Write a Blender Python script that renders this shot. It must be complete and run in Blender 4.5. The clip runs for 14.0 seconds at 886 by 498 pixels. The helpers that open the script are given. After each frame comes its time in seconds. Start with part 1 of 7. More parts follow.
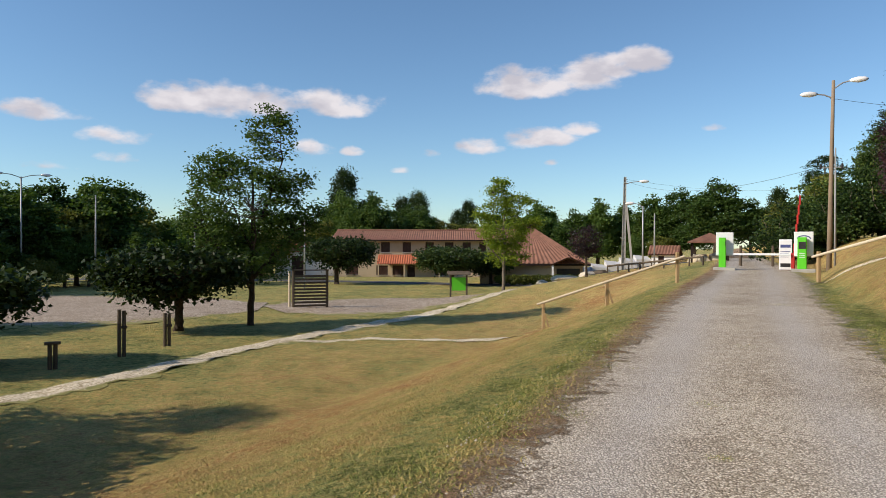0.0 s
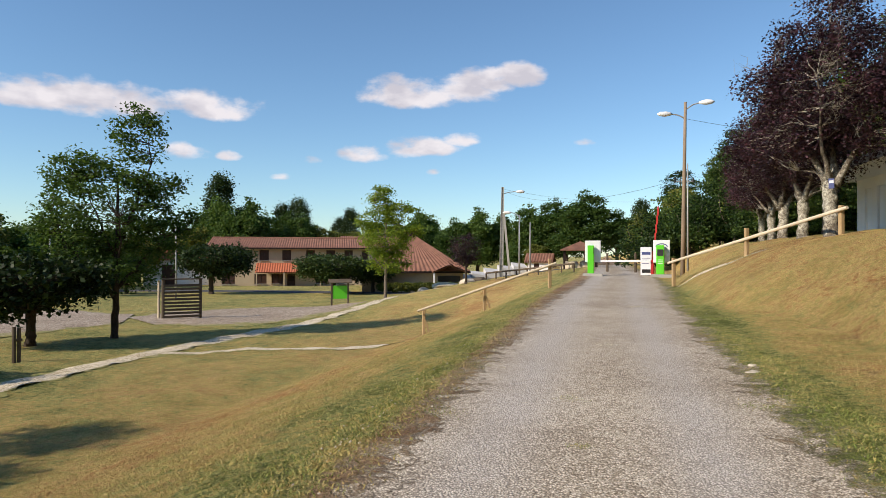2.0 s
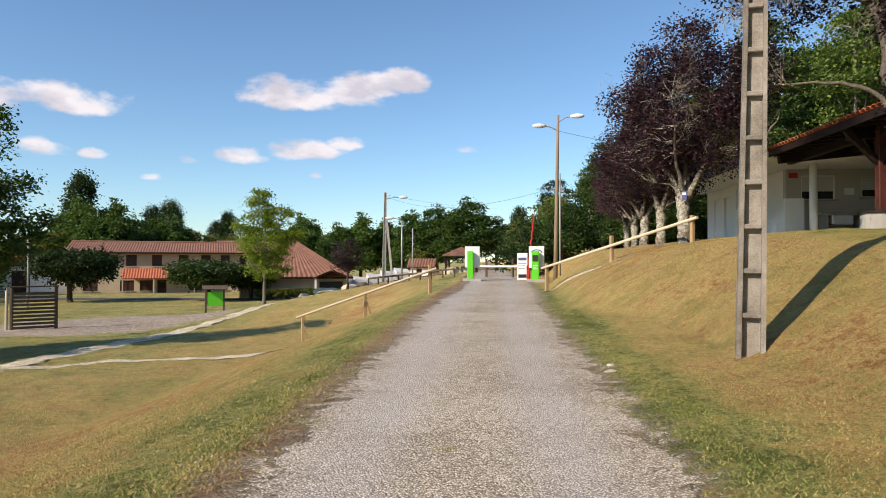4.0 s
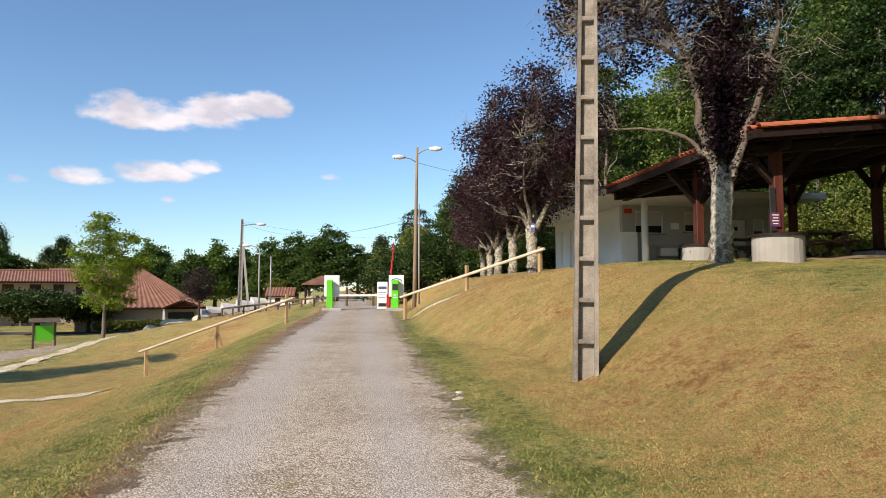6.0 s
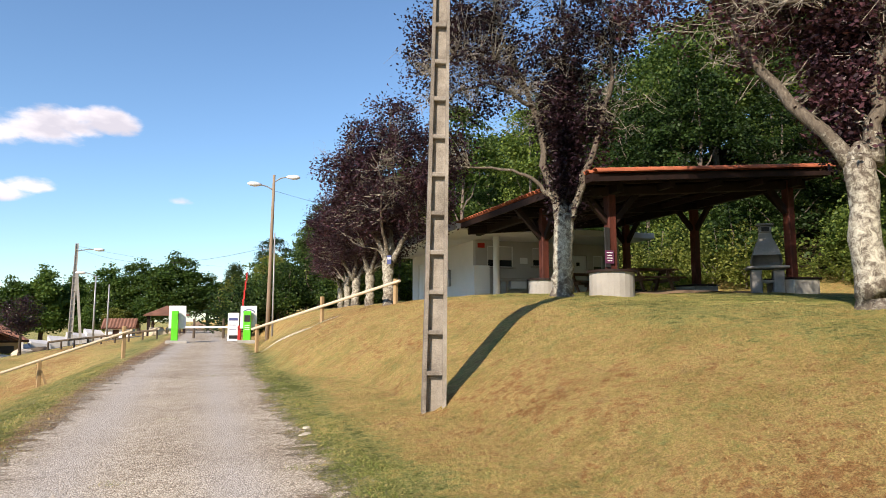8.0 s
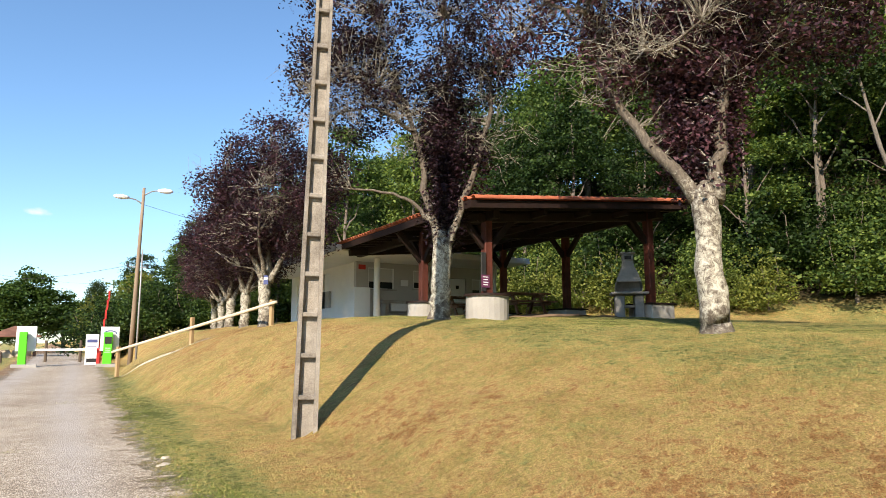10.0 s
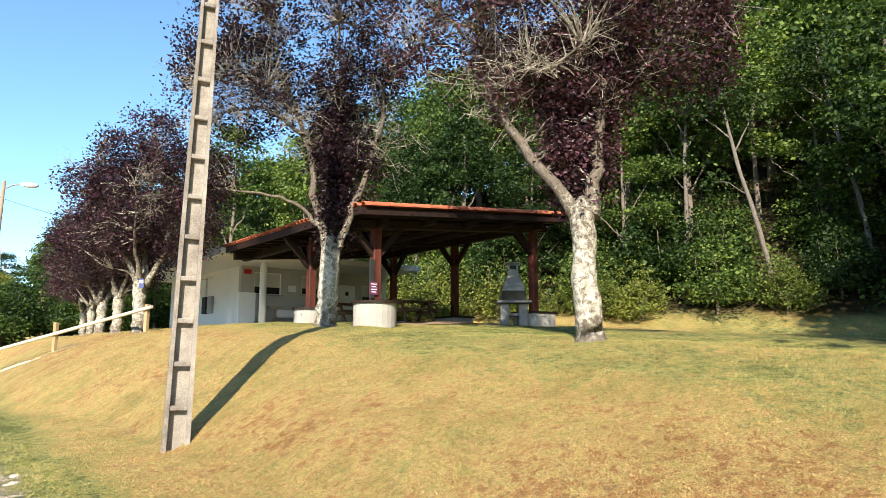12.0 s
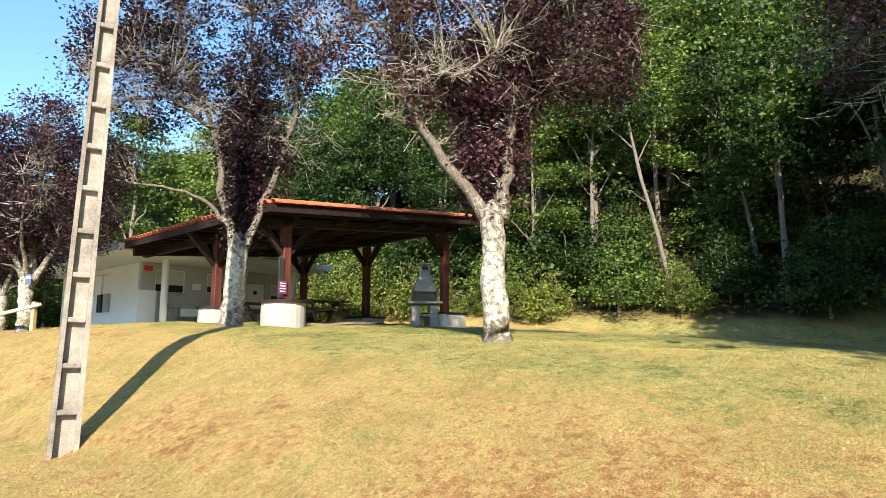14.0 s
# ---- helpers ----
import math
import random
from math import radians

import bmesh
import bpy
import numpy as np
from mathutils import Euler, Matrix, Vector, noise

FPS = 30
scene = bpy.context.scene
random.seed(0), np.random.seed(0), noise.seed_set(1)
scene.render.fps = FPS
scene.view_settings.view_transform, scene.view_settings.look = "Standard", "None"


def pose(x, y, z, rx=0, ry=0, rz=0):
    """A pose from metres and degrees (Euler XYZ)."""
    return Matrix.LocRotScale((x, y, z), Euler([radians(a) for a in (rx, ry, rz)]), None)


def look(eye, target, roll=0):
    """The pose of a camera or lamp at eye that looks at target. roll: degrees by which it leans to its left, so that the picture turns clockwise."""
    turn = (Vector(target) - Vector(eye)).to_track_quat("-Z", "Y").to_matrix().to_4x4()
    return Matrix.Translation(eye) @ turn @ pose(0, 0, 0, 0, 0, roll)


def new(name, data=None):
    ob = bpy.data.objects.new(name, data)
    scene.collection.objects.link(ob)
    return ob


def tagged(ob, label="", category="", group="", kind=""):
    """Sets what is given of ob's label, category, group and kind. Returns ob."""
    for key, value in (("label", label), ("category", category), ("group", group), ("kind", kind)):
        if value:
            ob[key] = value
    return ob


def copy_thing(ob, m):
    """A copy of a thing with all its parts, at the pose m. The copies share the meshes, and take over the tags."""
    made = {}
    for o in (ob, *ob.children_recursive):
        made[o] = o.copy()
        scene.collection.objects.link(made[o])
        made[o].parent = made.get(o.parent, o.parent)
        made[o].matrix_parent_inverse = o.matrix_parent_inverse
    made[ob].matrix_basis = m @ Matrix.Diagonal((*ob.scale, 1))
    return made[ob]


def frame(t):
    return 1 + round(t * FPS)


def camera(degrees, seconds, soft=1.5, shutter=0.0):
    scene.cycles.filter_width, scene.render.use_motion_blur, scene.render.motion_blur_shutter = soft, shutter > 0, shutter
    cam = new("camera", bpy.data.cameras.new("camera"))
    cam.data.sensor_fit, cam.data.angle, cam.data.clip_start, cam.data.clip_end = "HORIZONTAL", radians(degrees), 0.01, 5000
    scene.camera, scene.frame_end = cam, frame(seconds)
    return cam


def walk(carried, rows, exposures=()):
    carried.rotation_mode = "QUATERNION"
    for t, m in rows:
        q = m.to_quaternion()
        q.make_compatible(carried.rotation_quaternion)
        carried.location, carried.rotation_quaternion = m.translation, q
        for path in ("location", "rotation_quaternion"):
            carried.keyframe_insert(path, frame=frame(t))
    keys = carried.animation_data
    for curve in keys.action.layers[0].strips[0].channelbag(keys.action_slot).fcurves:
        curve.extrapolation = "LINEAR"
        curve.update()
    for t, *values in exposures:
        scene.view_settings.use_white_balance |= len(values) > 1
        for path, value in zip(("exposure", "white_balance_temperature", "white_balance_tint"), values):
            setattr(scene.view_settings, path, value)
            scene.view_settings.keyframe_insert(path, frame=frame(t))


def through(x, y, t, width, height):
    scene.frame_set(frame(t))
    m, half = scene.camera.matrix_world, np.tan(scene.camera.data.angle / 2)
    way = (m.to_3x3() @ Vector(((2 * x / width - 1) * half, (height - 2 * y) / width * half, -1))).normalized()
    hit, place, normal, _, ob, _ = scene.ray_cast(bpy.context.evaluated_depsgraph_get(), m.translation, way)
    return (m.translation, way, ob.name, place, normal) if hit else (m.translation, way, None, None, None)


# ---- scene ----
cam = camera(67.68, 14.0, soft=0.85)
EYE = 1.8
# seconds, x, y, z from the first eye, yaw, pitch, roll
ROWS = [
    (0.0, 0.000, -0.000, 0.000, -0.00, -0.14, -0.14),
    (0.5, -0.006, -0.089, -0.038, -2.13, 0.25, -0.23),
    (1.0, 0.011, -0.119, -0.027, -5.27, 0.49, -0.16),
    (1.5, 0.039, -0.125, -0.029, -7.92, 0.54, -0.08),
    (2.0, 0.063, -0.145, -0.040, -10.14, 0.59, -0.07),
    (2.5, 0.068, -0.165, -0.052, -12.40, 0.61, -0.04),
    (3.0, 0.114, -0.171, -0.040, -14.64, 0.64, -0.02),
    (5.5, 0.242, -0.363, 0.007, -29.31, 2.69, -0.04),
    (6.0, 0.278, -0.396, 0.018, -32.01, 3.49, 0.12),
    (6.5, 0.287, -0.432, 0.019, -34.83, 4.12, 0.24),
    (7.0, 0.300, -0.473, 0.029, -37.96, 4.67, 0.23),
    (7.5, 0.315, -0.509, 0.042, -41.17, 5.43, 0.16),
    (8.0, 0.337, -0.540, 0.043, -44.11, 6.13, 0.11),
    (10.5, 0.394, -0.701, 0.068, -56.56, 8.18, 0.03),
    (11.0, 0.409, -0.732, 0.073, -58.92, 8.28, -0.00),
    (11.5, 0.417, -0.765, 0.076, -61.21, 8.36, 0.03),
    (12.0, 0.418, -0.790, 0.077, -63.50, 8.54, 0.04),
    (12.5, 0.414, -0.808, 0.082, -65.66, 8.62, 0.08),
    (13.0, 0.417, -0.819, 0.083, -67.63, 8.63, 0.09),
    (13.5, 0.416, -0.828, 0.080, -69.38, 8.59, 0.06),
    (14.0, 0.405, -0.845, 0.081, -71.05, 8.57, 0.02),
]
EXPOSURES = [(0.0, 0.02, 6500, 10), (3.0, 0.2, 6520, 11), (6.5, 0.34, 6600, 13), (8.0, 0.5, 6600, 13), (10.5, 0.84, 6500, 10), (12.5, 1.26, 6330, 8), (14, 1.4, 6300, 8)]
walk(cam, [(t, pose(x, y, EYE + z, 90 + pitch, roll, yaw)) for t, x, y, z, yaw, pitch, roll in ROWS], EXPOSURES)

# ---------------------------------------------------------------- sky and sun
SUN_DIR = Vector((-0.954, -0.299, 0.0)).normalized()
SUN_EL = radians(33)


def clouds(nt, colour):
    """Lays soft white cumulus over the sky colour, each an oval at azimuth, elevation (degrees), half width, half height."""
    co = nt.nodes.new("ShaderNodeTexCoord")
    big = nt.nodes.new("ShaderNodeTexNoise")
    big.inputs["Scale"].default_value, big.inputs["Detail"].default_value, big.inputs["Roughness"].default_value = 16.0, 7.0, 0.55
    stretch = nt.nodes.new("ShaderNodeMapping")
    stretch.inputs["Scale"].default_value = (1.0, 1.0, 2.0)
    nt.links.new(co.outputs["Generated"], stretch.inputs["Vector"])
    nt.links.new(stretch.outputs["Vector"], big.inputs["Vector"])
    rough = nt.nodes.new("ShaderNodeMapRange")
    rough.clamp = False
    rough.inputs["To Min"].default_value, rough.inputs["To Max"].default_value = -0.25, 1.25
    nt.links.new(big.outputs["Fac"], rough.inputs["Value"])
    total = None
    for az, el, w, h, dense in CLOUDS:
        a, e = radians(az), radians(el)
        ahead = Vector((math.sin(a) * math.cos(e), math.cos(a) * math.cos(e), math.sin(e)))
        side = Vector((math.cos(a), -math.sin(a), 0))
        up = side.cross(ahead)
        parts = []
        for axis, size in ((side, math.tan(radians(w))), (up, math.tan(radians(h)))):
            dot = nt.nodes.new("ShaderNodeVectorMath")
            dot.operation = "DOT_PRODUCT"
            dot.inputs[1].default_value = axis / size
            nt.links.new(co.outputs["Generated"], dot.inputs[0])
            sq = nt.nodes.new("ShaderNodeMath")
            sq.operation = "POWER"
            ab = nt.nodes.new("ShaderNodeMath")
            ab.operation = "MAXIMUM"
            flip = nt.nodes.new("ShaderNodeMath")
            flip.operation = "MULTIPLY"
            flip.inputs[1].default_value = -1.0 if axis is side else -1.7
            nt.links.new(dot.outputs["Value"], flip.inputs[0])
            nt.links.new(dot.outputs["Value"], ab.inputs[0])
            nt.links.new(flip.outputs[0], ab.inputs[1])
            nt.links.new(ab.outputs[0], sq.inputs[0])
            sq.inputs[1].default_value = 2.0
            parts.append(sq)
        front = nt.nodes.new("ShaderNodeVectorMath")
        front.operation = "DOT_PRODUCT"
        front.inputs[1].default_value = ahead
        nt.links.new(co.outputs["Generated"], front.inputs[0])
        r = nt.nodes.new("ShaderNodeMath")
        r.operation = "ADD"
        nt.links.new(parts[0].outputs[0], r.inputs[0])
        nt.links.new(parts[1].outputs[0], r.inputs[1])
        rng = nt.nodes.new("ShaderNodeMapRange")
        rng.inputs["From Min"].default_value, rng.inputs["From Max"].default_value = 1.5, -0.2
        rng.inputs["To Min"].default_value, rng.inputs["To Max"].default_value = -0.42, 0.55 * dense
        nt.links.new(r.outputs[0], rng.inputs["Value"])
        ahead_only = nt.nodes.new("ShaderNodeMath")
        ahead_only.operation = "GREATER_THAN"
        ahead_only.inputs[1].default_value = 0.3
        nt.links.new(front.outputs["Value"], ahead_only.inputs[0])
        s = nt.nodes.new("ShaderNodeMath")
        s.operation = "ADD"
        nt.links.new(rng.outputs[0], s.inputs[0])
        nt.links.new(rough.outputs[0], s.inputs[1])
        s.use_clamp = False
        m = nt.nodes.new("ShaderNodeMath")
        m.operation = "MULTIPLY"
        nt.links.new(s.outputs[0], m.inputs[0])
        nt.links.new(ahead_only.outputs[0], m.inputs[1])
        if total is None:
            total = m
        else:
            mx = nt.nodes.new("ShaderNodeMath")
            mx.operation = "MAXIMUM"
            nt.links.new(total.outputs[0], mx.inputs[0])
            nt.links.new(m.outputs[0], mx.inputs[1])
            total = mx
    ramp = nt.nodes.new("ShaderNodeMapRange")
    ramp.interpolation_type = "SMOOTHSTEP"
    ramp.inputs["From Min"].default_value, ramp.inputs["From Max"].default_value = 0.50, 0.94
    ramp.inputs["To Max"].default_value = 0.92
    nt.links.new(total.outputs[0], ramp.inputs["Value"])
    mix = nt.nodes.new("ShaderNodeMix")
    mix.data_type = "RGBA"
    nt.links.new(ramp.outputs[0], mix.inputs["Factor"])
    nt.links.new(colour, mix.inputs["A"])
    above = nt.nodes.new("ShaderNodeMapping")
    above.inputs["Scale"].default_value, above.inputs["Location"].default_value = (1.0, 1.0, 2.0), (0, 0, 0.035)
    nt.links.new(co.outputs["Generated"], above.inputs["Vector"])
    over = nt.nodes.new("ShaderNodeTexNoise")
    over.inputs["Scale"].default_value, over.inputs["Detail"].default_value, over.inputs["Roughness"].default_value = 16.0, 4.0, 0.5
    nt.links.new(above.outputs["Vector"], over.inputs["Vector"])
    lit = nt.nodes.new("ShaderNodeMapRange")
    lit.inputs["From Min"].default_value, lit.inputs["From Max"].default_value = 0.62, 0.42
    nt.links.new(over.outputs["Fac"], lit.inputs["Value"])
    body = nt.nodes.new("ShaderNodeMix")
    body.data_type = "RGBA"
    body.inputs["A"].default_value, body.inputs["B"].default_value = CLOUD_GREY, CLOUD_WHITE
    nt.links.new(lit.outputs[0], body.inputs["Factor"])
    nt.links.new(body.outputs["Result"], mix.inputs["B"])
    return mix.outputs["Result"]


CLOUD_WHITE, CLOUD_GREY = (7.4, 6.9, 7.0, 1), (5.2, 4.9, 5.3, 1)
CLOUDS = [
    (-20.5, 11.7, 5.2, 2.0, 1.0), (-18.0, 11.6, 4.0, 2.2, 1.05), (-15.6, 11.6, 4.0, 2.0, 1.0), (-9.0, 12.0, 4.6, 2.0, 1.0), (6.2, 13.6, 4.2, 1.9, 1.0), (9.2, 13.5, 3.6, 2.0, 1.1), (12.0, 13.9, 4.4, 2.3, 1.05), (14.4, 14.5, 2.6, 1.8, 1.0),
    (16.4, 15.0, 3.0, 1.6, 1.0), (3.6, 8.6, 3.4, 1.2, 0.95), (6.4, 9.0, 2.6, 1.2, 1.0), (8.8, 9.3, 3.4, 1.3, 1.0), (11.6, 9.9, 2.2, 1.1, 1.0), (-11.2, 8.1, 2.6, 1.3, 0.95), (-7.8, 8.1, 1.5, 0.7, 0.9),
    (-31.0, 9.8, 4.2, 1.2, 0.8), (-26.5, 8.4, 3.6, 1.3, 0.68), (-27.0, 6.8, 2.6, 0.8, 0.68), (-30.5, 5.9, 3.4, 0.6, 0.6), (-1.0, 8.0, 1.4, 0.6, 0.7), (22.5, 9.6, 1.6, 0.7, 0.6),
    (9.4, 7.2, 0.8, 0.5, 0.6), (-3.8, 6.6, 1.3, 0.5, 0.55),
]
world = bpy.data.worlds.new("sky")
scene.world = world
world.use_nodes = True
nt = world.node_tree
sky = nt.nodes.new("ShaderNodeTexSky")
sky.sky_type, sky.sun_disc = "NISHITA", False
sky.sun_elevation, sky.sun_rotation = SUN_EL, math.atan2(SUN_DIR.x, SUN_DIR.y)
sky.air_density, sky.dust_density, sky.ozone_density = 1.0, 0.15, 2.2
tint = nt.nodes.new("ShaderNodeMix")
tint.data_type, tint.blend_type = "RGBA", "MULTIPLY"
tint.inputs["Factor"].default_value = 1.0
nt.links.new(sky.outputs["Color"], tint.inputs["A"])
tint.inputs["B"].default_value = (0.90, 1.07, 1.17, 1)
nt.links.new(clouds(nt, tint.outputs["Result"]), nt.nodes["Background"].inputs["Color"])
nt.nodes["Background"].inputs["Strength"].default_value = 0.115

lamp = bpy.data.lights.new("sun", "SUN")
lamp.energy, lamp.angle, lamp.color = 5.0, radians(0.53), (1.0, 0.865, 0.70)
sun = new("sun", lamp)
sun.matrix_world = look(SUN_DIR * 50 * math.cos(SUN_EL) + Vector((0, 0, 50 * math.sin(SUN_EL))), (0, 0, 0))


# ---------------------------------------------------------------- materials
def material(name, rough=0.8, metal=0.0, spec=0.3):
    m = bpy.data.materials.new(name)
    m.use_nodes = True
    b = m.node_tree.nodes["Principled BSDF"]
    b.inputs["Roughness"].default_value, b.inputs["Metallic"].default_value = rough, metal
    b.inputs["Specular IOR Level"].default_value = spec
    return m, m.node_tree, b


def noise_node(nt, scale, detail=4.0, rough=0.55, coords=None, distort=0.0):
    n = nt.nodes.new("ShaderNodeTexNoise")
    n.inputs["Scale"].default_value, n.inputs["Detail"].default_value = scale, detail
    n.inputs["Roughness"].default_value, n.inputs["Distortion"].default_value = rough, distort
    if coords is None:
        coords = nt.nodes.new("ShaderNodeTexCoord").outputs["Object"]
    nt.links.new(coords, n.inputs["Vector"])
    return n.outputs["Fac"]


def ramp_node(nt, fac, stops):
    r = nt.nodes.new("ShaderNodeValToRGB")
    while len(r.color_ramp.elements) < len(stops):
        r.color_ramp.elements.new(0.5)
    for e, (p, c) in zip(r.color_ramp.elements, stops):
        e.position, e.color = p, (*c, 1)
    nt.links.new(fac, r.inputs["Fac"])
    return r.outputs["Color"]


def mix_node(nt, fac, a, b, kind="MIX"):
    m = nt.nodes.new("ShaderNodeMix")
    m.data_type, m.blend_type = "RGBA", kind
    for value, key in ((fac, "Factor"), (a, "A"), (b, "B")):
        if isinstance(value, (int, float)):
            m.inputs[key].default_value = value
        elif isinstance(value, tuple):
            m.inputs[key].default_value = (*value, 1)
        else:
            nt.links.new(value, m.inputs[key])
    return m.outputs["Result"]


def math_node(nt, op, a, b=0.0, clamp=False):
    m = nt.nodes.new("ShaderNodeMath")
    m.operation, m.use_clamp = op, clamp
    for i, v in enumerate((a, b)):
        if isinstance(v, (int, float)):
            m.inputs[i].default_value = v
        else:
            nt.links.new(v, m.inputs[i])
    return m.outputs[0]


def bump_node(nt, b, height, strength, distance):
    n = nt.nodes.new("ShaderNodeBump")
    n.inputs["Strength"].default_value, n.inputs["Distance"].default_value = strength, distance
    nt.links.new(height, n.inputs["Height"])
    nt.links.new(n.outputs["Normal"], b.inputs["Normal"])


def mottled(name, dark, light, scale, fine, rough=0.8, bump=0.3, dist=0.01, metal=0.0, spec=0.3, stretch=None, spread=(0.3, 0.7)):
    """A surface whose colour wanders between two tones at two scales, with fine relief."""
    m, nt, b = material(name, rough, metal, spec)
    co = nt.nodes.new("ShaderNodeTexCoord").outputs["Object"]
    if stretch:
        mp = nt.nodes.new("ShaderNodeMapping")
        mp.inputs["Scale"].default_value = stretch
        nt.links.new(co, mp.inputs["Vector"])
        co = mp.outputs["Vector"]
    a = noise_node(nt, scale, 5, 0.6, co)
    f = noise_node(nt, fine, 4, 0.7, co)
    s = math_node(nt, "ADD", math_node(nt, "MULTIPLY", a, 0.6), math_node(nt, "MULTIPLY", f, 0.4))
    info = nt.nodes.new("ShaderNodeObjectInfo")
    s = math_node(nt, "ADD", s, math_node(nt, "MULTIPLY", math_node(nt, "SUBTRACT", info.outputs["Random"], 0.5), 0.14))
    nt.links.new(ramp_node(nt, s, [(spread[0], dark), (spread[1], light)]), b.inputs["Base Color"])
    bump_node(nt, b, f, bump, dist)
    return m


def leaf_material(name, dark, mid, light, through=0.35, rough=0.55, spread=0.3):
    m, nt, b = material(name, rough, 0, 0.25)
    geo = nt.nodes.new("ShaderNodeNewGeometry")
    info = nt.nodes.new("ShaderNodeObjectInfo")
    big = noise_node(nt, 0.7, 4, 0.6)
    s = math_node(nt, "ADD", math_node(nt, "MULTIPLY", geo.outputs["Random Per Island"], 0.36), math_node(nt, "MULTIPLY", big, 0.64))
    s = math_node(nt, "ADD", s, math_node(nt, "MULTIPLY", math_node(nt, "SUBTRACT", info.outputs["Random"], 0.5), spread))
    col = ramp_node(nt, s, [(0.18, dark), (0.5, mid), (0.85, light)])
    nt.links.new(col, b.inputs["Base Color"])
    tr = nt.nodes.new("ShaderNodeBsdfTranslucent")
    nt.links.new(mix_node(nt, 1.0, col, (1.0, 1.0, 0.55), "MULTIPLY"), tr.inputs["Color"])
    mx = nt.nodes.new("ShaderNodeMixShader")
    mx.inputs["Fac"].default_value = through
    nt.links.new(b.outputs[0], mx.inputs[1])
    nt.links.new(tr.outputs[0], mx.inputs[2])
    nt.links.new(mx.outputs[0], nt.nodes["Material Output"].inputs["Surface"])
    return m


def turf_colour(nt, co, blades):
    """Turf from green to straw, with bare earth in spots; the mesh's own 'dry' and 'worn' values shift the balance."""
    dry = nt.nodes.new("ShaderNodeAttribute")
    dry.attribute_name = "dry"
    big = noise_node(nt, 0.28, 4, 0.6, co)
    mid = noise_node(nt, 1.5, 5, 0.65, co, 0.6)
    s = math_node(nt, "ADD", math_node(nt, "MULTIPLY", big, 0.5), math_node(nt, "MULTIPLY", mid, 0.5))
    s = math_node(nt, "ADD", math_node(nt, "MULTIPLY", math_node(nt, "SUBTRACT", s, 0.5), 2.1), dry.outputs["Fac"])
    if blades:
        geo = nt.nodes.new("ShaderNodeNewGeometry")
        s = math_node(nt, "ADD", s, math_node(nt, "MULTIPLY", math_node(nt, "SUBTRACT", geo.outputs["Random Per Island"], 0.5), 1.0))
        return ramp_node(nt, s, [(0.0, (0.15, 0.185, 0.042)), (0.25, (0.33, 0.33, 0.105)), (0.5, (0.42, 0.335, 0.115)), (0.75, (0.53, 0.405, 0.17)), (1.0, (0.36, 0.21, 0.085))]), None
    fine = noise_node(nt, 26.0, 4, 0.75, co)
    clump = noise_node(nt, 7.0, 4, 0.7, co, 0.5)
    tus = noise_node(nt, 13.0, 4, 0.75, co, 0.3)
    tuft = noise_node(nt, 60.0, 4, 0.9, co)
    s = math_node(nt, "ADD", s, math_node(nt, "MULTIPLY", math_node(nt, "SUBTRACT", fine, 0.5), 0.9))
    s = math_node(nt, "ADD", s, math_node(nt, "MULTIPLY", math_node(nt, "SUBTRACT", clump, 0.5), 1.9))
    col = ramp_node(nt, s, [(0.0, (0.22, 0.25, 0.07)), (0.24, (0.49, 0.49, 0.18)), (0.5, (0.655, 0.505, 0.17)), (0.78, (0.82, 0.59, 0.24)), (1.0, (0.57, 0.305, 0.115))])
    bare = noise_node(nt, 2.3, 5, 0.7, co, 0.4)
    k = nt.nodes.new("ShaderNodeMapRange")
    k.inputs["From Min"].default_value, k.inputs["From Max"].default_value = 0.58, 0.72
    nt.links.new(bare, k.inputs["Value"])
    k = math_node(nt, "MULTIPLY", k.outputs[0], math_node(nt, "MULTIPLY", dry.outputs["Fac"], 0.9), True)
    col = mix_node(nt, k, col, (0.48, 0.31, 0.17))
    worn = nt.nodes.new("ShaderNodeAttribute")
    worn.attribute_name = "worn"
    e = noise_node(nt, 3.5, 6, 0.75, co, 0.6)
    w = nt.nodes.new("ShaderNodeMapRange")
    w.inputs["From Min"].default_value, w.inputs["From Max"].default_value = 0.93, 1.12
    nt.links.new(math_node(nt, "ADD", worn.outputs["Fac"], e), w.inputs["Value"])
    col = mix_node(nt, w.outputs[0], col, ramp_node(nt, mid, [(0.35, (0.42, 0.23, 0.12)), (0.65, (0.66, 0.49, 0.32))]))
    # leaf litter on the slope, darkened to hold the canopy's shade as well
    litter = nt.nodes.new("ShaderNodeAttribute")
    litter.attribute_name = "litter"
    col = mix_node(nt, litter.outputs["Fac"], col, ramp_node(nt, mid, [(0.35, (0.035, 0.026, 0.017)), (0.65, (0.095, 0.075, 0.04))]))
    worn_patch = noise_node(nt, 1.1, 8, 0.8, co, 0.15)
    col = mix_node(nt, 0.52, col, ramp_node(nt, worn_patch, [(0.40, (0.60, 0.55, 0.45)), (0.54, (1.0, 1.0, 1.0))]), "MULTIPLY")
    col = mix_node(nt, 0.74, col, ramp_node(nt, tuft, [(0.41, (0.22, 0.21, 0.18)), (0.54, (1.0, 1.0, 1.0))]), "MULTIPLY")
    col = mix_node(nt, 0.55, col, ramp_node(nt, tus, [(0.36, (0.54, 0.52, 0.48)), (0.54, (1.0, 1.0, 1.0))]), "MULTIPLY")
    return col, math_node(nt, "ADD", math_node(nt, "ADD", fine, tuft), tus)


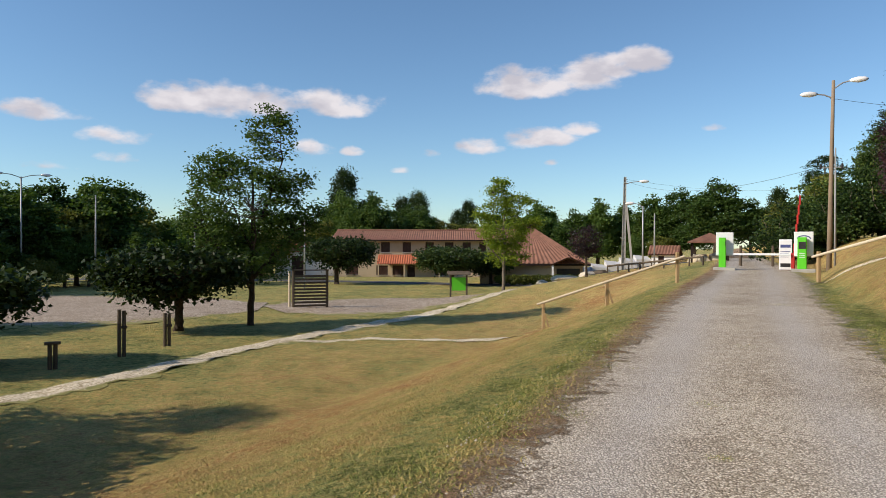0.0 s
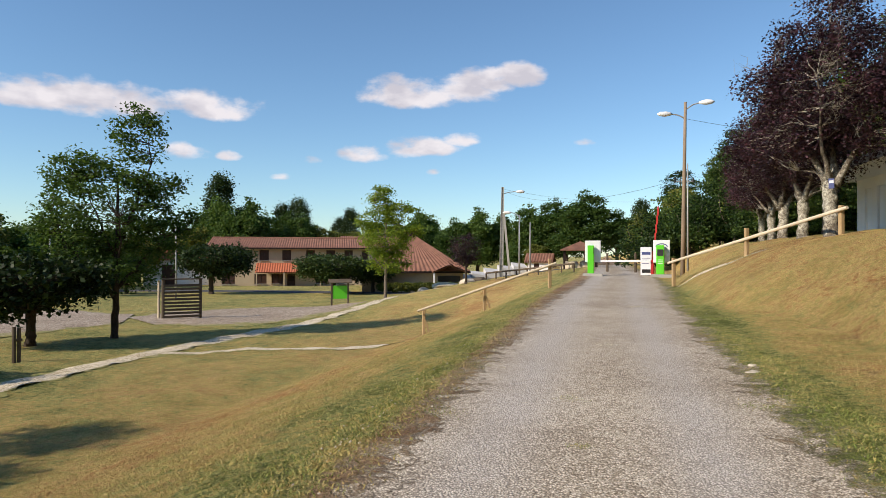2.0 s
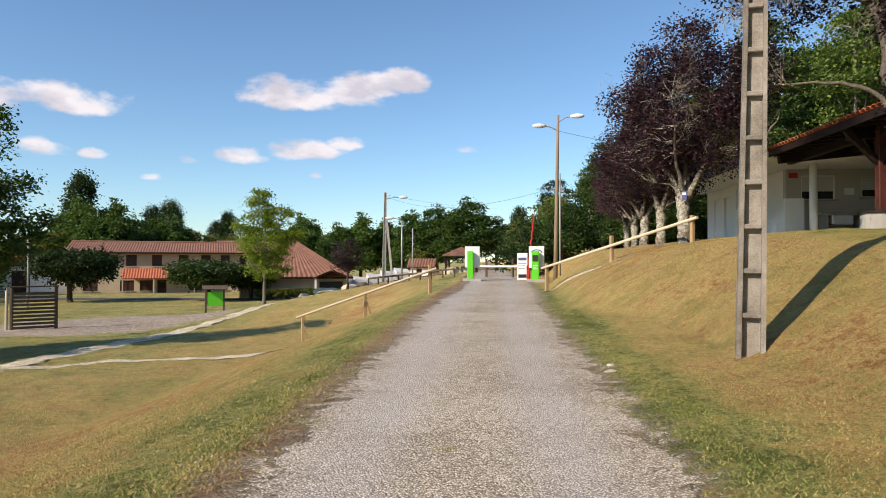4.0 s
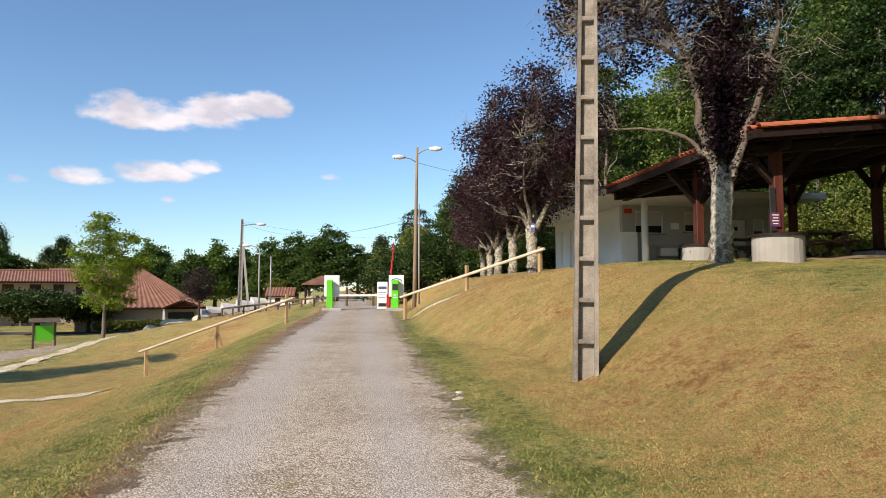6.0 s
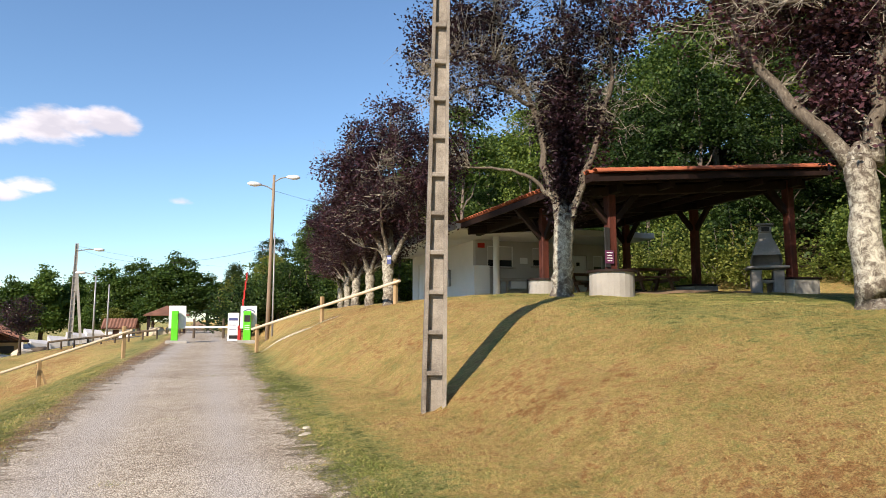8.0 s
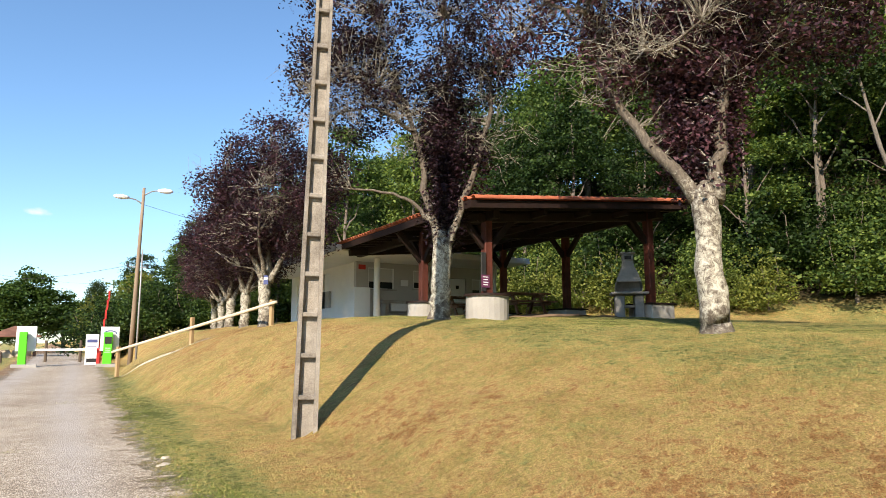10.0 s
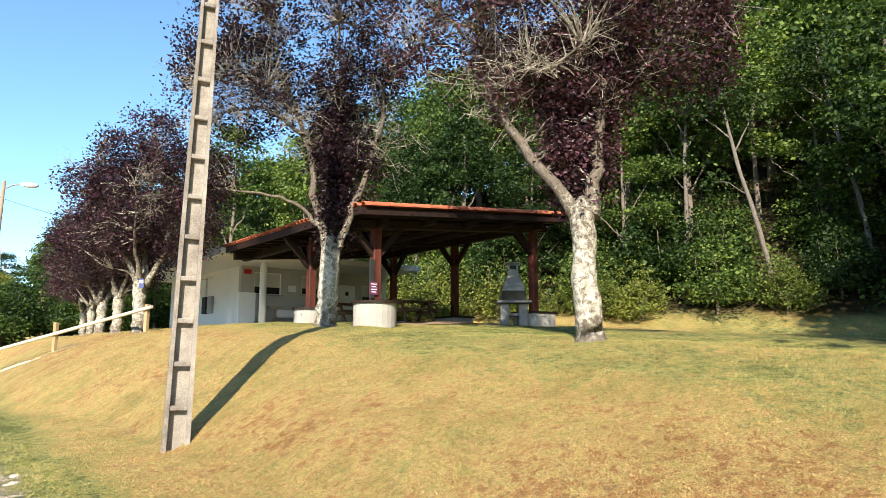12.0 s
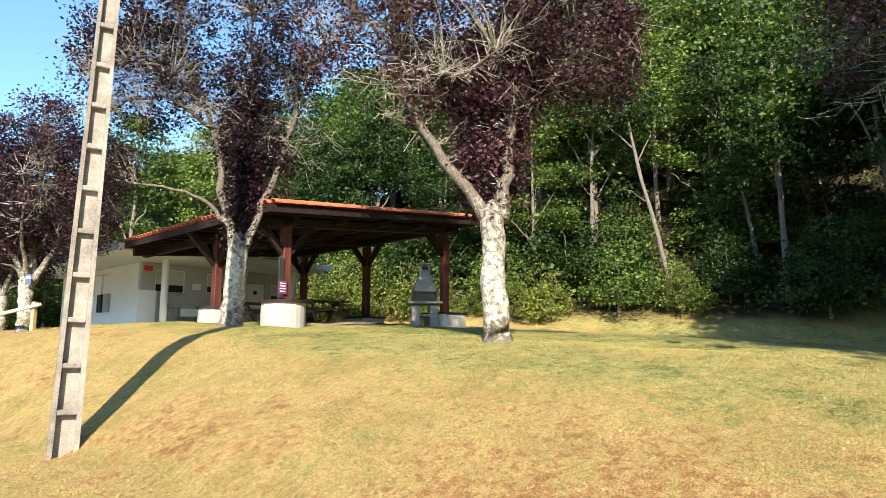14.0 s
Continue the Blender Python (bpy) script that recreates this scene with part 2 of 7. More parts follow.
def grass_material(name, blades):
    m, nt, b = material(name, 0.9, 0, 0.15)
    co = nt.nodes.new("ShaderNodeTexCoord").outputs["Object"]
    col, relief = turf_colour(nt, co, blades)
    if relief:
        bump_node(nt, b, relief, 1.0, 0.05)
    nt.links.new(col, b.inputs["Base Color"])
    return m


def gravel_material(name, stops, grit=1.0, tracks=False, overgrown=False, fringe=((0.17, 0.18, 0.05), (0.34, 0.29, 0.11)), reach=1.3, patch=1.1, gaps=0.72):
    m, nt, b = material(name, 0.9, 0, 0.25)
    co = nt.nodes.new("ShaderNodeTexCoord").outputs["Object"]
    v = nt.nodes.new("ShaderNodeTexVoronoi")
    v.inputs["Scale"].default_value = 55.0 * grit
    nt.links.new(co, v.inputs["Vector"])
    sep = nt.nodes.new("ShaderNodeSeparateColor")
    nt.links.new(v.outputs["Color"], sep.inputs[0])
    big = noise_node(nt, 0.5, 5, 0.6, co, 0.5)
    mid = noise_node(nt, 4.0, 4, 0.6, co)
    s = math_node(nt, "ADD", math_node(nt, "MULTIPLY", big, 0.9), math_node(nt, "MULTIPLY", mid, 0.6))
    s = math_node(nt, "SUBTRACT", s, 0.25)
    s = math_node(nt, "ADD", s, math_node(nt, "MULTIPLY", math_node(nt, "SUBTRACT", sep.outputs[0], 0.5), 0.8))
    col = ramp_node(nt, s, stops)
    if tracks:
        tr = nt.nodes.new("ShaderNodeAttribute")
        tr.attribute_name = "track"
        f = math_node(nt, "MULTIPLY", tr.outputs["Fac"], math_node(nt, "ADD", big, 0.25), True)
        col = mix_node(nt, math_node(nt, "MULTIPLY", f, 0.95), col, (0.71, 0.66, 0.61))
    edge = ramp_node(nt, v.outputs["Distance"], [(0.2, (1.0, 1.0, 1.0)), (0.62, (0.26, 0.24, 0.22))])
    col = mix_node(nt, gaps, col, edge, "MULTIPLY")
    if overgrown:
        at = nt.nodes.new("ShaderNodeAttribute")
        at.attribute_name = "edge"
        n = noise_node(nt, patch, 7, 0.8, co, 0.8)
        k = nt.nodes.new("ShaderNodeMapRange")
        k.inputs["From Min"].default_value, k.inputs["From Max"].default_value = reach, reach + 0.12
        nt.links.new(math_node(nt, "ADD", at.outputs["Fac"], n), k.inputs["Value"])
        turf, relief = turf_colour(nt, co, False) if fringe is None else (ramp_node(nt, mid, [(0.35, fringe[0]), (0.65, fringe[1])]), None)
        col = mix_node(nt, k.outputs[0], col, turf)
    nt.links.new(col, b.inputs["Base Color"])
    stones = math_node(nt, "SUBTRACT", 1.0, v.outputs["Distance"])
    if overgrown and relief:
        bare = math_node(nt, "MULTIPLY", math_node(nt, "MULTIPLY", stones, 0.17), math_node(nt, "SUBTRACT", 1.0, k.outputs[0]))
        bump_node(nt, b, math_node(nt, "ADD", bare, math_node(nt, "MULTIPLY", relief, k.outputs[0])), 1.0, 0.05)
    else:
        bump_node(nt, b, stones, 0.7, 0.012)
    return m


def bark_material(name, dark, light, patch=None, cover=0.5):
    m, nt, b = material(name, 0.95, 0, 0.15)
    co = nt.nodes.new("ShaderNodeTexCoord").outputs["Object"]
    mp = nt.nodes.new("ShaderNodeMapping")
    mp.inputs["Scale"].default_value = (1, 1, 0.3)
    nt.links.new(co, mp.inputs["Vector"])
    f = noise_node(nt, 22, 5, 0.7, mp.outputs["Vector"])
    col = ramp_node(nt, f, [(0.3, dark), (0.7, light)])
    if patch:
        p = noise_node(nt, 9.0, 9, 0.8, co, 0.7)
        sep = nt.nodes.new("ShaderNodeSeparateXYZ")
        nt.links.new(co, sep.inputs[0])
        for lo, hi, by in ((1.6, 3.2, 0.17), (0.6, 0.0, 0.11)):
            grown = nt.nodes.new("ShaderNodeMapRange")
            grown.inputs["From Min"].default_value, grown.inputs["From Max"].default_value, grown.inputs["To Max"].default_value = lo, hi, by
            nt.links.new(sep.outputs["Z"], grown.inputs["Value"])
            p = math_node(nt, "SUBTRACT", p, grown.outputs[0])
        k = nt.nodes.new("ShaderNodeMapRange")
        k.inputs["From Min"].default_value, k.inputs["From Max"].default_value = 1 - cover - 0.09, 1 - cover + 0.09
        nt.links.new(p, k.inputs["Value"])
        col = mix_node(nt, k.outputs[0], col, patch)
    nt.links.new(col, b.inputs["Base Color"])
    bump_node(nt, b, f, 0.8, 0.03)
    return m


GRASS = grass_material("turf", False)
BLADES = grass_material("grass_blades", True)
GRAVEL = gravel_material("road_gravel", [(0.2, (0.36, 0.29, 0.21)), (0.5, (0.66, 0.56, 0.43)), (0.8, (0.88, 0.79, 0.65))], 1.0, True, True, None, 1.12, 2.4)
STONES = mottled("loose_stone", (0.34, 0.29, 0.23), (0.74, 0.66, 0.54), 3, 40, 0.85, 0.2)
CHALK = gravel_material("pale_path", [(0.22, (0.32, 0.25, 0.14)), (0.42, (0.60, 0.50, 0.35)), (0.78, (0.86, 0.77, 0.60))], 0.5, False, True, reach=1.2, patch=2.2, gaps=0.3)
SAND = gravel_material("sandy_lot", [(0.25, (0.32, 0.24, 0.17)), (0.5, (0.53, 0.43, 0.33)), (0.75, (0.68, 0.58, 0.47))], 0.3, False, True)
ASPHALT = gravel_material("asphalt", [(0.2, (0.10, 0.10, 0.10)), (0.8, (0.19, 0.185, 0.18))], 0.6)
POLE_CONCRETE = mottled("pole_concrete", (0.13, 0.11, 0.09), (0.38, 0.345, 0.295), 2.2, 45, 0.95, 0.8, 0.008, spread=(0.36, 0.64))
TAN_POLE = mottled("tan_pole", (0.17, 0.125, 0.085), (0.34, 0.26, 0.185), 2.0, 40, 0.9, 0.4, 0.004, stretch=(1, 1, 0.25))
CAST_STONE = mottled("cast_stone", (0.13, 0.125, 0.12), (0.30, 0.29, 0.28), 3, 40, 0.9, 0.4, 0.006)
TABLE_WOOD = mottled("table_wood", (0.085, 0.042, 0.024), (0.21, 0.115, 0.065), 3, 30, 0.75, 0.3, 0.004)
CONCRETE = mottled("concrete", (0.28, 0.265, 0.24), (0.46, 0.44, 0.40), 1.2, 40, 0.9, 0.3, 0.005)
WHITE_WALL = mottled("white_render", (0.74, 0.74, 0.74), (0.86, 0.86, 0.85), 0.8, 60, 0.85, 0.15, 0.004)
CANVAS = mottled("white_canvas", (0.50, 0.50, 0.50), (0.64, 0.63, 0.62), 1.5, 40, 0.8, 0.2, 0.006)
# white render toned down to grey, for shade under the wash house slab
SHADED_WALL = mottled("grey_render", (0.40, 0.39, 0.38), (0.52, 0.51, 0.50), 0.8, 60, 0.85, 0.15, 0.004)
BEIGE_WALL = mottled("beige_render", (0.42, 0.33, 0.22), (0.56, 0.45, 0.32), 0.35, 20, 0.9, 0.2, 0.01)
TILE = mottled("terracotta_tile", (0.13, 0.065, 0.045), (0.31, 0.15, 0.10), 1.3, 14, 0.85, 0.3, 0.01)
TILE_RED = mottled("red_tile", (0.33, 0.09, 0.045), (0.50, 0.16, 0.08), 1.3, 14, 0.8, 0.3, 0.01)
# dark stain, deepened to near-black for the shade under the pavilion roof
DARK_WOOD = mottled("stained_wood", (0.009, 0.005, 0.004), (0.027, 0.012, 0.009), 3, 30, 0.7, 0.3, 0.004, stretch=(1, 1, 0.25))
RED_WOOD = mottled("red_stained_wood", (0.04, 0.012, 0.009), (0.15, 0.042, 0.026), 3, 30, 0.65, 0.3, 0.004, stretch=(1, 1, 0.25))
OLD_WOOD = mottled("weathered_wood", (0.055, 0.042, 0.030), (0.15, 0.115, 0.08), 3, 30, 0.9, 0.4, 0.004, stretch=(1, 1, 0.25))
PALE_WOOD = mottled("pale_timber", (0.48, 0.39, 0.27), (0.70, 0.61, 0.46), 2, 30, 0.8, 0.3, 0.004)
POST_WOOD = mottled("post_timber", (0.26, 0.17, 0.08), (0.46, 0.33, 0.18), 2, 30, 0.85, 0.3, 0.004, stretch=(1, 1, 0.25))
GREEN_PAINT = mottled("green_enamel", (0.10, 0.55, 0.02), (0.13, 0.66, 0.03), 1, 30, 0.4, 0.02, 0.001, spec=0.5)
WHITE_PANEL = mottled("white_enamel", (0.74, 0.76, 0.78), (0.84, 0.85, 0.86), 1, 30, 0.4, 0.02, 0.001, spec=0.5)
BLUE_INK = mottled("blue_print", (0.05, 0.07, 0.20), (0.10, 0.12, 0.28), 2, 30, 0.5, 0.02, 0.001)
PURPLE_INK = mottled("purple_print", (0.10, 0.03, 0.07), (0.19, 0.06, 0.13), 2, 30, 0.5, 0.02, 0.001)
RED_PAINT = mottled("red_enamel", (0.42, 0.02, 0.02), (0.58, 0.04, 0.03), 2, 30, 0.45, 0.02, 0.001, spec=0.5)
GREY_PAINT = mottled("grey_metal", (0.28, 0.28, 0.28), (0.42, 0.42, 0.42), 2, 30, 0.5, 0.05, 0.001, metal=0.3)
LAMP_GLASS = mottled("lamp_cover", (0.70, 0.70, 0.70), (0.86, 0.86, 0.86), 2, 30, 0.3, 0.02, 0.001, spec=0.5)
BLACK = mottled("dark_metal", (0.012, 0.012, 0.012), (0.04, 0.04, 0.04), 2, 30, 0.6, 0.1, 0.002)
SHUTTER = mottled("brown_shutter", (0.035, 0.018, 0.013), (0.075, 0.036, 0.025), 2, 30, 0.6, 0.1, 0.002)
PANE, _nt, _b = material("window_pane", 0.08, 0, 0.5)
_b.inputs["Base Color"].default_value = (0.03, 0.035, 0.04, 1)
BARK_PALE = bark_material("lichen_bark", (0.065, 0.052, 0.042), (0.19, 0.16, 0.125), (0.56, 0.535, 0.44), 0.50)
BARK_GREY = bark_material("grey_bark", (0.09, 0.07, 0.055), (0.26, 0.22, 0.18))
BARK_TWIG = bark_material("twig_bark", (0.08, 0.065, 0.05), (0.25, 0.21, 0.17), (0.50, 0.47, 0.39), 0.64)
BARK_STEM = bark_material("stem_bark", (0.08, 0.068, 0.055), (0.23, 0.205, 0.17))
BARK_DARK = bark_material("dark_bark", (0.03, 0.023, 0.018), (0.10, 0.075, 0.055))
EARTH = mottled("bare_earth", (0.17, 0.11, 0.07), (0.34, 0.24, 0.15), 0.8, 20, 0.95, 0.5, 0.02)
PURPLE = leaf_material("purple_leaf", (0.012, 0.007, 0.011), (0.040, 0.020, 0.029), (0.165, 0.072, 0.092), 0.27, 0.42)
LEAF_DARK = leaf_material("dark_leaf", (0.012, 0.024, 0.007), (0.032, 0.058, 0.016), (0.075, 0.115, 0.03), 0.3)
LEAF_MID = leaf_material("green_leaf", (0.03, 0.06, 0.014), (0.08, 0.14, 0.03), (0.16, 0.24, 0.05), 0.4)
LEAF_LIGHT = leaf_material("light_leaf", (0.075, 0.13, 0.015), (0.20, 0.29, 0.033), (0.42, 0.47, 0.07), 0.5)
LEAF_HILL = leaf_material("wood_leaf", (0.012, 0.027, 0.008), (0.056, 0.104, 0.025), (0.245, 0.32, 0.066), 0.36, 0.55, 0.46)
LEAF_SUNNY = leaf_material("sunny_leaf", (0.045, 0.075, 0.016), (0.15, 0.19, 0.04), (0.33, 0.345, 0.08), 0.4)
LEAF_OLIVE = leaf_material("olive_leaf", (0.06, 0.08, 0.018), (0.17, 0.19, 0.04), (0.30, 0.29, 0.07), 0.42)


# ---------------------------------------------------------------- mesh helpers
class Geo:
    """Gathers vertices and faces of one part."""

    def __init__(self):
        self.v, self.f = [], []

    def add(self, verts, faces, m=None):
        n = len(self.v)
        self.v += [tuple(m @ Vector(p)) if m else tuple(p) for p in verts]
        self.f += [tuple(i + n for i in f) for f in faces]
        return self

    def box(self, size, at=(0, 0, 0), m=None, bevel=0.0):
        """A box of that size round the point at, with chamfered edges."""
        x, y, z = (s / 2 for s in size)
        mm = (m or Matrix()) @ Matrix.Translation(at)
        if bevel <= 0:
            vs = [(i, j, k) for k in (-z, z) for j in (-y, y) for i in (-x, x)]
            return self.add(vs, [(0, 2, 3, 1), (4, 5, 7, 6), (0, 1, 5, 4), (2, 6, 7, 3), (0, 4, 6, 2), (1, 3, 7, 5)], mm)
        bm = bmesh.new()
        bmesh.ops.create_cube(bm, size=1, matrix=Matrix.Diagonal((*size, 1)))
        bmesh.ops.bevel(bm, geom=bm.edges[:], offset=bevel, segments=1, affect="EDGES")
        bm.verts.index_update()
        self.add([v.co[:] for v in bm.verts], [[v.index for v in f.verts] for f in bm.faces], mm)
        bm.free()
        return self

    def tube(self, pts, radii, n=8, caps=True):
        """A round bar along the points, with a radius at each."""
        pts = [Vector(p) for p in pts]
        rings, base = [], len(self.v)
        side = None
        for i, p in enumerate(pts):
            d = (pts[min(i + 1, len(pts) - 1)] - pts[max(i - 1, 0)]).normalized()
            if side is None:
                side = d.orthogonal().normalized()
            side = (side - d * side.dot(d)).normalized()
            other = d.cross(side)
            r = radii[i] if isinstance(radii, (list, tuple)) else radii
            for k in range(n):
                a = 2 * math.pi * k / n
                self.v.append(tuple(p + (side * math.cos(a) + other * math.sin(a)) * r))
        for i in range(len(pts) - 1):
            for k in range(n):
                a, b = base + i * n + k, base + i * n + (k + 1) % n
                self.f.append((a, b, b + n, a + n))
        if caps:
            self.f.append(tuple(base + k for k in reversed(range(n))))
            e = base + (len(pts) - 1) * n
            self.f.append(tuple(e + k for k in range(n)))
        return self

    def bar(self, a, b, width, depth, up=(0, 0, 1), bevel=0.0):
        """A squared beam from a to b."""
        a, b = Vector(a), Vector(b)
        d = b - a
        x = d.normalized()
        y = Vector(up).cross(x)
        y = y.normalized() if y.length > 1e-4 else x.orthogonal().normalized()
        z = x.cross(y)
        m = Matrix((x, y, z)).transposed().to_4x4()
        m.translation = (a + b) / 2
        return self.box((d.length, width, depth), (0, 0, 0), m, bevel)

    def mesh(self, name, smooth=False):
        me = bpy.data.meshes.new(name)
        me.from_pydata(self.v, [], self.f)
        if smooth:
            me.polygons.foreach_set("use_smooth", [True] * len(me.polygons))
        me.update()
        return me


def thing(name, label, category, at=(0, 0, 0), turn=0.0, group="", kind=""):
    ob = new(name)
    ob.empty_display_size = 0.2
    ob.matrix_basis = pose(*at, 0, 0, turn)
    return tagged(ob, label, category, group, kind)


def part(name, geo, mat, parent, label="", smooth=False, kind=""):
    me = geo.mesh(name, smooth) if isinstance(geo, Geo) else geo
    if not me.materials:
        me.materials.append(mat)
    ob = new(name, me)
    ob.parent = parent
    return tagged(ob, label, "", "", kind)


def solid(name, geo, mat, label, category="", kind="", smooth=False, group=""):
    me = geo.mesh(name, smooth) if isinstance(geo, Geo) else geo
    me.materials.append(mat)
    return tagged(new(name, me), label, category, group, kind)


def fast_mesh(name, verts, quads, n=4):
    """A mesh from arrays of vertices and of faces with n corners each."""
    me = bpy.data.meshes.new(name)
    verts, quads = np.asarray(verts, dtype=np.float32), np.asarray(quads, dtype=np.int32)
    me.vertices.add(len(verts))
    me.vertices.foreach_set("co", verts.ravel())
    me.loops.add(quads.size)
    me.loops.foreach_set("vertex_index", quads.ravel())
    me.polygons.add(len(quads))
    me.polygons.foreach_set("loop_start", np.arange(len(quads), dtype=np.int32) * n)
    me.update(calc_edges=True)
    me.validate()
    return me


# ---------------------------------------------------------------- lie of the land
ROAD_TURN = radians(24.0)
CT, ST = math.cos(ROAD_TURN), math.sin(ROAD_TURN)


def across_along(x, y):
    """Metres to the right of the road's middle, and along it."""
    return x * CT - y * ST, x * ST + y * CT


def plan(u, s):
    return u * CT + s * ST, -u * ST + s * CT


def ease(a, b, x):
    k = np.clip((np.asarray(x, dtype=float) - a) / (b - a), 0, 1)
    return k * k * (3 - 2 * k)


def road_height(s):
    return 0.022 * np.clip(s, -12, 18) + 0.010 * np.clip(np.asarray(s, dtype=float) - 18, 0, 26)


def road_middle(s):
    return 0.55 * ease(18, 38, s)


def height(u, s):
    """The ground's height: the road, the meadow below it, the bank, the terrace and the wooded hill."""
    u, s = np.asarray(u, dtype=float), np.asarray(s, dtype=float)
    zr = road_height(s)
    terrace = 2.0 + 0.058 * (np.clip(s, -15, 17.5) - 6.8) + 0.03 * np.clip(u - 10, -3, 5)
    crest = np.clip(11.5 - 0.36 * s, 6.9, 11.5)
    foot = 1.95 + road_middle(s) + 1.6 * ease(31, 37, s)
    start = foot + 2.1 - 1.4 * ease(13, 20, s)
    k = np.clip((u - start) / (crest + 1.6 - start), 0, 1)
    rise = 1 - (1 - k) ** 2.2
    hill_foot = np.clip(25.0 - 0.28 * (s - 8), 15.0, 27.0)
    slope = 0.62 - 0.42 * ease(25, 90, s)
    up = np.clip(u - hill_foot, 0, 60)
    hill = slope * (up - 2.2 * (1 - np.exp(-up / 2.2)) * 0.6)
    low = -1.66 - 0.010 * np.clip(s, 0, 90) - 0.002 * np.clip(-u - 8, 0, 80)
    left = -u + road_middle(s)
    j = np.clip((left - 2.1) / 6.6, 0, 1)
    fall = 0.55 * j + 0.45 * j * j * (3 - 2 * j)
    fall = fall * (1 - 0.78 * ease(31, 47, s) * ease(-22, -6, u))
    side = np.where(u > 0, (terrace - zr) * rise + hill + 0.09 * np.clip(u - foot, 0, 1.6) * (1 - rise), (low - zr) * fall)
    return zr + side


def ground_z(x, y):
    return float(height(*across_along(x, y)))


def lumps(x, y):
    """Small unevenness of the turf."""
    return 0.035 * np.sin(1.7 * x + 0.6 * y) * np.sin(1.3 * y - 0.5 * x) + 0.02 * np.sin(3.9 * x - 1.1 * y + 1) * np.sin(3.1 * y + 0.7 * x)


def fray(x, y):
    """How far the turf creeps over the lane's edge or draws back from it."""
    return 0.13 * np.sin(2.3 * x + 1.9 * y) * np.sin(1.1 * y - 0.7 * x + 0.6) + 0.10 * np.sin(5.3 * y - 3.1 * x + 1.0) + 0.07 * np.sin(9.1 * y + 6.3 * x)


def lines_of(steps):
    out = []
    for a, b, d in steps:
        out += list(np.arange(a, b, d))
    return np.array(out + [steps[-1][1]])


def dryness(u, s):
    """How parched the turf is, 0 green to 1 straw."""
    d = np.where(u > 0, 0.62, 0.56)
    d = d + 0.12 * ease(2.2, 5, u) * (1 - ease(6.5, 8.5, u))
    d = d - 0.36 * ease(6.6, 8.8, u) * (1 - ease(18, 24, u)) - 0.22 * ease(22, 25, u)
    d = d - 0.46 * (1 - ease(0.2, 0.9, np.abs(u - 2.3)))
    d = d + 0.30 * (1 - ease(0, 2.6, np.abs(u + 6.8))) - 0.33 * (1 - ease(0.3, 1.1, np.abs(u + 2.5)))
    d = d - 0.26 * ease(11, 17, -u)
    return np.clip(d, 0.05, 1)


def wear(u, s):
    """Where wheels and feet have rubbed the turf away: along the lane's edges, and a strip on its meadow side."""
    v = np.abs(u - road_middle(s))
    return np.clip(np.where(u < 0, 0.95 * (1 - ease(1.5, 2.4, v)), 0.8 * (1 - ease(1.4, 2.1, v))), 0, 1) + 0.35 * (1 - ease(0, 1.6, np.abs(u + 7.6)))


def build_ground():
    us = lines_of([(-2600, -400, 200), (-400, -90, 30), (-90, -26, 4), (-26, -12, 0.8), (-12, 14, 0.24), (14, 28, 0.7), (28, 90, 3), (90, 400, 30), (400, 2600, 200)])
    ss = lines_of([(-2600, -400, 200), (-400, -40, 30), (-40, -8, 2), (-8, 34, 0.28), (34, 70, 0.8), (70, 130, 3), (130, 400, 30), (400, 2600, 200)])
    u, s = np.meshgrid(us, ss)
    z = height(u, s)
    x, y = plan(u, s)
    near = (1 - ease(60, 110, np.hypot(x, y)))
    off_road = ease(1.9, 2.6, np.abs(u - road_middle(s)))
    z = z + lumps(x, y) * near * off_road - 0.035 * (1 - ease(1.5, 2.05, np.abs(u - road_middle(s)) + 0.25 * fray(x, y)))
    nu, ns = len(us), len(ss)
    i = np.arange(nu * ns).reshape(ns, nu)
    quads = np.stack([i[:-1, :-1], i[:-1, 1:], i[1:, 1:], i[1:, :-1]], -1).reshape(-1, 4)
    me = fast_mesh("ground", np.stack([x, y, z], -1).reshape(-1, 3), quads)
    a = me.attributes.new("dry", "FLOAT", "POINT")
    a.data.foreach_set("value", dryness(u, s).ravel().astype(np.float32))
    a = me.attributes.new("worn", "FLOAT", "POINT")
    a.data.foreach_set("value", wear(u, s).ravel().astype(np.float32))
    # where litter and the wood's painted shade cover the hillside
    a = me.attributes.new("litter", "FLOAT", "POINT")
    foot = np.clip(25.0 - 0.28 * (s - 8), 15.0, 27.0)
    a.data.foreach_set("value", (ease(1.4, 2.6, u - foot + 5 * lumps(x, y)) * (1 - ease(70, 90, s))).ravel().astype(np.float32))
    me.polygons.foreach_set("use_smooth", [True] * len(me.polygons))
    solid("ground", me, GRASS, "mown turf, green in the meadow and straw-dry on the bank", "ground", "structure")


def surface_z(x, y):
    """The built ground at a place off the road."""
    u, s = across_along(x, y)
    near = 1 - float(ease(60, 110, math.hypot(x, y)))
    off = float(ease(1.9, 2.6, abs(u - float(road_middle(s)))))
    return float(height(u, s)) + float(lumps(x, y)) * near * off


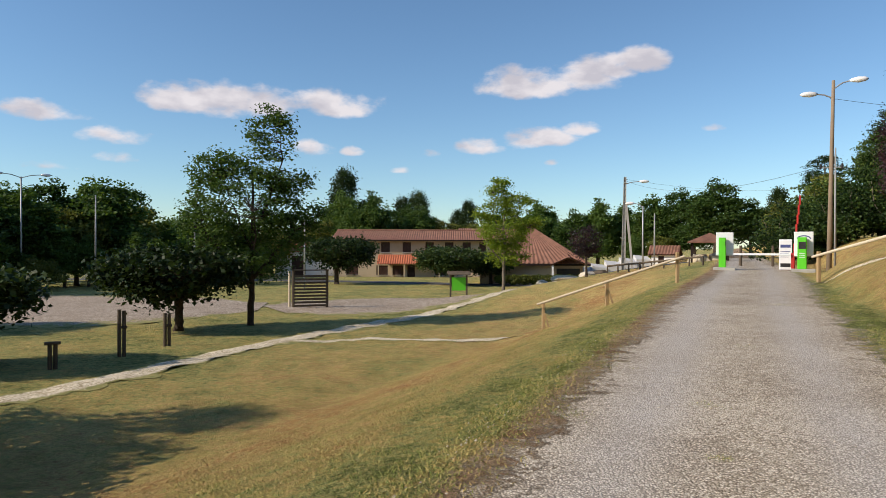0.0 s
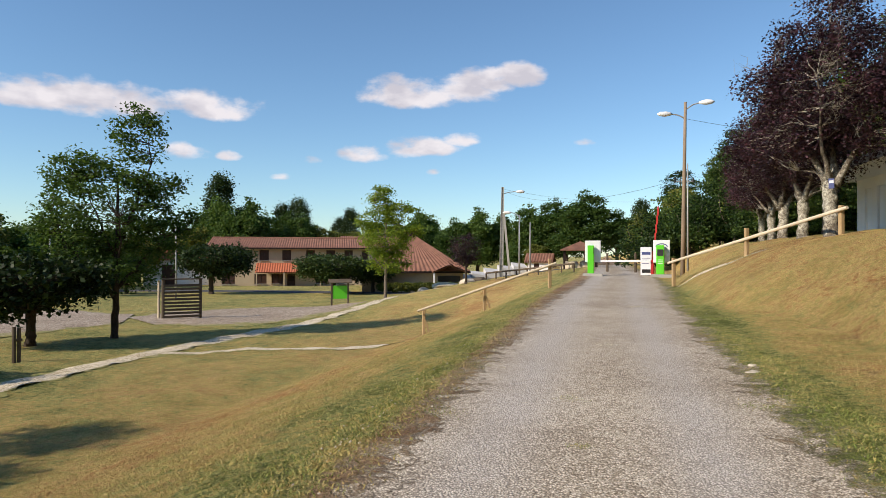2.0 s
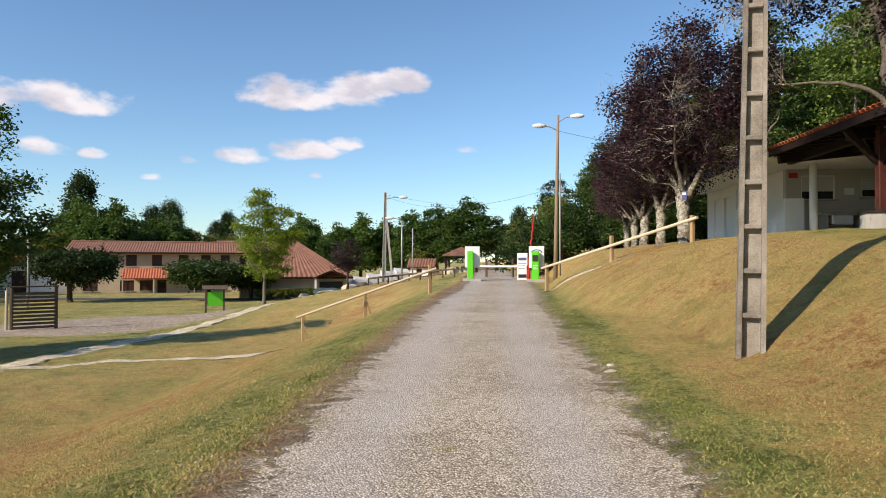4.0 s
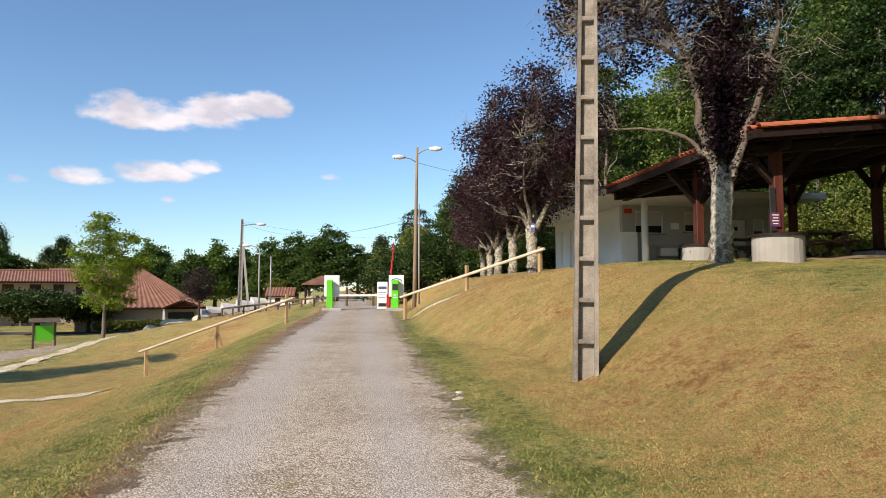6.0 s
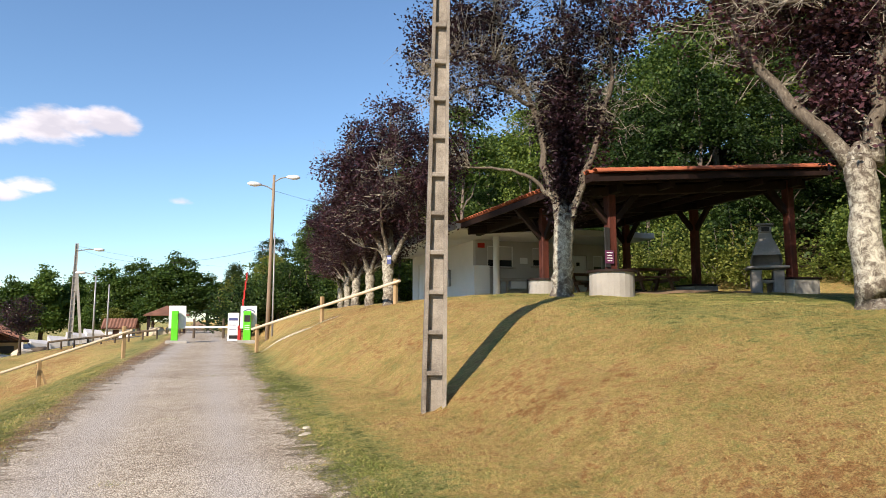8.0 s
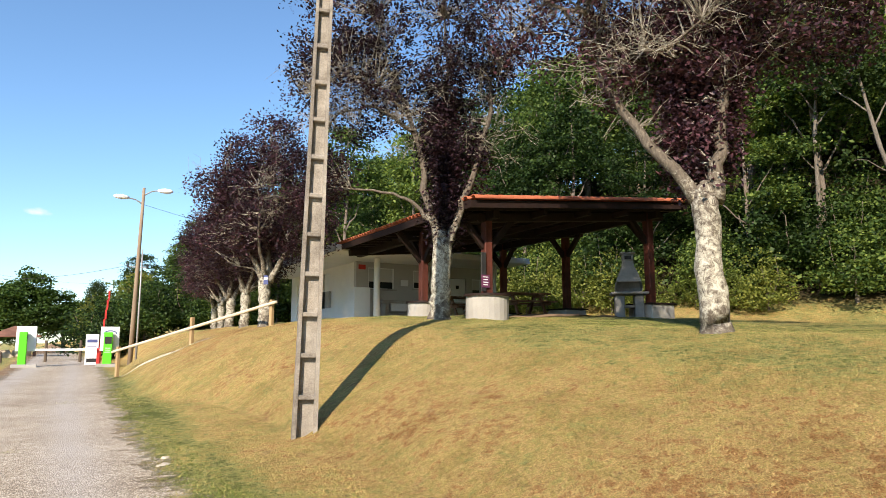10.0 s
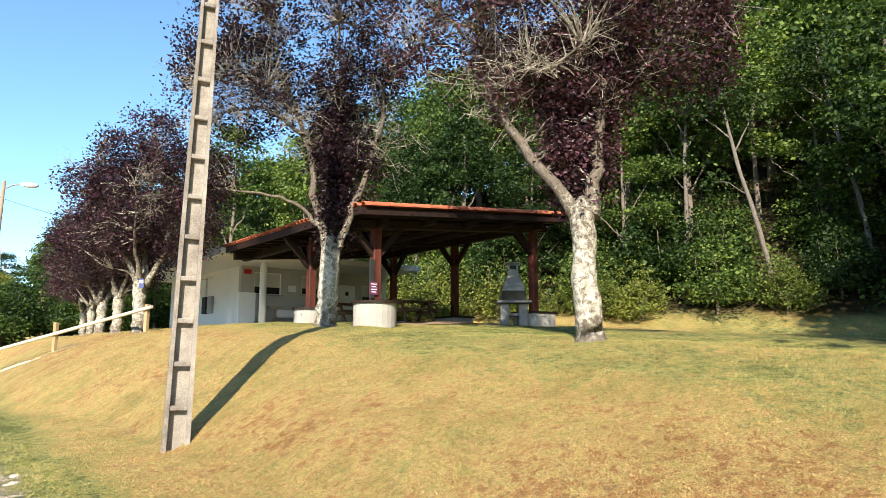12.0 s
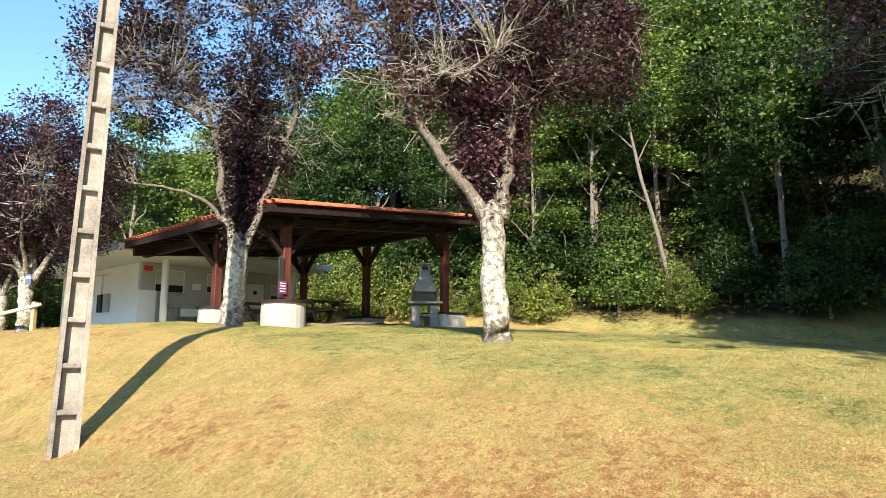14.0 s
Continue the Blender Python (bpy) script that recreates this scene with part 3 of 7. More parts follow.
def strip(name, points, widths, mat, label, lift=0.02, step=0.3, ragged=0.12, cols=7, category="path", kind="structure"):
    """A band of surfacing laid along points of the plan, with an uneven edge."""
    pts = [Vector((*p, 0)) for p in points]
    rows, verts, quads, edges = [], [], [], []
    for i in range(len(pts) - 1):
        n = max(1, int((pts[i + 1] - pts[i]).length / step))
        for k in range(n + (i == len(pts) - 2)):
            f = k / n
            g = f * f * (3 - 2 * f)
            a = pts[max(i - 1, 0)] if i else pts[0] * 2 - pts[1]
            b, c = pts[i], pts[i + 1]
            d = pts[i + 2] if i + 2 < len(pts) else pts[-1] * 2 - pts[-2]
            p = 0.5 * ((2 * b) + (c - a) * f + (2 * a - 5 * b + 4 * c - d) * f * f + (3 * b - a - 3 * c + d) * f ** 3)
            rows.append((p, widths[i] * (1 - g) + widths[i + 1] * g))
    for r, (p, w) in enumerate(rows):
        t = (rows[min(r + 1, len(rows) - 1)][0] - rows[max(r - 1, 0)][0]).normalized()
        nrm = Vector((t.y, -t.x, 0))
        for c in range(cols):
            f = c / (cols - 1) * 2 - 1
            edges.append(abs(f))
            q = p + nrm * (f * w / 2)
            if abs(f) > 0.99:
                q += nrm * f * ragged * (noise.noise(Vector((q.x * 1.3, q.y * 1.3, f))) + 0.6 * noise.noise(Vector((q.x * 4.1, q.y * 4.1, f))))
            verts.append((q.x, q.y, surface_z(q.x, q.y) + lift * (1 - 0.7 * (abs(f) > 0.99))))
    for r in range(len(rows) - 1):
        for c in range(cols - 1):
            a = r * cols + c
            quads.append((a, a + 1, a + cols + 1, a + cols))
    me = fast_mesh(name, verts, quads)
    a = me.attributes.new("edge", "FLOAT", "POINT")
    a.data.foreach_set("value", np.array(edges, dtype=np.float32))
    me.polygons.foreach_set("use_smooth", [True] * len(me.polygons))
    return solid(name, me, mat, label, category, kind)


build_ground()
lane = strip("road", [plan(float(road_middle(s)), s) for s in (-30, -10, 0, 10, 20, 30, 40, 55, 80)], [5.2, 5.2, 5.2, 5.2, 5.0, 4.8, 5.4, 6.6, 6.6], GRAVEL,
             "worn grey gravel lane with pale wheel tracks", 0.012, 0.25, 0.1, 29, "road")
xyz = np.empty(len(lane.data.vertices) * 3, dtype=np.float32)
lane.data.vertices.foreach_get("co", xyz)
xyz = xyz.reshape(-1, 3)
lu, ls = across_along(xyz[:, 0], xyz[:, 1])
lv = lu - road_middle(ls)
xyz[:, 2] = height(lu, ls) + lumps(xyz[:, 0], xyz[:, 1]) * ease(1.9, 2.6, np.abs(lv)) + 0.016 - 0.026 * ease(2.15, 2.6, np.abs(lv)) + 0.012 * (1 - np.abs(lv) / 2.6)
lane.data.vertices.foreach_set("co", xyz.ravel())
track = lane.data.attributes.new("track", "FLOAT", "POINT")
track.data.foreach_set("value", (np.exp(-((lv + 0.85) / 0.42) ** 2) + np.exp(-((lv - 0.95) / 0.38) ** 2)).astype(np.float32))
for key, value in (("dry", dryness(lu, ls)), ("worn", wear(lu, ls)), ("edge", np.abs(lv - 0.15 - 0.2 * ease(10, 30, ls)) / 2.6)):
    at = lane.data.attributes[key] if key == "edge" else lane.data.attributes.new(key, "FLOAT", "POINT")
    at.data.foreach_set("value", np.asarray(value).astype(np.float32))
lane.data.update()
strip("footpath", [(-16, 9), (-10.3, 15), (-6.6, 25), (-2.0, 35), (4.5, 47), (10.5, 58)], [1.5, 1.3, 1.25, 1.3, 1.5, 2.3], CHALK,
      "narrow pale limestone footpath across the meadow", 0.03, 0.2, 0.5, 9)
strip("side_path", [plan(-8.0, 26.0), (0.8, 26.3), (-2.6, 26.4), (-6.2, 25.6)], [0.6, 0.75, 0.75, 0.6], CHALK,
      "thin trodden chalk line joining the footpath", 0.03, 0.2, 0.35, 7)
strip("parking_lot", [(-48, 37), (-30, 39.5), (-18, 41), (-11.5, 42)], [32, 28, 21, 8], SAND, "sandy grey parking lot beside the meadow", 0.05, 0.8, 0.9, 13, "parking lot")
strip("bare_patch", [(-10.5, 40.5), (-7, 42.5), (-2.8, 46), (2, 50)], [7, 13, 12, 4], SAND, "worn bare earth patch in the lawn", 0.05, 0.6, 0.9, 9, "bare ground")
strip("asphalt_drive", [(-60, 84), (-20, 83), (5, 74), (18, 66), (26, 63)], [5, 5, 5, 5, 5], ASPHALT, "grey asphalt drive in front of the buildings", 0.06, 1.0, 0.2, 7, "road")
strip("chalk_edge", [(13.65, 24.1), (13.85, 22.4), (14.0, 20.7), (14.1, 19.0)], [0.6, 0.42, 0.34, 0.22], CHALK, "thin line of pale rubble up the bank beside the rail", 0.02, 0.1, 0.45, 7)


# ---------------------------------------------------------------- trees
def leaf_mesh(name, centres, length, rng, width=0.55, flat=0.4):
    """Small folded leaves at the given points."""
    n = len(centres)
    a = rng.normal(size=(n, 3))
    a[:, 2] *= 1 - flat
    a /= np.linalg.norm(a, axis=1)[:, None]
    b = rng.normal(size=(n, 3))
    b[:, 2] *= 1 - flat
    b -= a * (a * b).sum(1)[:, None]
    b /= np.linalg.norm(b, axis=1)[:, None]
    c = np.cross(a, b)
    ln = (length * rng.uniform(0.7, 1.3, n))[:, None]
    p = np.stack([centres - a * ln / 2, centres + b * ln * width / 2 + c * ln * 0.1, centres + a * ln / 2, centres - b * ln * width / 2 + c * ln * 0.1], 1)
    return fast_mesh(name, p.reshape(-1, 3), np.arange(4 * n).reshape(n, 4))


def blob(rng, n, centre, radii, shell=0.5):
    """Points in an ovoid, denser towards its skin."""
    d = rng.normal(size=(n, 3))
    d /= np.linalg.norm(d, axis=1)[:, None]
    r = rng.uniform(0, 1, n) ** (1 / 3) * (1 - shell) + shell * rng.uniform(0.75, 1.05, n)
    return np.array(centre) + d * r[:, None] * np.array(radii)


def limb(rng, a, b, bend=0.12, n=6):
    """A wavering line from a to b."""
    a, b = np.array(a, float), np.array(b, float)
    t = np.linspace(0, 1, n)[:, None]
    p = a + (b - a) * t
    w = rng.normal(size=(n, 3)) * bend * np.linalg.norm(b - a) * 0.35
    w[0] = w[-1] = 0
    return p + w * np.sin(np.pi * t)


def make_tree(name, label, trunk, limbs, lobes, clumps, per_clump, spread, leaf, leaf_mat, bark, seed, twigs=True, bare=0, flat=0.4, leaf_width=0.55, droop=0.0, group="", shell=0.45):
    """trunk: points and radii; limbs: (points, r0, r1); lobes: (centre, radii, weight) that give the crown's outline."""
    rng = np.random.default_rng(seed)
    top = thing(name, label, "tree", group=group)
    wood = Geo()
    pts, radii = trunk
    fine, fr = [], []
    for i in range(len(pts) - 1):
        for k in range(6):
            f = k / 6
            q = np.array(pts[i]) * (1 - f) + np.array(pts[i + 1]) * f
            fine.append(q + rng.normal(size=3) * radii[i] * (0.08 if i or k else 0))
            fr.append((radii[i] * (1 - f) + radii[i + 1] * f) * rng.uniform(0.94, 1.07))
    fine.append(np.array(pts[-1]))
    fr.append(radii[-1])
    flare = fine[0] + np.array([0, 0, 0.18])
    wood.tube([fine[0] - np.array([0, 0, 0.25]), fine[0], flare] + fine[1:], [fr[0] * 1.45, fr[0] * 1.22, fr[0]] + fr[1:], 12)
    if bark is BARK_PALE:
        fork = np.array(pts[-1])
        wood.tube([fork - np.array([0, 0, 0.05]), fork + np.array([0, 0, 0.12]), fork + np.array([0, 0, 0.26])], [fr[-1], fr[-1] * 0.78, fr[-1] * 0.35], 12)
        wood.v = [(x * (1 + 0.22 * noise.noise(Vector((x * 7, y * 7, z * 5 + seed)))), y * (1 + 0.22 * noise.noise(Vector((x * 7 + 9, y * 7, z * 5)))), z) for x, y, z in wood.v]
    part("trunk", wood, bark, top, smooth=True)
    nodes = []
    for lp, r0, r1 in limbs:
        line = []
        for i in range(len(lp) - 1):
            line += list(limb(rng, lp[i], lp[i + 1], 0.1, 5))[: 4 if i < len(lp) - 2 else 5]
        rr = list(np.linspace(r0 * 0.92, r1 * 0.8, len(line)))
        rr[0], rr[1] = rr[0] * 1.35, rr[1] * 1.15
        part("limb", Geo().tube(line, rr, 7), bark, top, smooth=True)
        nodes += [(q, r) for q, r in zip(line, rr)][1:]
    if not nodes:
        nodes = [(np.array(p), 0.05) for p in fine[len(fine) // 2:]]
    where = np.array([q for q, _ in nodes])
    weight = np.array([w for _, _, w in lobes])
    pick = rng.choice(len(lobes), clumps, p=weight / weight.sum())
    heads, leaves, twig = [], [], Geo()
    for k in pick:
        c, r, _ = lobes[k]
        heads.append(blob(rng, 1, c, r, shell)[0])
    for h in heads:
        base = where[np.argmin(np.linalg.norm(where - h, axis=1) + 0.6 * np.maximum(0, where[:, 2] - h[2]))]
        if twigs:
            line = limb(rng, base, h, 0.2, 4)
            twig.tube(line, [0.022, 0.015, 0.010, 0.006], 3, False)
        m = rng.integers(int(per_clump * 0.6), int(per_clump * 1.4) + 1)
        pt = h + rng.normal(size=(m, 3)) * np.array(spread) * rng.uniform(0.7, 1.25)
        pt[:, 2] -= droop * rng.uniform(0, 1, m)
        leaves.append(pt)
    for k in range(bare):
        i = rng.choice(np.flatnonzero(where[:, 2] > 0.5 * where[:, 2].max()))
        d = rng.normal(size=3)
        d[2] = abs(d[2]) * 0.5 - 0.15
        d /= np.linalg.norm(d)
        a = where[i]
        for _ in range(3):
            e = a + (d + rng.normal(size=3) * 0.6) * rng.uniform(0.2, 0.5)
            twig.tube(limb(rng, a, e, 0.3, 5), [0.009, 0.0075, 0.006, 0.0045, 0.003], 3, False)
            for _ in range(2):
                q = a + (e - a) * rng.uniform(0.3, 0.9)
                twig.tube([q, q + rng.normal(size=3) * 0.16 + (e - a) * 0.2, q + rng.normal(size=3) * 0.2 + (e - a) * 0.45], [0.006, 0.005, 0.003], 3, False)
            a = a + (e - a) * rng.uniform(0.4, 1)
    if twig.v:
        part("branchwork", twig, BARK_TWIG if bark is BARK_PALE else bark, top, "bare grey brushwood" if bare else "", kind="stuff")
    part("crown", leaf_mesh("crown", np.concatenate(leaves), leaf, rng, leaf_width, flat), leaf_mat, top, "", kind="stuff")
    return top


def put(tree, x, y, z=None, turn=0.0, size=1.0, tall=1.0):
    tree.matrix_basis = pose(x, y, surface_z(x, y) - 0.03 if z is None else z, 0, 0, turn) @ Matrix.Diagonal((size, size, size * tall, 1))
    return tree


def again(tree, x, y, z=None, turn=0.0, size=1.0, tall=1.0):
    keep = tree.matrix_basis.copy()
    tree.matrix_basis = Matrix()
    m = pose(x, y, surface_z(x, y) - 0.05 if z is None else z, 0, 0, turn) @ Matrix.Diagonal((size, size, size * tall, 1))
    c = copy_thing(tree, m)
    tree.matrix_basis = keep
    return c


def facing(x, y):
    """Turn that lays a thing's own x axis to the right as seen from the lane, and y away."""
    return -math.degrees(math.atan2(x, y))


# purple-leaved plum trees on the terrace, x to the right and y away as seen from the lane
PLUM = "purple-leaved plum tree with pale lichen-spotted trunk on the terrace lawn"
plum_r = make_tree("plum_tree", PLUM, ([(0, 0, 0), (-0.03, 0, 1.1), (-0.05, 0, 2.35)], [0.25, 0.215, 0.23]),
                   [([(-0.12, 0, 2.2), (-0.95, -0.1, 3.35), (-1.75, 0.1, 4.7), (-2.0, 0.2, 6.4), (-1.8, 0.2, 8.0)], 0.13, 0.03),
                    ([(0.08, 0, 2.25), (0.22, 0.1, 3.4), (0.38, 0.2, 4.7), (0.7, 0.2, 6.6), (1.2, 0.3, 8.0)], 0.15, 0.03),
                    ([(0.0, 0.1, 2.3), (-0.2, 0.9, 3.6), (-0.3, 1.6, 5.6), (0.2, 2.0, 7.4)], 0.11, 0.02),
                    ([(-1.75, 0.1, 4.7), (-1.2, -0.3, 5.0), (-0.5, -0.7, 4.8), (0.1, -0.9, 5.1)], 0.05, 0.02),
                    ([(0.38, 0.2, 4.7), (1.3, 0.0, 5.4), (2.3, 0.1, 6.2)], 0.06, 0.02),
                    ([(-2.0, 0.2, 6.2), (-2.8, 0.1, 6.6), (-3.4, 0.2, 6.3)], 0.05, 0.015)],
                   [((-0.6, 0.4, 7.3), (3.0, 2.6, 1.9), 6), ((1.2, 0.5, 6.1), (1.7, 2.0, 1.2), 2.4), ((-2.4, 0.3, 6.6), (1.7, 1.9, 1.3), 1.6), ((-0.15, 0.35, 3.7), (0.6, 0.5, 1.3), 3.2), ((0.0, 0.4, 5.0), (1.0, 0.9, 1.1), 2.8), ((-1.5, 0.2, 5.2), (0.6, 0.8, 1.0), 0.9), ((1.6, 0.4, 5.4), (1.2, 1.2, 1.0), 1.2)],
                   1050, 44, (0.16, 0.16, 0.15), 0.10, PURPLE, BARK_PALE, 11, bare=140, droop=0.2, group="plum trees along the terrace")
put(plum_r, 12.03, 2.12, None, facing(12.03, 2.12))
plum_l = make_tree("plum_tree", PLUM, ([(0, 0, 0), (0.02, 0, 0.9), (0.06, 0, 2.1)], [0.28, 0.24, 0.24]),
                   [([(-0.02, 0, 2.0), (-0.26, 0, 2.7), (-0.45, 0.1, 4.1), (-0.85, 0.2, 5.5), (-1.5, 0.2, 7.0), (-1.7, 0.2, 8.4)], 0.14, 0.03),
                    ([(0.16, 0, 1.95), (0.46, 0, 2.6), (0.82, 0.1, 3.6), (1.28, 0.2, 5.2), (1.5, 0.2, 6.7), (2.1, 0.2, 7.6)], 0.13, 0.03),
                    ([(0.08, 0.1, 2.05), (0.15, 0.3, 3.6), (0.25, 0.5, 5.6), (0.1, 0.8, 8.6)], 0.15, 0.03),
                    ([(-0.14, 0, 2.45), (-0.62, -0.1, 2.95), (-1.2, -0.2, 3.25), (-2.3, -0.2, 3.38)], 0.07, 0.03),
                    ([(-0.7, 0.1, 5.0), (-1.7, -0.2, 5.6), (-2.7, 0.0, 5.5), (-3.2, 0.1, 5.1)], 0.06, 0.015),
                    ([(-0.85, 0.2, 5.5), (-1.6, -0.5, 6.1), (-2.6, -0.6, 6.3), (-3.3, -0.5, 5.9)], 0.05, 0.015)],
                   [((-0.9, 0.5, 8.0), (3.4, 2.8, 2.0), 6), ((-2.3, 0.3, 6.4), (1.9, 1.8, 1.4), 2.4), ((0.1, 0.25, 3.3), (0.42, 0.4, 1.3), 3.0), ((0.0, 0.3, 5.0), (0.6, 0.6, 1.2), 2.2), ((0.9, 0.2, 4.4), (0.25, 0.3, 1.2), 0.6), ((0.6, 0.6, 6.6), (1.3, 1.4, 0.8), 1.2), ((-2.9, -0.1, 4.0), (0.7, 0.7, 0.7), 0.7)],
                   1000, 44, (0.15, 0.15, 0.15), 0.10, PURPLE, BARK_PALE, 12, bare=190, droop=0.25, group="plum trees along the terrace")
put(plum_l, 14.06, 9.29, None, facing(14.06, 9.29))
plum_row = make_tree("plum_tree", "dense purple-leaved plum tree in a row along the terrace edge", ([(0, 0, 0), (-0.04, 0, 0.9), (-0.06, 0, 1.75)], [0.24, 0.2, 0.24]),
                     [([(-0.1, 0, 1.7), (-0.7, 0, 2.9), (-1.4, 0.1, 4.4), (-1.7, 0.1, 6.0)], 0.13, 0.03), ([(0.1, 0, 1.7), (0.6, 0, 2.7), (1.2, 0.1, 4.0), (1.5, 0.2, 5.6)], 0.13, 0.03),
                      ([(0, 0, 1.75), (0.05, 0.4, 3.4), (0.1, 0.5, 6.6)], 0.14, 0.02), ([(-0.1, 0, 1.8), (-0.5, -0.2, 2.2), (-0.95, -0.25, 2.25)], 0.06, 0.02), ([(0, 0, 1.8), (-0.3, -0.9, 3.2), (-0.4, -1.5, 5.0)], 0.1, 0.02)],
                     [((-0.1, 0.2, 4.9), (2.2, 2.1, 1.9), 4.6), ((-1.3, 0, 3.6), (1.5, 1.5, 1.0), 1.9), ((1.2, 0, 3.9), (1.4, 1.5, 1.2), 1.8), ((0.5, 0.3, 7.2), (0.8, 0.9, 1.3), 1.1), ((-1.2, 0.2, 6.6), (0.8, 0.9, 1.1), 1.0), ((1.5, 0.1, 6.0), (0.9, 0.9, 1.2), 1.1), ((-2.1, 0, 5.2), (0.7, 0.8, 0.8), 0.7), ((2.2, 0.2, 4.8), (0.6, 0.8, 0.7), 0.6), ((-0.4, 0.2, 7.7), (0.5, 0.5, 0.9), 0.4)],
                     760, 44, (0.2, 0.2, 0.2), 0.115, PURPLE, BARK_PALE, 13, bare=45, droop=0.15, group="plum trees along the terrace")
put(plum_row, 15.05, 17.32, None, facing(15, 17.3), 0.9)
for x, y, turn, size, tall in ((17.58, 21.72, 80, 0.86, 0.9), (20.08, 26.11, 160, 0.92, 0.85), (22.72, 30.37, 250, 0.9, 0.85), (25.9, 35.49, 20, 0.9, 0.85)):
    again(plum_row, x, y, None, turn, size, tall)
again(plum_r, 12.7, -6.4, None, 215, 1.0, 1.0)


# meadow trees
tall_tree = make_tree("locust_tree", "slender open-crowned green tree with feathery foliage in the meadow", ([(0, 0, 0), (0.05, 0, 2.0), (0.1, 0, 4.0), (0.1, 0, 7.2)], [0.17, 0.14, 0.11, 0.04]),
                      [([(0.0, 0, 1.8), (-1.0, 0.2, 3.2), (-2.0, 0.3, 4.4), (-2.5, 0.3, 5.6)], 0.08, 0.02), ([(0.05, 0, 2.2), (1.0, 0.1, 3.4), (2.1, 0.1, 4.6), (2.9, 0, 5.0)], 0.08, 0.02),
                       ([(0.1, 0, 3.4), (-0.6, 0.1, 5.2), (-1.3, 0.1, 7.0)], 0.07, 0.015), ([(0.1, 0, 4.0), (0.9, -0.1, 6.0), (1.5, 0, 8.0), (1.4, 0, 9.6)], 0.07, 0.015),
                       ([(0.05, 0, 2.8), (0.2, -1.2, 4.0), (0.2, -2.0, 5.4)], 0.06, 0.015), ([(0.05, 0, 2.8), (0.1, 1.2, 4.0), (0.1, 2.0, 5.6)], 0.06, 0.015)],
                      [((-0.3, 0, 6.0), (2.6, 2.1, 1.9), 5), ((-1.9, 0, 4.6), (1.4, 1.4, 1.6), 1.8), ((1.9, 0, 4.6), (1.5, 1.4, 0.9), 1.8), ((0.9, 0, 9.2), (1.1, 0.9, 1.5), 1.6), ((0.1, 0, 3.2), (1.8, 1.5, 1.1), 1.8), ((2.9, 0, 5.6), (0.9, 0.8, 0.4), 0.7), ((-1.6, 0, 7.6), (1.3, 1.0, 0.9), 1.0), ((1.7, 0, 7.0), (1.2, 1.0, 0.6), 0.9)],
                      560, 38, (0.25, 0.25, 0.13), 0.17, LEAF_MID, BARK_DARK, 21, droop=0.1, flat=0.5)
put(tall_tree, -9.2, 31.6, None, facing(-9.2, 31.6))
pruned = make_tree("mulberry_tree", "low wide flat-topped dark green shade tree", ([(0, 0, 0), (0.02, 0, 0.8), (0, 0, 1.5)], [0.2, 0.17, 0.2]),
                   [([(0, 0, 1.4), (-1.2, 0, 2.1), (-2.6, 0, 2.5)], 0.11, 0.03), ([(0, 0, 1.4), (1.1, 0.2, 2.1), (2.3, 0.3, 2.5)], 0.11, 0.03), ([(0, 0, 1.4), (0.1, 1.2, 2.2), (0.2, 2.2, 2.6)], 0.1, 0.03), ([(0, 0, 1.4), (-0.1, -1.2, 2.2), (0, -2.0, 2.6)], 0.1, 0.03)],
                   [((-0.3, 0, 2.9), (3.3, 2.6, 0.75), 6), ((-0.4, 0, 2.2), (3.0, 2.4, 0.55), 3), ((-0.6, 0, 1.7), (2.4, 2.0, 0.4), 1.2)],
                   300, 30, (0.28, 0.28, 0.2), 0.22, LEAF_DARK, BARK_DARK, 22, twigs=True, droop=0.15, leaf_width=0.75, group="low shade trees in the meadow")
put(pruned, -11.6, 29.0, None, facing(-11.6, 29))
again(pruned, -22.6, 28.4, None, 70, 0.95)
again(pruned, -14.6, 19.2, None, 40, 0.9, 0.95)
again(tall_tree, -16.4, 9.2, None, 130, 1.0, 0.85)
again(pruned, -11.2, 7.9, None, 130, 0.9, 1.0)
again(pruned, -11.9, 74.0, None, 200, 1.35, 1.05)
again(pruned, 1.0, 72.0, None, 20, 1.25, 0.92)
again(pruned, 5.4, 74.5, None, 300, 1.0, 0.95)
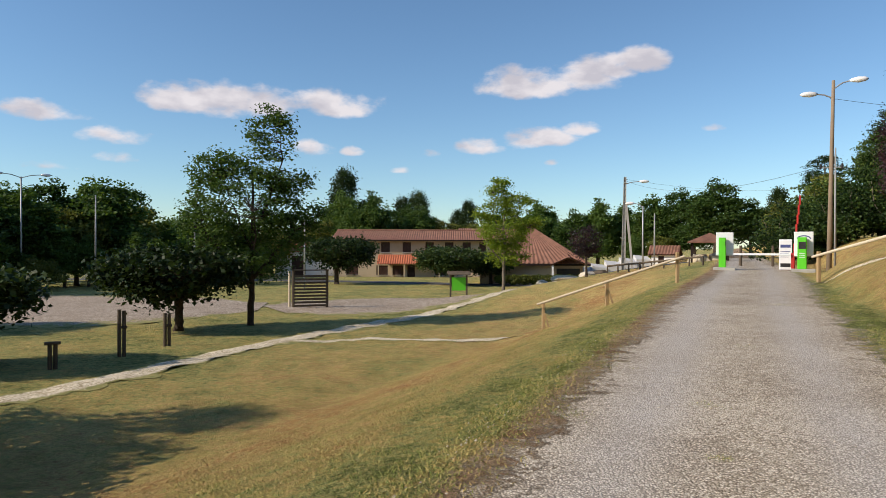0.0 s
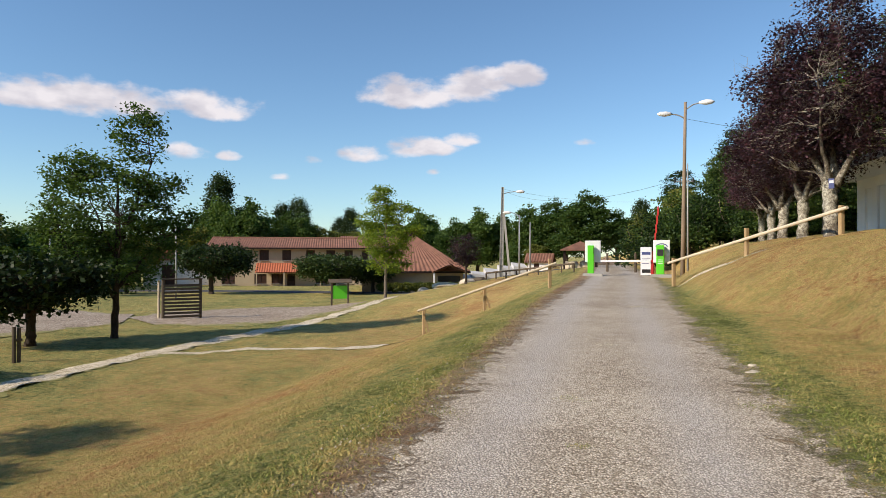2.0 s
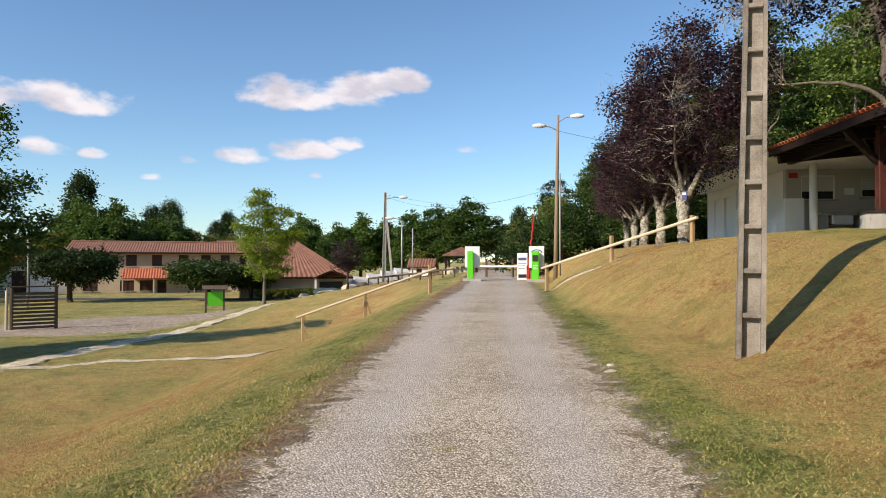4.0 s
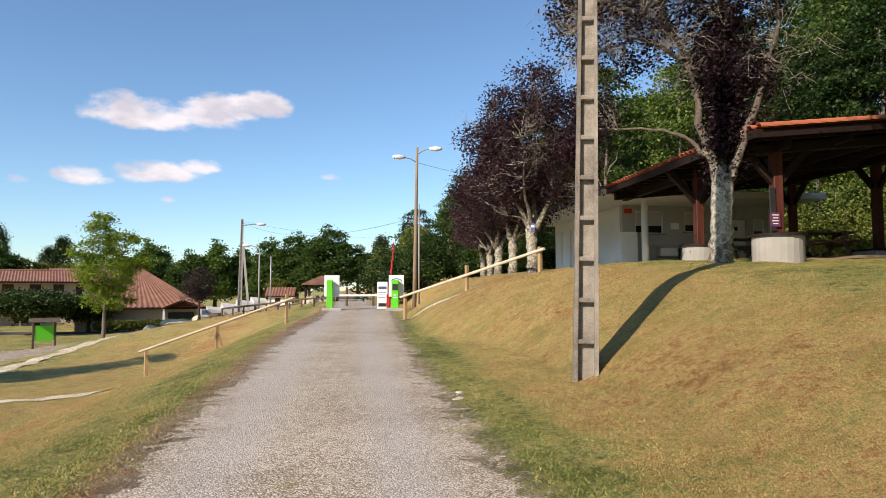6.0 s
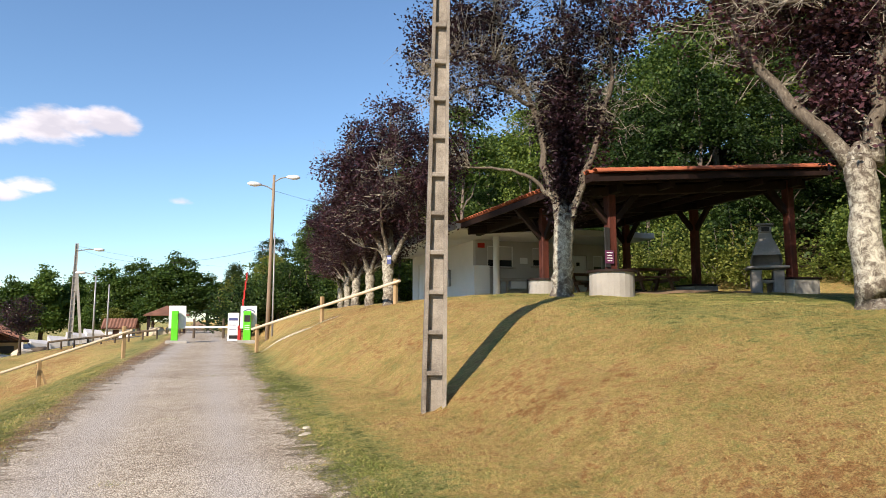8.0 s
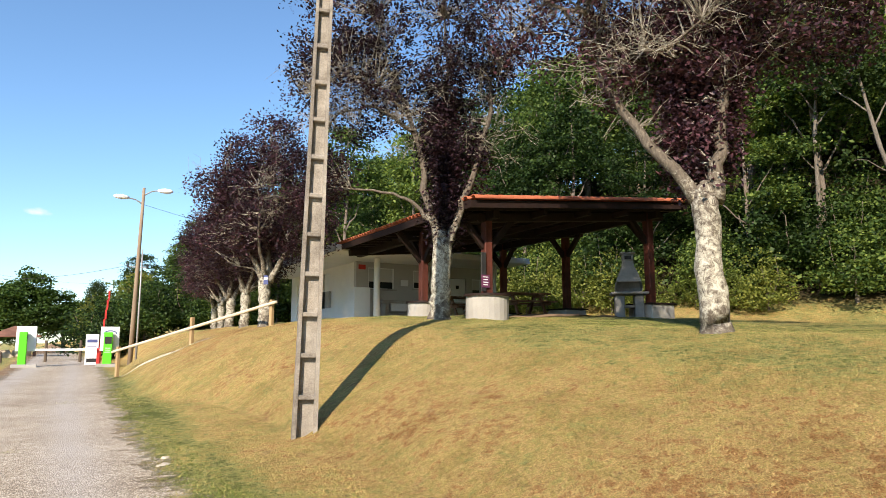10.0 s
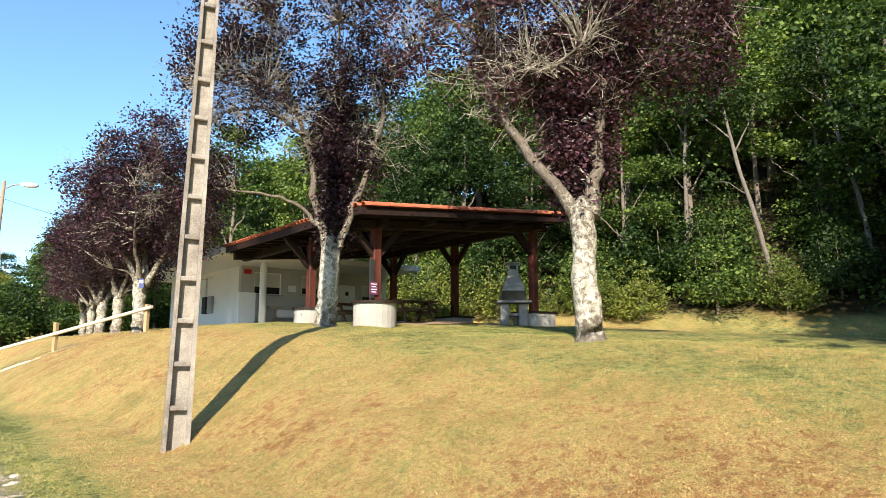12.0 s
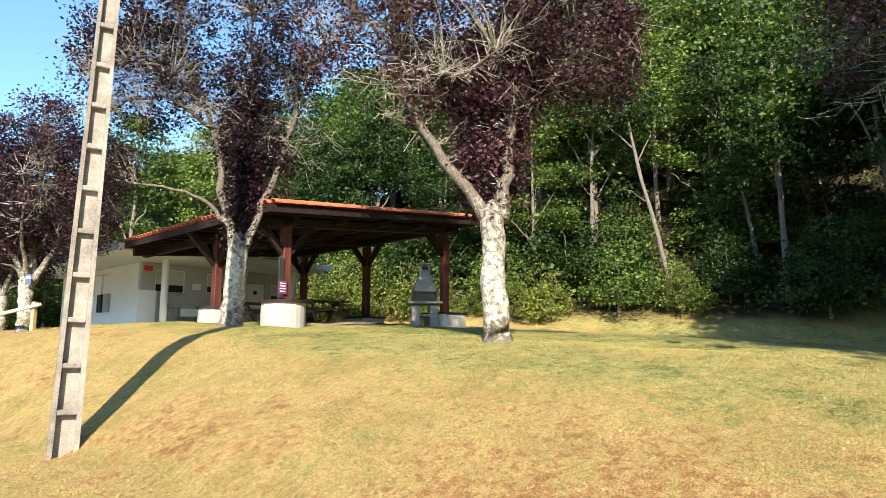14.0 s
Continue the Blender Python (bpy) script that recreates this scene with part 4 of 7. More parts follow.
light_tree = make_tree("young_lime_tree", "young bright green broadleaf tree on the lawn", ([(0, 0, 0), (0.05, 0, 2.5), (0.1, 0, 5.0), (0, 0, 8.5)], [0.17, 0.14, 0.1, 0.03]),
                       [([(0.05, 0, 2.4), (-1.2, 0, 4.0), (-2.0, 0, 6.0)], 0.06, 0.015), ([(0.05, 0, 2.6), (1.4, 0, 4.2), (2.2, 0, 5.6)], 0.06, 0.015), ([(0.1, 0, 4.6), (-0.9, 0.2, 6.6), (-1.0, 0, 8.8)], 0.05, 0.015),
                        ([(0.1, 0, 4.6), (1.2, 0, 6.6), (1.8, 0, 8.2)], 0.05, 0.015), ([(0.1, 0, 3.5), (0, 1.3, 5), (0, 1.8, 6.5)], 0.05, 0.015), ([(0.1, 0, 3.5), (0, -1.3, 5), (0, -1.8, 6.5)], 0.05, 0.015)],
                       [((0.0, 0, 5.4), (2.2, 2.0, 1.9), 5), ((-0.5, 0, 8.8), (1.0, 1.0, 1.5), 1.5), ((1.2, 0, 7.7), (1.3, 1.2, 1.0), 1.5), ((0.2, 0, 3.3), (1.9, 1.6, 1.1), 2), ((2.6, 0, 6.2), (0.8, 0.7, 0.5), 0.8), ((-1.7, 0, 7.2), (0.9, 0.9, 0.8), 0.9)],
                       330, 46, (0.30, 0.30, 0.15), 0.2, LEAF_LIGHT, BARK_GREY, 23, droop=0.1)
put(light_tree, 5.4, 59.0, None, facing(5.4, 59))
small_dark = make_tree("small_plum_tree", "small round dark purple tree beside the drive", ([(0, 0, 0), (0, 0, 0.8), (0, 0, 1.5)], [0.1, 0.08, 0.07]),
                       [([(0, 0, 1.4), (-0.6, 0, 2.2), (-1.0, 0, 2.9)], 0.05, 0.015), ([(0, 0, 1.4), (0.6, 0, 2.2), (1.0, 0, 2.9)], 0.05, 0.015), ([(0, 0, 1.4), (0, 0.4, 2.6), (0, 0.3, 3.4)], 0.05, 0.015)],
                       [((0, 0, 2.5), (1.25, 1.2, 1.05), 3), ((-0.4, 0, 1.8), (1.1, 1.0, 0.5), 1)], 110, 26, (0.2, 0.2, 0.2), 0.13, PURPLE, BARK_DARK, 24)
put(small_dark, 10.2, 47.0)

# woods: a few kinds, stood many times
wood_a = make_tree("oak_tree", "tall green broadleaf tree on the wooded hill", ([(0, 0, 0), (0.1, 0, 3), (0, 0.1, 7), (0.1, 0, 10.5)], [0.2, 0.17, 0.12, 0.04]),
                   [([(0, 0, 2.6), (-1.6, 0.2, 4.6), (-2.6, 0.2, 6.4)], 0.08, 0.02), ([(0, 0, 3.2), (1.5, 0.3, 5.2), (2.5, 0.2, 7.2)], 0.08, 0.02), ([(0, 0, 4.0), (0.2, 1.4, 6), (0, 2.4, 8)], 0.07, 0.02), ([(0, 0, 4.0), (-0.2, -1.4, 6), (0, -2.4, 7.5)], 0.07, 0.02)],
                   [((0, 0, 8.2), (2.7, 2.7, 2.8), 5), ((-1.3, 0.4, 5.6), (2.1, 2.1, 1.6), 2.2), ((1.4, -0.4, 6.2), (2.0, 2.1, 1.6), 2.2), ((0, -1.2, 4.2), (2.2, 1.8, 1.2), 1.4)],
                   130, 62, (0.5, 0.5, 0.18), 0.27, LEAF_HILL, BARK_GREY, 31, twigs=False, droop=0.1, leaf_width=0.7, group="trees of the hill wood")
wood_b = make_tree("ash_tree", "slender light green tree on the wooded hill", ([(0, 0, 0), (-0.15, 0, 3.5), (0.1, 0, 7), (0, 0, 11.5)], [0.15, 0.12, 0.09, 0.03]),
                   [([(0, 0, 4), (-1.2, 0, 6), (-2.0, 0, 7.6)], 0.06, 0.02), ([(0, 0, 5), (1.2, 0.2, 7), (1.7, 0, 9)], 0.06, 0.02), ([(0, 0, 5), (0, 1.2, 7), (0, 1.8, 9)], 0.06, 0.02)],
                   [((0, 0, 9.2), (2.0, 2.0, 2.6), 4), ((-1.4, 0, 6.8), (1.7, 1.8, 1.2), 2), ((1.3, 0, 7.6), (1.6, 1.7, 1.2), 2), ((0.2, 0.6, 5.0), (1.5, 1.5, 0.8), 0.8)],
                   105, 74, (0.42, 0.42, 0.16), 0.22, LEAF_HILL, BARK_GREY, 32, twigs=False, droop=0.1, leaf_width=0.65, group="trees of the hill wood")
wood_near = make_tree("edge_oak_tree", "green broadleaf tree with layered foliage at the edge of the wood", ([(0, 0, 0), (0.25, 0, 2.5), (0.1, 0.1, 5.5), (0.3, 0, 9.5)], [0.14, 0.12, 0.09, 0.03]),
                      [([(0.1, 0, 1.8), (-1.4, -0.4, 3.2), (-2.4, -0.5, 4.0)], 0.06, 0.015), ([(0.2, 0, 2.4), (1.6, -0.3, 3.8), (2.6, -0.4, 4.6)], 0.06, 0.015), ([(0.1, 0, 4.0), (-1.0, -0.8, 5.8), (-1.8, -1.2, 7.0)], 0.05, 0.015),
                       ([(0.1, 0, 4.6), (1.2, -0.8, 6.2), (2.0, -1.0, 7.6)], 0.05, 0.015), ([(0.1, 0, 3.0), (0.2, -1.6, 4.2), (0.2, -2.4, 5.0)], 0.05, 0.015), ([(0.1, 0, 3.0), (0.2, 1.6, 4.2), (0.2, 2.4, 5.4)], 0.05, 0.015)],
                      [((-2.0, -0.4, 4.1), (1.3, 1.2, 0.55), 2), ((2.2, -0.3, 4.6), (1.3, 1.2, 0.55), 2), ((-1.3, -1.0, 6.6), (1.4, 1.2, 0.6), 2), ((1.6, -0.8, 7.4), (1.3, 1.2, 0.6), 2), ((0.2, -2.0, 5.2), (1.3, 1.0, 0.6), 2),
                       ((0.2, 2.0, 5.6), (1.3, 1.1, 0.6), 1), ((0.2, 0, 9.2), (1.6, 1.5, 1.0), 2.4), ((-0.2, -0.6, 2.6), (1.6, 1.2, 0.5), 1.3), ((-0.8, 0.4, 8.2), (1.2, 1.2, 0.7), 1)],
                      120, 82, (0.42, 0.42, 0.13), 0.19, LEAF_HILL, BARK_GREY, 37, twigs=False, droop=0.08, leaf_width=0.62, group="trees of the hill wood", flat=0.55)
bush = make_tree("hazel_bush", "leafy green bush at the foot of the wood", ([(0, 0, 0), (0.05, 0, 0.5), (0, 0, 1.0)], [0.06, 0.05, 0.04]),
                 [([(0, 0, 0.4), (-0.7, 0, 1.3), (-1.1, 0, 2.2)], 0.03, 0.01), ([(0, 0, 0.4), (0.8, 0.1, 1.3), (1.2, 0, 2.0)], 0.03, 0.01), ([(0, 0, 0.5), (0, 0.6, 1.6), (0.1, 0.7, 2.6)], 0.03, 0.01)],
                 [((0, 0, 1.5), (1.5, 1.4, 1.3), 4), ((-0.7, -0.2, 0.9), (1.2, 1.0, 0.8), 2), ((0.8, -0.2, 1.0), (1.1, 1.0, 0.8), 2), ((0.2, 0, 2.6), (0.8, 0.8, 0.6), 1)],
                 80, 58, (0.3, 0.3, 0.13), 0.14, LEAF_HILL, BARK_GREY, 33, twigs=False, leaf_width=0.7, group="bushes along the foot of the wood")
elder = make_tree("elder_bush", "sunlit yellow-green bush at the foot of the wood", ([(0, 0, 0), (0.03, 0, 0.4), (0, 0, 0.9)], [0.05, 0.04, 0.03]),
                  [([(0, 0, 0.3), (-0.6, 0, 1.0), (-0.9, 0, 1.7)], 0.025, 0.01), ([(0, 0, 0.3), (0.7, 0.1, 1.1), (1.0, 0, 1.8)], 0.025, 0.01), ([(0, 0, 0.4), (0.1, 0.5, 1.4), (0.1, 0.4, 2.4)], 0.025, 0.01)],
                  [((0, 0, 1.0), (1.3, 1.2, 0.9), 4), ((-0.6, -0.2, 0.6), (1.0, 0.9, 0.6), 2), ((0.4, 0, 1.9), (0.8, 0.8, 0.8), 1.6), ((0.9, -0.3, 0.6), (0.8, 0.8, 0.6), 1)],
                  90, 42, (0.2, 0.2, 0.12), 0.12, LEAF_SUNNY, BARK_GREY, 38, twigs=False, leaf_width=0.7, group="sunlit bushes at the foot of the wood")
far_tree = make_tree("round_tree", "dense dark green broadleaf tree in the distant belt", ([(0, 0, 0), (0.1, 0, 2.5), (0, 0, 6)], [0.3, 0.25, 0.12]),
                     [([(0, 0, 2), (-2, 0, 4), (-3, 0, 6)], 0.1, 0.03), ([(0, 0, 2), (2, 0, 4), (3, 0, 6)], 0.1, 0.03), ([(0, 0, 2.5), (0, 1.5, 5), (0, 2, 8)], 0.1, 0.03)],
                     [((0, 0, 6.2), (2.9, 2.8, 2.9), 4), ((-2.2, 0.3, 4.4), (1.9, 2.0, 1.9), 2), ((2.3, -0.3, 4.8), (1.9, 2.0, 2.0), 2), ((0.7, 0.4, 9.2), (1.5, 1.6, 1.5), 1.3), ((-1.5, -0.4, 8.2), (1.3, 1.4, 1.3), 1.1), ((2.3, 0.2, 7.6), (1.1, 1.2, 1.0), 0.8), ((-3.0, 0.2, 6.4), (1.0, 1.1, 0.9), 0.7), ((0.1, 1.8, 7.4), (1.4, 1.3, 1.3), 1), ((-0.2, -2.0, 7.0), (1.4, 1.3, 1.4), 1), ((0.0, 0.2, 10.6), (0.7, 0.7, 0.8), 0.4)],
                     330, 40, (0.42, 0.42, 0.24), 0.34, LEAF_MID, BARK_DARK, 34, twigs=False, leaf_width=0.75, group="distant belt of trees")
far_olive = make_tree("olive_green_tree", "yellowish green broadleaf tree in the distant belt", ([(0, 0, 0), (0.1, 0, 2), (0, 0, 5)], [0.25, 0.2, 0.1]),
                      [([(0, 0, 1.8), (-2, 0, 3.6), (-3, 0, 5)], 0.1, 0.03), ([(0, 0, 1.8), (2, 0, 3.6), (3, 0, 5)], 0.1, 0.03)],
                      [((0, 0, 4.6), (2.9, 2.7, 2.1), 4), ((-2.3, 0.2, 3.2), (1.9, 1.9, 1.6), 2), ((2.3, -0.2, 3.4), (1.9, 1.9, 1.6), 2), ((0.8, 0.3, 6.8), (1.2, 1.2, 0.9), 0.9), ((-1.5, 0.1, 6.2), (1.1, 1.1, 0.9), 0.8), ((2.6, 0.2, 5.4), (0.9, 0.9, 0.7), 0.6), ((0, -1.8, 5.0), (1.4, 1.2, 1.2), 0.9)],
                      290, 40, (0.38, 0.38, 0.22), 0.32, LEAF_OLIVE, BARK_DARK, 35, twigs=False, leaf_width=0.75, group="distant belt of trees")
poplar = make_tree("poplar_tree", "tall upright dark poplar behind the buildings", ([(0, 0, 0), (0, 0, 6), (0, 0, 16)], [0.4, 0.3, 0.08]),
                   [([(0, 0, 4), (-1.5, 0, 9), (-1.8, 0, 14)], 0.12, 0.03), ([(0, 0, 4), (1.6, 0, 8), (2.2, 0, 12)], 0.12, 0.03)],
                   [((0, 0, 12), (2.2, 2.0, 4.6), 4), ((-1.4, 0, 8), (1.8, 1.8, 3.0), 2), ((1.9, 0, 7.5), (1.9, 1.8, 2.6), 2), ((1.0, 0, 15), (1.4, 1.3, 2.0), 1)],
                   330, 34, (0.42, 0.42, 0.5), 0.34, LEAF_DARK, BARK_DARK, 36, twigs=False, leaf_width=0.7, group="poplars behind the buildings")

rng = random.Random(7)
stood = []


def clear_of(x, y, gap):
    if any((x - a) ** 2 + (y - b) ** 2 < gap * gap for a, b in stood):
        return False
    stood.append((x, y))
    return True


# the wooded hill behind the terrace
used = set()


def stand(tree, x, y, **kw):
    if tree.name in used:
        return again(tree, x, y, **kw)
    used.add(tree.name)
    return put(tree, x, y, **kw)


for row in range(9):
    for col in range(36):
        s = -40 + col * 3.9 + rng.uniform(-1.6, 1.6)
        foot = min(max(25.0 - 0.28 * (s - 8), 15.0), 27.0)
        u = foot + 3.6 + row * 3.7 + rng.uniform(-1.4, 1.4)
        x, y = plan(u, s)
        if row > 6 and (s > 60 or rng.random() < 0.4):
            continue
        if s > 60 and row > 3:
            continue
        if clear_of(x, y, 2.75 if row < 3 else 2.4):
            stand((wood_near if rng.random() < 0.66 else wood_b) if row < 3 and s < 48 else wood_a, x, y, turn=rng.uniform(0, 360), size=rng.uniform(0.75, 1.12), tall=rng.uniform(0.9, 1.15))
for col in range(96):
    s = -34 + col * 1.1 + rng.uniform(-0.7, 0.7)
    foot = min(max(25.0 - 0.28 * (s - 8), 15.0), 27.0)
    x, y = plan(foot + rng.uniform(1.8, 3.4) + 2.2 * (col % 3), s)
    turn, size, tall = rng.uniform(0, 360), rng.uniform(0.7, 1.25), rng.uniform(0.8, 1.2)
    stand(bush, x, y, turn=turn, size=size, tall=tall)
for s, off, size in ((10.4, 2.2, 0.8), (15.2, 1.2, 0.9), (16.6, 0.9, 0.8), (18.2, 1.6, 0.7), (20.0, 1.2, 0.8), (21.5, 1.0, 1.0), (23.2, 1.3, 1.0), (24.8, 0.9, 1.1), (26.3, 1.2, 0.9), (27.8, 0.8, 1.1), (29.5, 1.1, 1.0), (31.5, 0.9, 1.1)):
    stand(elder, *plan(25.0 - 0.28 * (s - 8) + off, s), turn=rng.uniform(0, 360), size=size, tall=rng.uniform(0.9, 1.2))

# trees beyond the lane's barrier and the belt round the meadow: direction (degrees right of the first view), distance, kind, size
for az, d, kind, size, tall in (
        (27.6, 64, far_olive, 0.70, 0.95), (30.4, 62, far_olive, 0.72, 1.0), (22.4, 84, far_tree, 0.95, 0.86), (25.0, 84, far_tree, 0.75, 0.8), (33.5, 66, wood_a, 0.8, 0.85),
        (35.5, 60, wood_a, 0.85, 0.9), (37.5, 56, wood_b, 0.9, 0.8), (26.8, 100, poplar, 0.55, 1.0), (30.0, 96, wood_b, 1.0, 0.95),
        (19.8, 110, far_tree, 1.0, 1.0), (17.6, 112, far_tree, 1.0, 1.0), (15.4, 116, far_tree, 1.0, 1.0), (13.2, 112, far_tree, 1.15, 0.95), (11.2, 112, far_tree, 1.05, 0.9),
        (20.8, 95, far_tree, 0.7, 0.7), (18.4, 96, far_olive, 0.7, 0.7), (16.2, 98, far_tree, 0.6, 0.7), (9.2, 130, far_tree, 0.95, 0.7), (2.2, 150, poplar, 0.9, 1.0), (1.2, 152, poplar, 0.8, 0.98),
        (-8.6, 140, poplar, 1.25, 1.0), (-7.0, 142, poplar, 1.05, 0.82), (-3.3, 160, poplar, 0.95, 1.05), (-2.0, 160, poplar, 1.0, 1.08), (-2.4, 128, far_olive, 1.15, 0.9), (0.4, 130, far_olive, 1.0, 0.8), (-5.0, 132, far_olive, 0.9, 0.85),
        (-10.5, 118, far_olive, 1.1, 1.05), (-12.6, 112, far_tree, 0.9, 0.8), (4.0, 140, far_tree, 0.9, 0.75), (6.5, 138, far_tree, 0.9, 0.7),
        (-14.5, 105, far_olive, 1.0, 0.95), (-16.6, 98, far_tree, 1.0, 0.72), (-18.8, 92, far_tree, 0.95, 0.75), (-21.0, 104, far_tree, 1.1, 0.8), (-23.0, 88, far_tree, 0.95, 0.72),
        (-25.2, 84, far_olive, 1.1, 1.0), (-27.0, 80, far_tree, 1.1, 0.9), (-29.0, 78, far_olive, 1.0, 1.0), (-30.6, 82, far_tree, 1.1, 0.9), (-32.4, 76, far_tree, 1.0, 0.85), (-34.5, 74, far_tree, 1.0, 0.8), (-36.8, 70, far_tree, 1.0, 0.8),
        (-39.5, 66, far_tree, 1.1, 0.9), (-28.0, 92, far_tree, 1.1, 1.0), (-25.8, 96, far_tree, 1.1, 1.0), (-33.4, 90, far_tree, 1.1, 0.9)):
    x, y = d * math.sin(radians(az)), d * math.cos(radians(az))
    stand(kind, x, y, turn=rng.uniform(0, 360), size=size, tall=tall)
for az in range(-13, 10):
    d = 122 + rng.uniform(-5, 5)
    x, y = d * math.sin(radians(az + rng.uniform(-0.3, 0.3))), d * math.cos(radians(az))
    again(far_olive if rng.random() < 0.7 else far_tree, x, y, turn=rng.uniform(0, 360), size=rng.uniform(0.95, 1.2), tall=rng.uniform(0.9, 1.15))
# scrub that closes the belt below the crowns beyond the parking lot
for k in range(17):
    az, d = -41 + 1.6 * k, 68 + rng.uniform(-3, 3) + 0.5 * k
    again(far_tree if k % 3 else far_olive, d * math.sin(radians(az)), d * math.cos(radians(az)), turn=rng.uniform(0, 360), size=rng.uniform(0.42, 0.58), tall=rng.uniform(0.7, 0.95))
# slender pale stems that stand out of the wood's shade
stem = make_tree("slender_tree", "slender leaning tree with a bare pale trunk in the wood", ([(0, 0, 0), (0.1, 0, 3), (0.0, 0, 6), (0.15, 0, 10)], [0.11, 0.095, 0.08, 0.03]),
                 [([(0.02, 0, 6.4), (0.9, 0.3, 7.6), (1.5, 0.4, 8.8)], 0.04, 0.012), ([(0.05, 0, 7.0), (-0.8, 0.1, 8.4), (-1.2, 0, 9.6)], 0.04, 0.012), ([(0.0, 0, 4.6), (-0.5, -0.2, 5.2), (-1.0, -0.3, 5.4)], 0.025, 0.01)],
                 [((0.2, 0, 9.4), (1.5, 1.5, 1.0), 3), ((1.1, 0.3, 8.2), (0.9, 0.9, 0.5), 1.2), ((-0.8, 0, 8.8), (0.9, 0.9, 0.6), 1.2), ((-0.9, -0.3, 5.4), (0.4, 0.4, 0.2), 0.3)],
                 70, 40, (0.36, 0.36, 0.14), 0.17, LEAF_DARK, BARK_STEM, 39, twigs=False, leaf_width=0.65, group="slender stems in the wood")
for k, (x, y, lean, turn) in enumerate(((29.3, -1.0, -11, 0), (31.5, -4.6, -9, 80), (33.0, -8.6, -4, 160), (30.6, 2.6, 3, 240), (30.5, 6.6, -4, 300))):
    m = pose(x, y, surface_z(x, y) - 0.1, 0, 0, facing(x, y)) @ pose(0, 0, 0, 0, lean, turn % 40)
    if k:
        copy_thing(stem, m)
    else:
        place_stem = m
stem.matrix_basis = place_stem
# tall unseen trees added behind the lane, to shade the foot of the wood
again(wood_near, 9.3, -11.5, None, 40, 1.6, 1.1)
again(wood_near, 8.6, -18.0, None, 150, 1.7, 1.1)
for x, y, size in ((1.5, -13.0, 1.75), (-3.5, -15.0, 1.9), (5.6, -12.2, 1.6), (-2.0, -19.5, 1.9), (3.0, -17.2, 1.9), (9.5, -14.0, 1.5), (-8.0, -15.5, 2.0), (0.5, -21.5, 1.9), (12.5, -12.5, 1.4)):
    again(wood_a, x, y, None, 50 * x, size, 1.05)
for u, s, size in ((20.0, -4.8, 1.55), (23.8, -5.4, 1.6), (27.0, -8.4, 1.6), (24.6, -1.8, 1.1)):
    again(wood_a, *plan(u, s), None, 60 * u, size, 1.1)
for k in range(10):
    az, d = 27.5 + 1.1 * k, 52 + 3 * (k % 3)
    again(bush, d * math.sin(radians(az)), d * math.cos(radians(az)), None, 70 * k, 1.5, 0.95 + 0.1 * (k % 3))
for k in range(34):
    u, s = rng.uniform(9.5, 15.5), 36 + k * 0.95
    x, y = plan(u, s)
    again(bush if k % 3 else wood_b, x, y, turn=rng.uniform(0, 360), size=rng.uniform(0.9, 1.3) if k % 3 else 0.7, tall=rng.uniform(0.9, 1.2))


# ---------------------------------------------------------------- poles and lamps
def concrete_pole(tall, wide0, wide1, cell, label, name="concrete_pole", deep=0.72, mat=None):
    """A tapered pole of two flanges, a web and cross bars, with open cells on its faces."""
    top = thing(name, label, "utility pole")
    mat = mat or POLE_CONCRETE
    lean = lambda z: wide0 + (wide1 - wide0) * z / tall
    for side in (-1, 1):
        g = Geo()
        vs = []
        for z in (-0.5, tall):
            w = lean(z)
            f, d = 0.17 * w, w * deep / 2
            a, b = side * (w / 2 - f), side * w / 2
            vs += [(a, -d, z), (b, -d, z), (b, d, z), (a, d, z)]
        g.add(vs, [(0, 1, 2, 3), (7, 6, 5, 4), (0, 4, 5, 1), (1, 5, 6, 2), (2, 6, 7, 3), (3, 7, 4, 0)])
        part("flange", g, mat, top)
    w0, w1 = lean(-0.5), lean(tall)
    g = Geo()
    g.add([(-w0 * 0.36, -0.05 * w0, -0.5), (w0 * 0.36, -0.05 * w0, -0.5), (w0 * 0.36, 0.05 * w0, -0.5), (-w0 * 0.36, 0.05 * w0, -0.5),
           (-w1 * 0.36, -0.05 * w1, tall), (w1 * 0.36, -0.05 * w1, tall), (w1 * 0.36, 0.05 * w1, tall), (-w1 * 0.36, 0.05 * w1, tall)],
          [(0, 1, 2, 3), (7, 6, 5, 4), (0, 4, 5, 1), (1, 5, 6, 2), (2, 6, 7, 3), (3, 7, 4, 0)])
    part("web", g, mat, top)
    z = 0.62
    while z < tall:
        w = lean(z)
        part("rung", Geo().box((w * 0.70, w * deep * 0.92, 0.075), (0, 0, z), bevel=0.012), mat, top)
        z += cell
    return top


near_pole = concrete_pole(10.5, 0.39, 0.22, 0.645, "leaning weathered concrete utility pole with cells, on the grass bank")
near_pole.matrix_basis = pose(7.72, 7.3, surface_z(7.72, 7.3) - 0.02, 0, 1.15, facing(7.72, 7.3) + 7)


def street_head(g_arm, g_head, base, out, rise, size=1.0):
    """An arm and an oval lantern at its end."""
    base, out = Vector(base), Vector(out)
    tip = base + out + Vector((0, 0, rise))
    g_arm.tube([base, base + out * 0.5 + Vector((0, 0, rise * 0.75)), tip], 0.03 * size, 6)
    d = out.normalized()
    pts = [tip + d * k * size for k in (-0.05, 0.06, 0.25, 0.5, 0.62)]
    g_head.tube(pts, [0.05 * size, 0.09 * size, 0.13 * size, 0.10 * size, 0.03 * size], 10)


